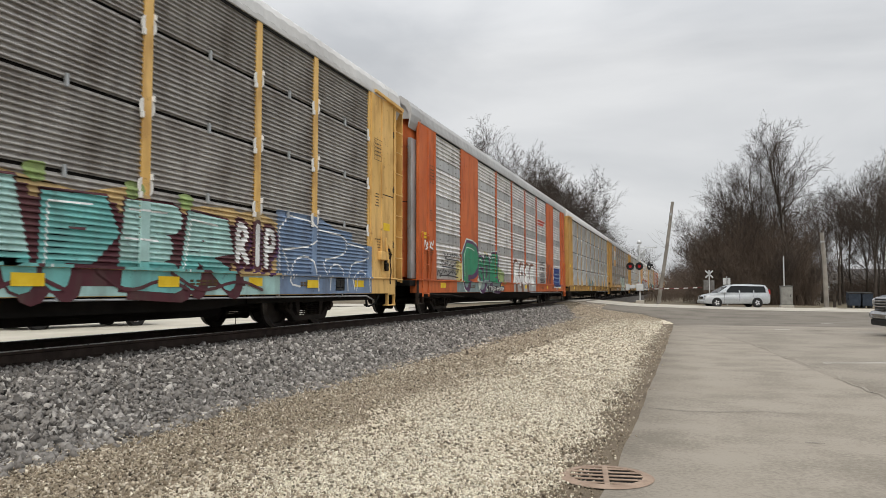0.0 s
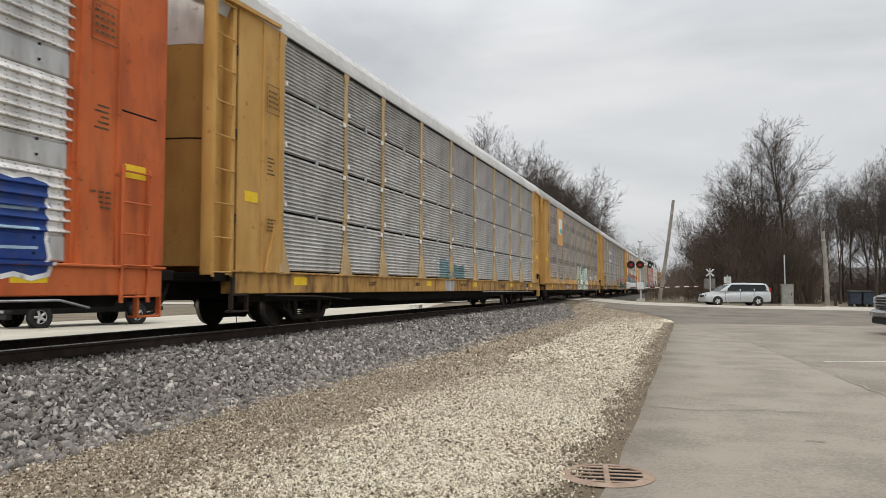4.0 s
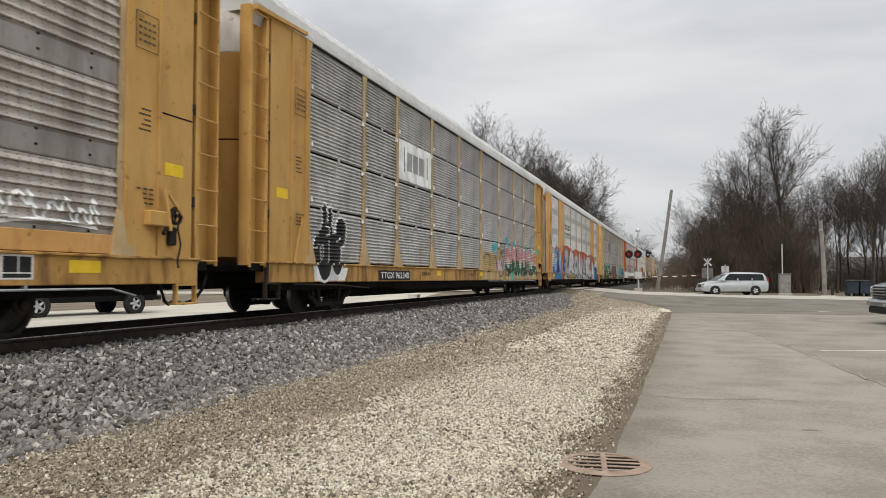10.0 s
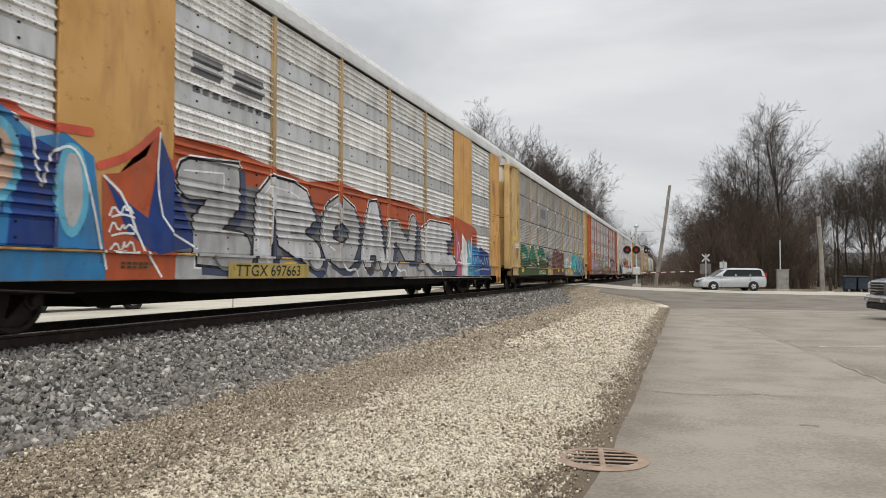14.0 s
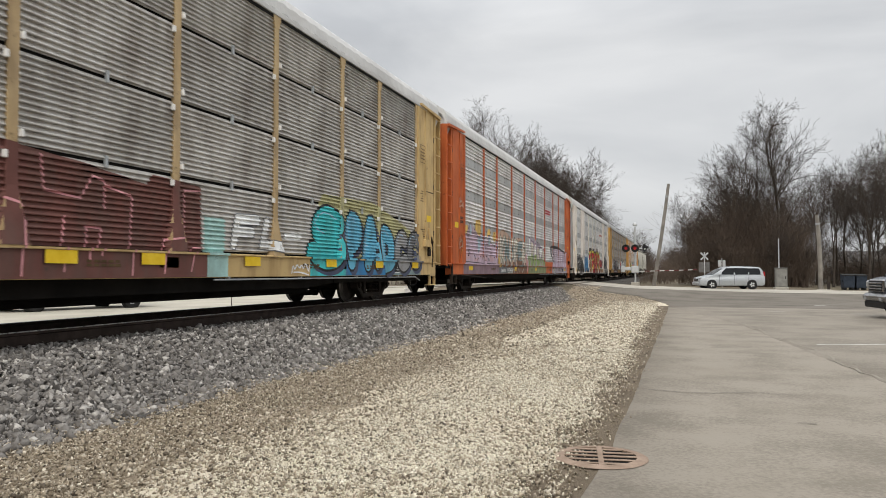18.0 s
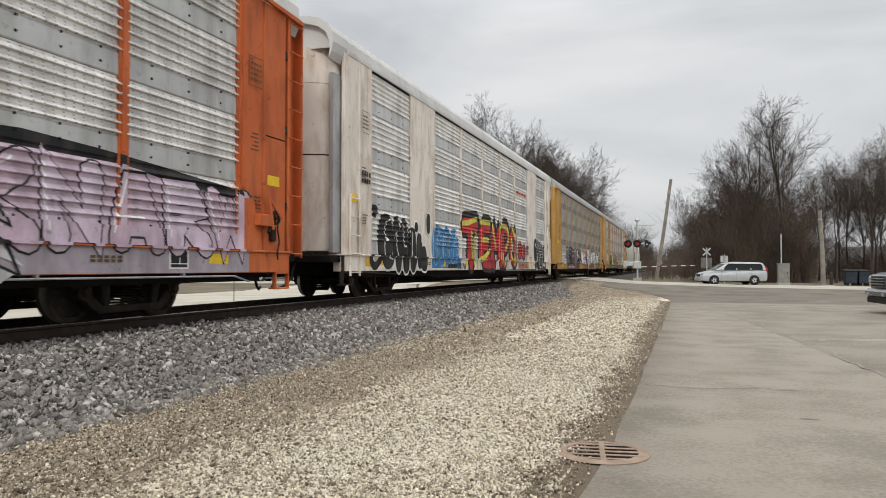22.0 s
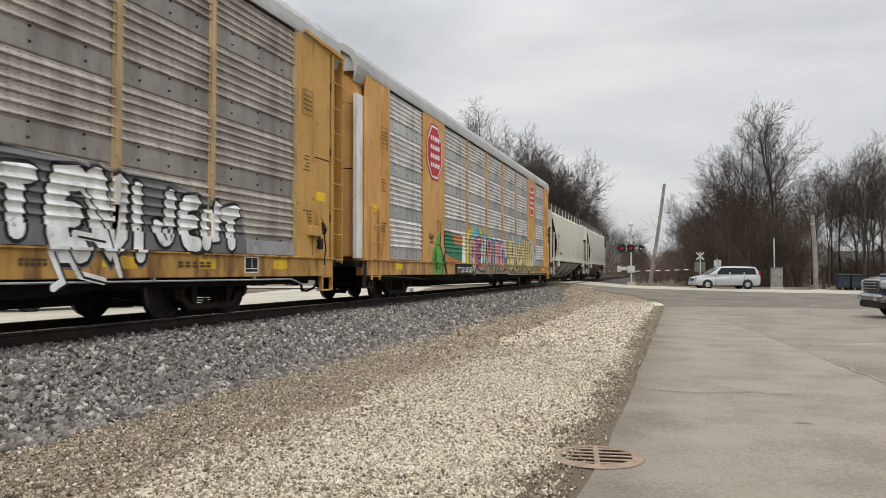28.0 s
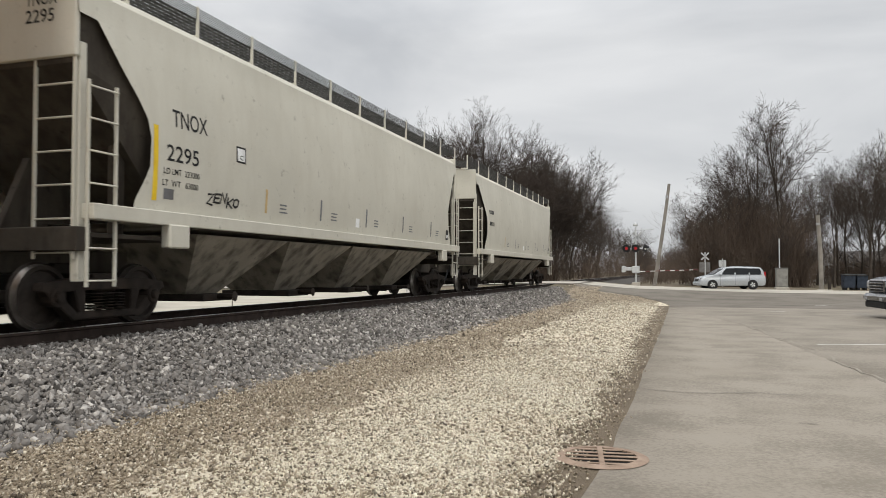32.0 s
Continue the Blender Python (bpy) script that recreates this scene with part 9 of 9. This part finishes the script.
# ---------------------------------------------------------------- trees
def grow(seed, height, leaders=3, open_out=0.45, first=0.28, fine=True):
    """A bare tree: a trunk that forks into upright leaders with limbs in one mesh, branches and twigs in another."""
    rng = random.Random(seed)
    wood, fringe = Shape(), Shape()

    def tilt(d, low, high):
        side = d.orthogonal().normalized()
        side.rotate(Matrix.Rotation(rng.uniform(0, 6.283), 3, d))
        a = rng.uniform(low, high)
        return (d * math.cos(a) + side * math.sin(a)).normalized()

    def limb(p, d, length, r, level):
        bits = (5, 5, 4, 3, 2, 1)[level]
        for i in range(bits):
            wob = 0.035 + 0.018 * level
            d = (d + Vector((rng.gauss(0, wob), rng.gauss(0, wob), rng.gauss(0, wob) + (0.05 if level < 4 else 0.03)))).normalized()
            q = p + d * (length / bits)
            r2 = r * (1 - 0.62 / bits)
            if level < 3:
                wood.rod(p, q, r, r2, (8, 6, 4)[level], False)
            else:
                fringe.rod(p, q, max(r, 0.010), max(r2, 0.007), 3, False)
            p, r = q, r2
            if level == 0:
                if i == bits - 1:
                    for _ in range(leaders):
                        limb(p, tilt(d, 0.12, open_out), height * rng.uniform(0.48, 0.70), r * rng.uniform(0.62, 0.85), 1)
                elif i >= 2:
                    limb(p, tilt(d, 0.7, 1.2), height * rng.uniform(0.18, 0.3), r * 0.4, 2)
            elif level < (5 if fine else 4):
                for _ in range((0, 2, 2, 2, 2)[level] if level < 3 or rng.random() < 0.8 else 1):
                    low, high = ((0, 0), (0.35, 0.8), (0.35, 0.8), (0.35, 0.9), (0.3, 0.9))[level]
                    keep = (0, 0.46, 0.54, 0.52, 0.5)[level] * (1.15 - 0.12 * i if level == 1 else 1.0)
                    limb(p, tilt(d, low, high), length * keep * rng.uniform(0.7, 1.15), r * rng.uniform(0.48, 0.68), level + 1)
    limb(Vector((0, 0, -0.2)), Vector((rng.gauss(0, 0.05), rng.gauss(0, 0.05), 1)).normalized(), height * first, height * 0.012 + 0.05, 0)
    top = max(v[2] for v in fringe.v)
    for sh in (wood, fringe):
        sh.v = [(x * height / top, y * height / top, z * height / top) for x, y, z in sh.v]
    return wood.mesh("trunk", bark), fringe.mesh("crown", twig)


# tall upright, spreading and bushy kinds, then plainer ones for the distance
KINDS = [grow(11, 18), grow(12, 17, 3, 0.40, 0.34), grow(13, 15, 4, 0.65, 0.22), grow(14, 19, 2, 0.30, 0.40), grow(15, 12, 5, 0.75, 0.14), grow(16, 16, 4, 0.55, 0.24),
         grow(27, 18, 2, 0.42, 0.45)]
PLAIN = [grow(31, 17, 3, 0.5, 0.3, False), grow(32, 16, 4, 0.6, 0.25, False), grow(33, 18, 3, 0.4, 0.35, False)]


def tree(x, y, kind, scale, turn, label="tall bare winter tree with fine grey-brown twigs", group="bare trees"):
    t = thing("tree", label, "tree", Matrix.Translation((x, y, ground_height(x, y) - 0.05)) @ pose(0, 0, 0, 0, 0, turn) @ Matrix.Diagonal((scale, scale, scale, 1)), group)
    wood, fringe = KINDS[kind] if y < 125 else PLAIN[kind % 3]
    part("trunk", wood, None, t)
    part("crown", fringe, None, t)
    return t


rng = random.Random(5)
# the grove right of the track, beyond the road
for x, y, k, s in ((3.4, 80, 2, 0.70), (4.9, 84, 0, 0.78), (6.2, 77, 1, 0.80), (7.3, 82, 5, 0.84), (9.6, 76, 6, 1.06), (6.9, 79, 3, 0.92), (9.9, 83, 3, 0.80), (10.8, 79, 2, 0.66),
                   (5.6, 90, 3, 0.85), (2.6, 88, 4, 0.70), (8.2, 92, 5, 0.80), (7.9, 73, 4, 0.50), (4.2, 74, 4, 0.45), (10.6, 74, 4, 0.42)):
    tree(x, y, k, s, rng.uniform(0, 360), group="grove beyond the road")
for x, y, k, s in ((13.9, 87, 1, 0.74), (15.4, 84, 3, 0.70), (17.0, 88, 1, 0.80), (18.6, 84, 0, 0.78), (20.4, 86, 3, 0.86), (22.6, 85, 1, 0.88),
                   (16.2, 99, 3, 0.8), (13.4, 75, 3, 0.60), (16.1, 74, 3, 0.68), (18.5, 75, 3, 0.70), (19.9, 79, 1, 0.72), (26, 88, 2, 0.85), (29, 86, 3, 0.9), (34, 88, 5, 0.9),
                   (17.4, 80, 3, 0.74), (19.0, 91, 0, 0.80), (21.4, 93, 1, 0.85)):
    tree(x, y, k, s, rng.uniform(0, 360), group="trees near the house")
# the woods left of the track
for x, y, k, s in ((-27, 74, 0, 1.05), (-24, 77, 5, 1.1), (-21.3, 79, 3, 1.12), (-23.5, 86, 1, 1.2), (-19.6, 85, 2, 1.2), (-20.5, 92, 0, 1.15), (-26, 92, 5, 1.2), (-18.8, 98, 5, 1.25), (-29, 80, 2, 1.1), (-25.5, 83, 4, 1.35), (-22.2, 83, 5, 1.15), (-21.4, 88, 4, 1.5), (-19.2, 91, 4, 1.45), (-18.2, 104, 2, 1.3), (-17.8, 110, 4, 1.5)):
    tree(x, y, k, s, rng.uniform(0, 360), group="woods beside the track")
for i in range(24):
    tree(-18.5 - rng.uniform(0, 8), 103 + i * 4.2 + rng.uniform(-2, 2), rng.randrange(6), rng.uniform(1.0, 1.22), rng.uniform(0, 360), group="woods beside the track")
for i in range(16):
    tree(-19 - rng.uniform(0, 8), 208 + i * 17, rng.randrange(6), rng.uniform(0.95, 1.15), rng.uniform(0, 360), group="woods beside the track")
for i in range(12):
    tree(6 + rng.uniform(0, 9), 105 + i * 22, rng.randrange(6), rng.uniform(0.7, 0.95), rng.uniform(0, 360), group="woods beside the track")


for i in range(26):
    near_side = i % 2
    tree(rng.uniform(-4.5, 3.0) if near_side else rng.uniform(-17, -12.5), 230 + i * 7.5, i % 6, rng.uniform(0.62, 0.85), rng.uniform(0, 360), group="woods beside the track")


def thicket(name, boxes, n, seed, label):
    """Dense low brush: many thin upright stems with side twigs."""
    r = random.Random(seed)
    s = Shape()
    for _ in range(n):
        x0, x1, y0, y1, h = r.choice(boxes)
        x, y = r.uniform(x0, x1), r.uniform(y0, y1)
        z, hh = ground_height(x, y) - 0.1, h * r.uniform(0.45, 1.1)
        p = Vector((x, y, z))
        d = Vector((r.gauss(0, 0.25), r.gauss(0, 0.25), 1)).normalized()
        for i in range(3):
            d = (d + Vector((r.gauss(0, 0.18), r.gauss(0, 0.18), 0.1))).normalized()
            q = p + d * hh / 3
            s.rod(p, q, 0.024 - i * 0.006, 0.018 - i * 0.006, 3, False)
            for _ in range(3):
                e = (d + Vector((r.gauss(0, 0.8), r.gauss(0, 0.8), r.uniform(-0.2, 0.6)))).normalized()
                m = q + e * hh * r.uniform(0.12, 0.28)
                s.rod(q, m, 0.011, 0.008, 3, False)
                s.rod(m, m + (e + Vector((r.gauss(0, 0.6), r.gauss(0, 0.6), 0.3))).normalized() * hh * 0.16, 0.009, 0.005, 3, False)
            p = q
    tagged(part(name, s, brush), label, kind="stuff")


thicket("brush", [(1.2, 11.8, 72, 90, 3.2), (1.8, 11.2, 74, 92, 5.5), (2.4, 10.4, 75, 88, 7.0), (2.2, 10.8, 73, 84, 4.5)], 5200, 3, "dense dark leafless brush under the grove")
thicket("brush_by_house", [(11.6, 40, 86, 104, 2.6), (16, 30, 88, 106, 2.4), (18, 30, 92, 106, 3.4)], 1500, 4, "thin dark brush near the house")
thicket("brush_beside_track", [(-30, -15, 72, 110, 4), (-30, -15, 90, 200, 5), (-28, -14, 200, 420, 7)], 3000, 5, "brown leafless brush along the railway")
thicket("brush_far", [(4, 22, 100, 200, 7), (3, 30, 200, 420, 9), (-16, 6, 420, 470, 10), (-4.5, 2, 88, 160, 1.6), (-5, 4, 150, 330, 5.0), (-5, 6, 300, 430, 8.5), (-18, -12, 260, 430, 8)], 4600, 6, "distant brown woods at the end of the line")


def motions():
    rows = [0, 4, 8, 12, 16, 20, 24, 28, 32]
    for car, t0 in zip(rack, PASS):
        walk(car, [(t, pose(TRACK, SPEED * (t0 - t) - 2.23, RAIL)) for t in rows])
    # the wheels roll without slipping: key them closely
    turn = math.degrees(SPEED / 0.42)
    for w in wheelsets:
        here = w.location.copy()
        walk(w, [(i / 15, pose(*here, turn * i / 15)) for i in range(481)])


motions()
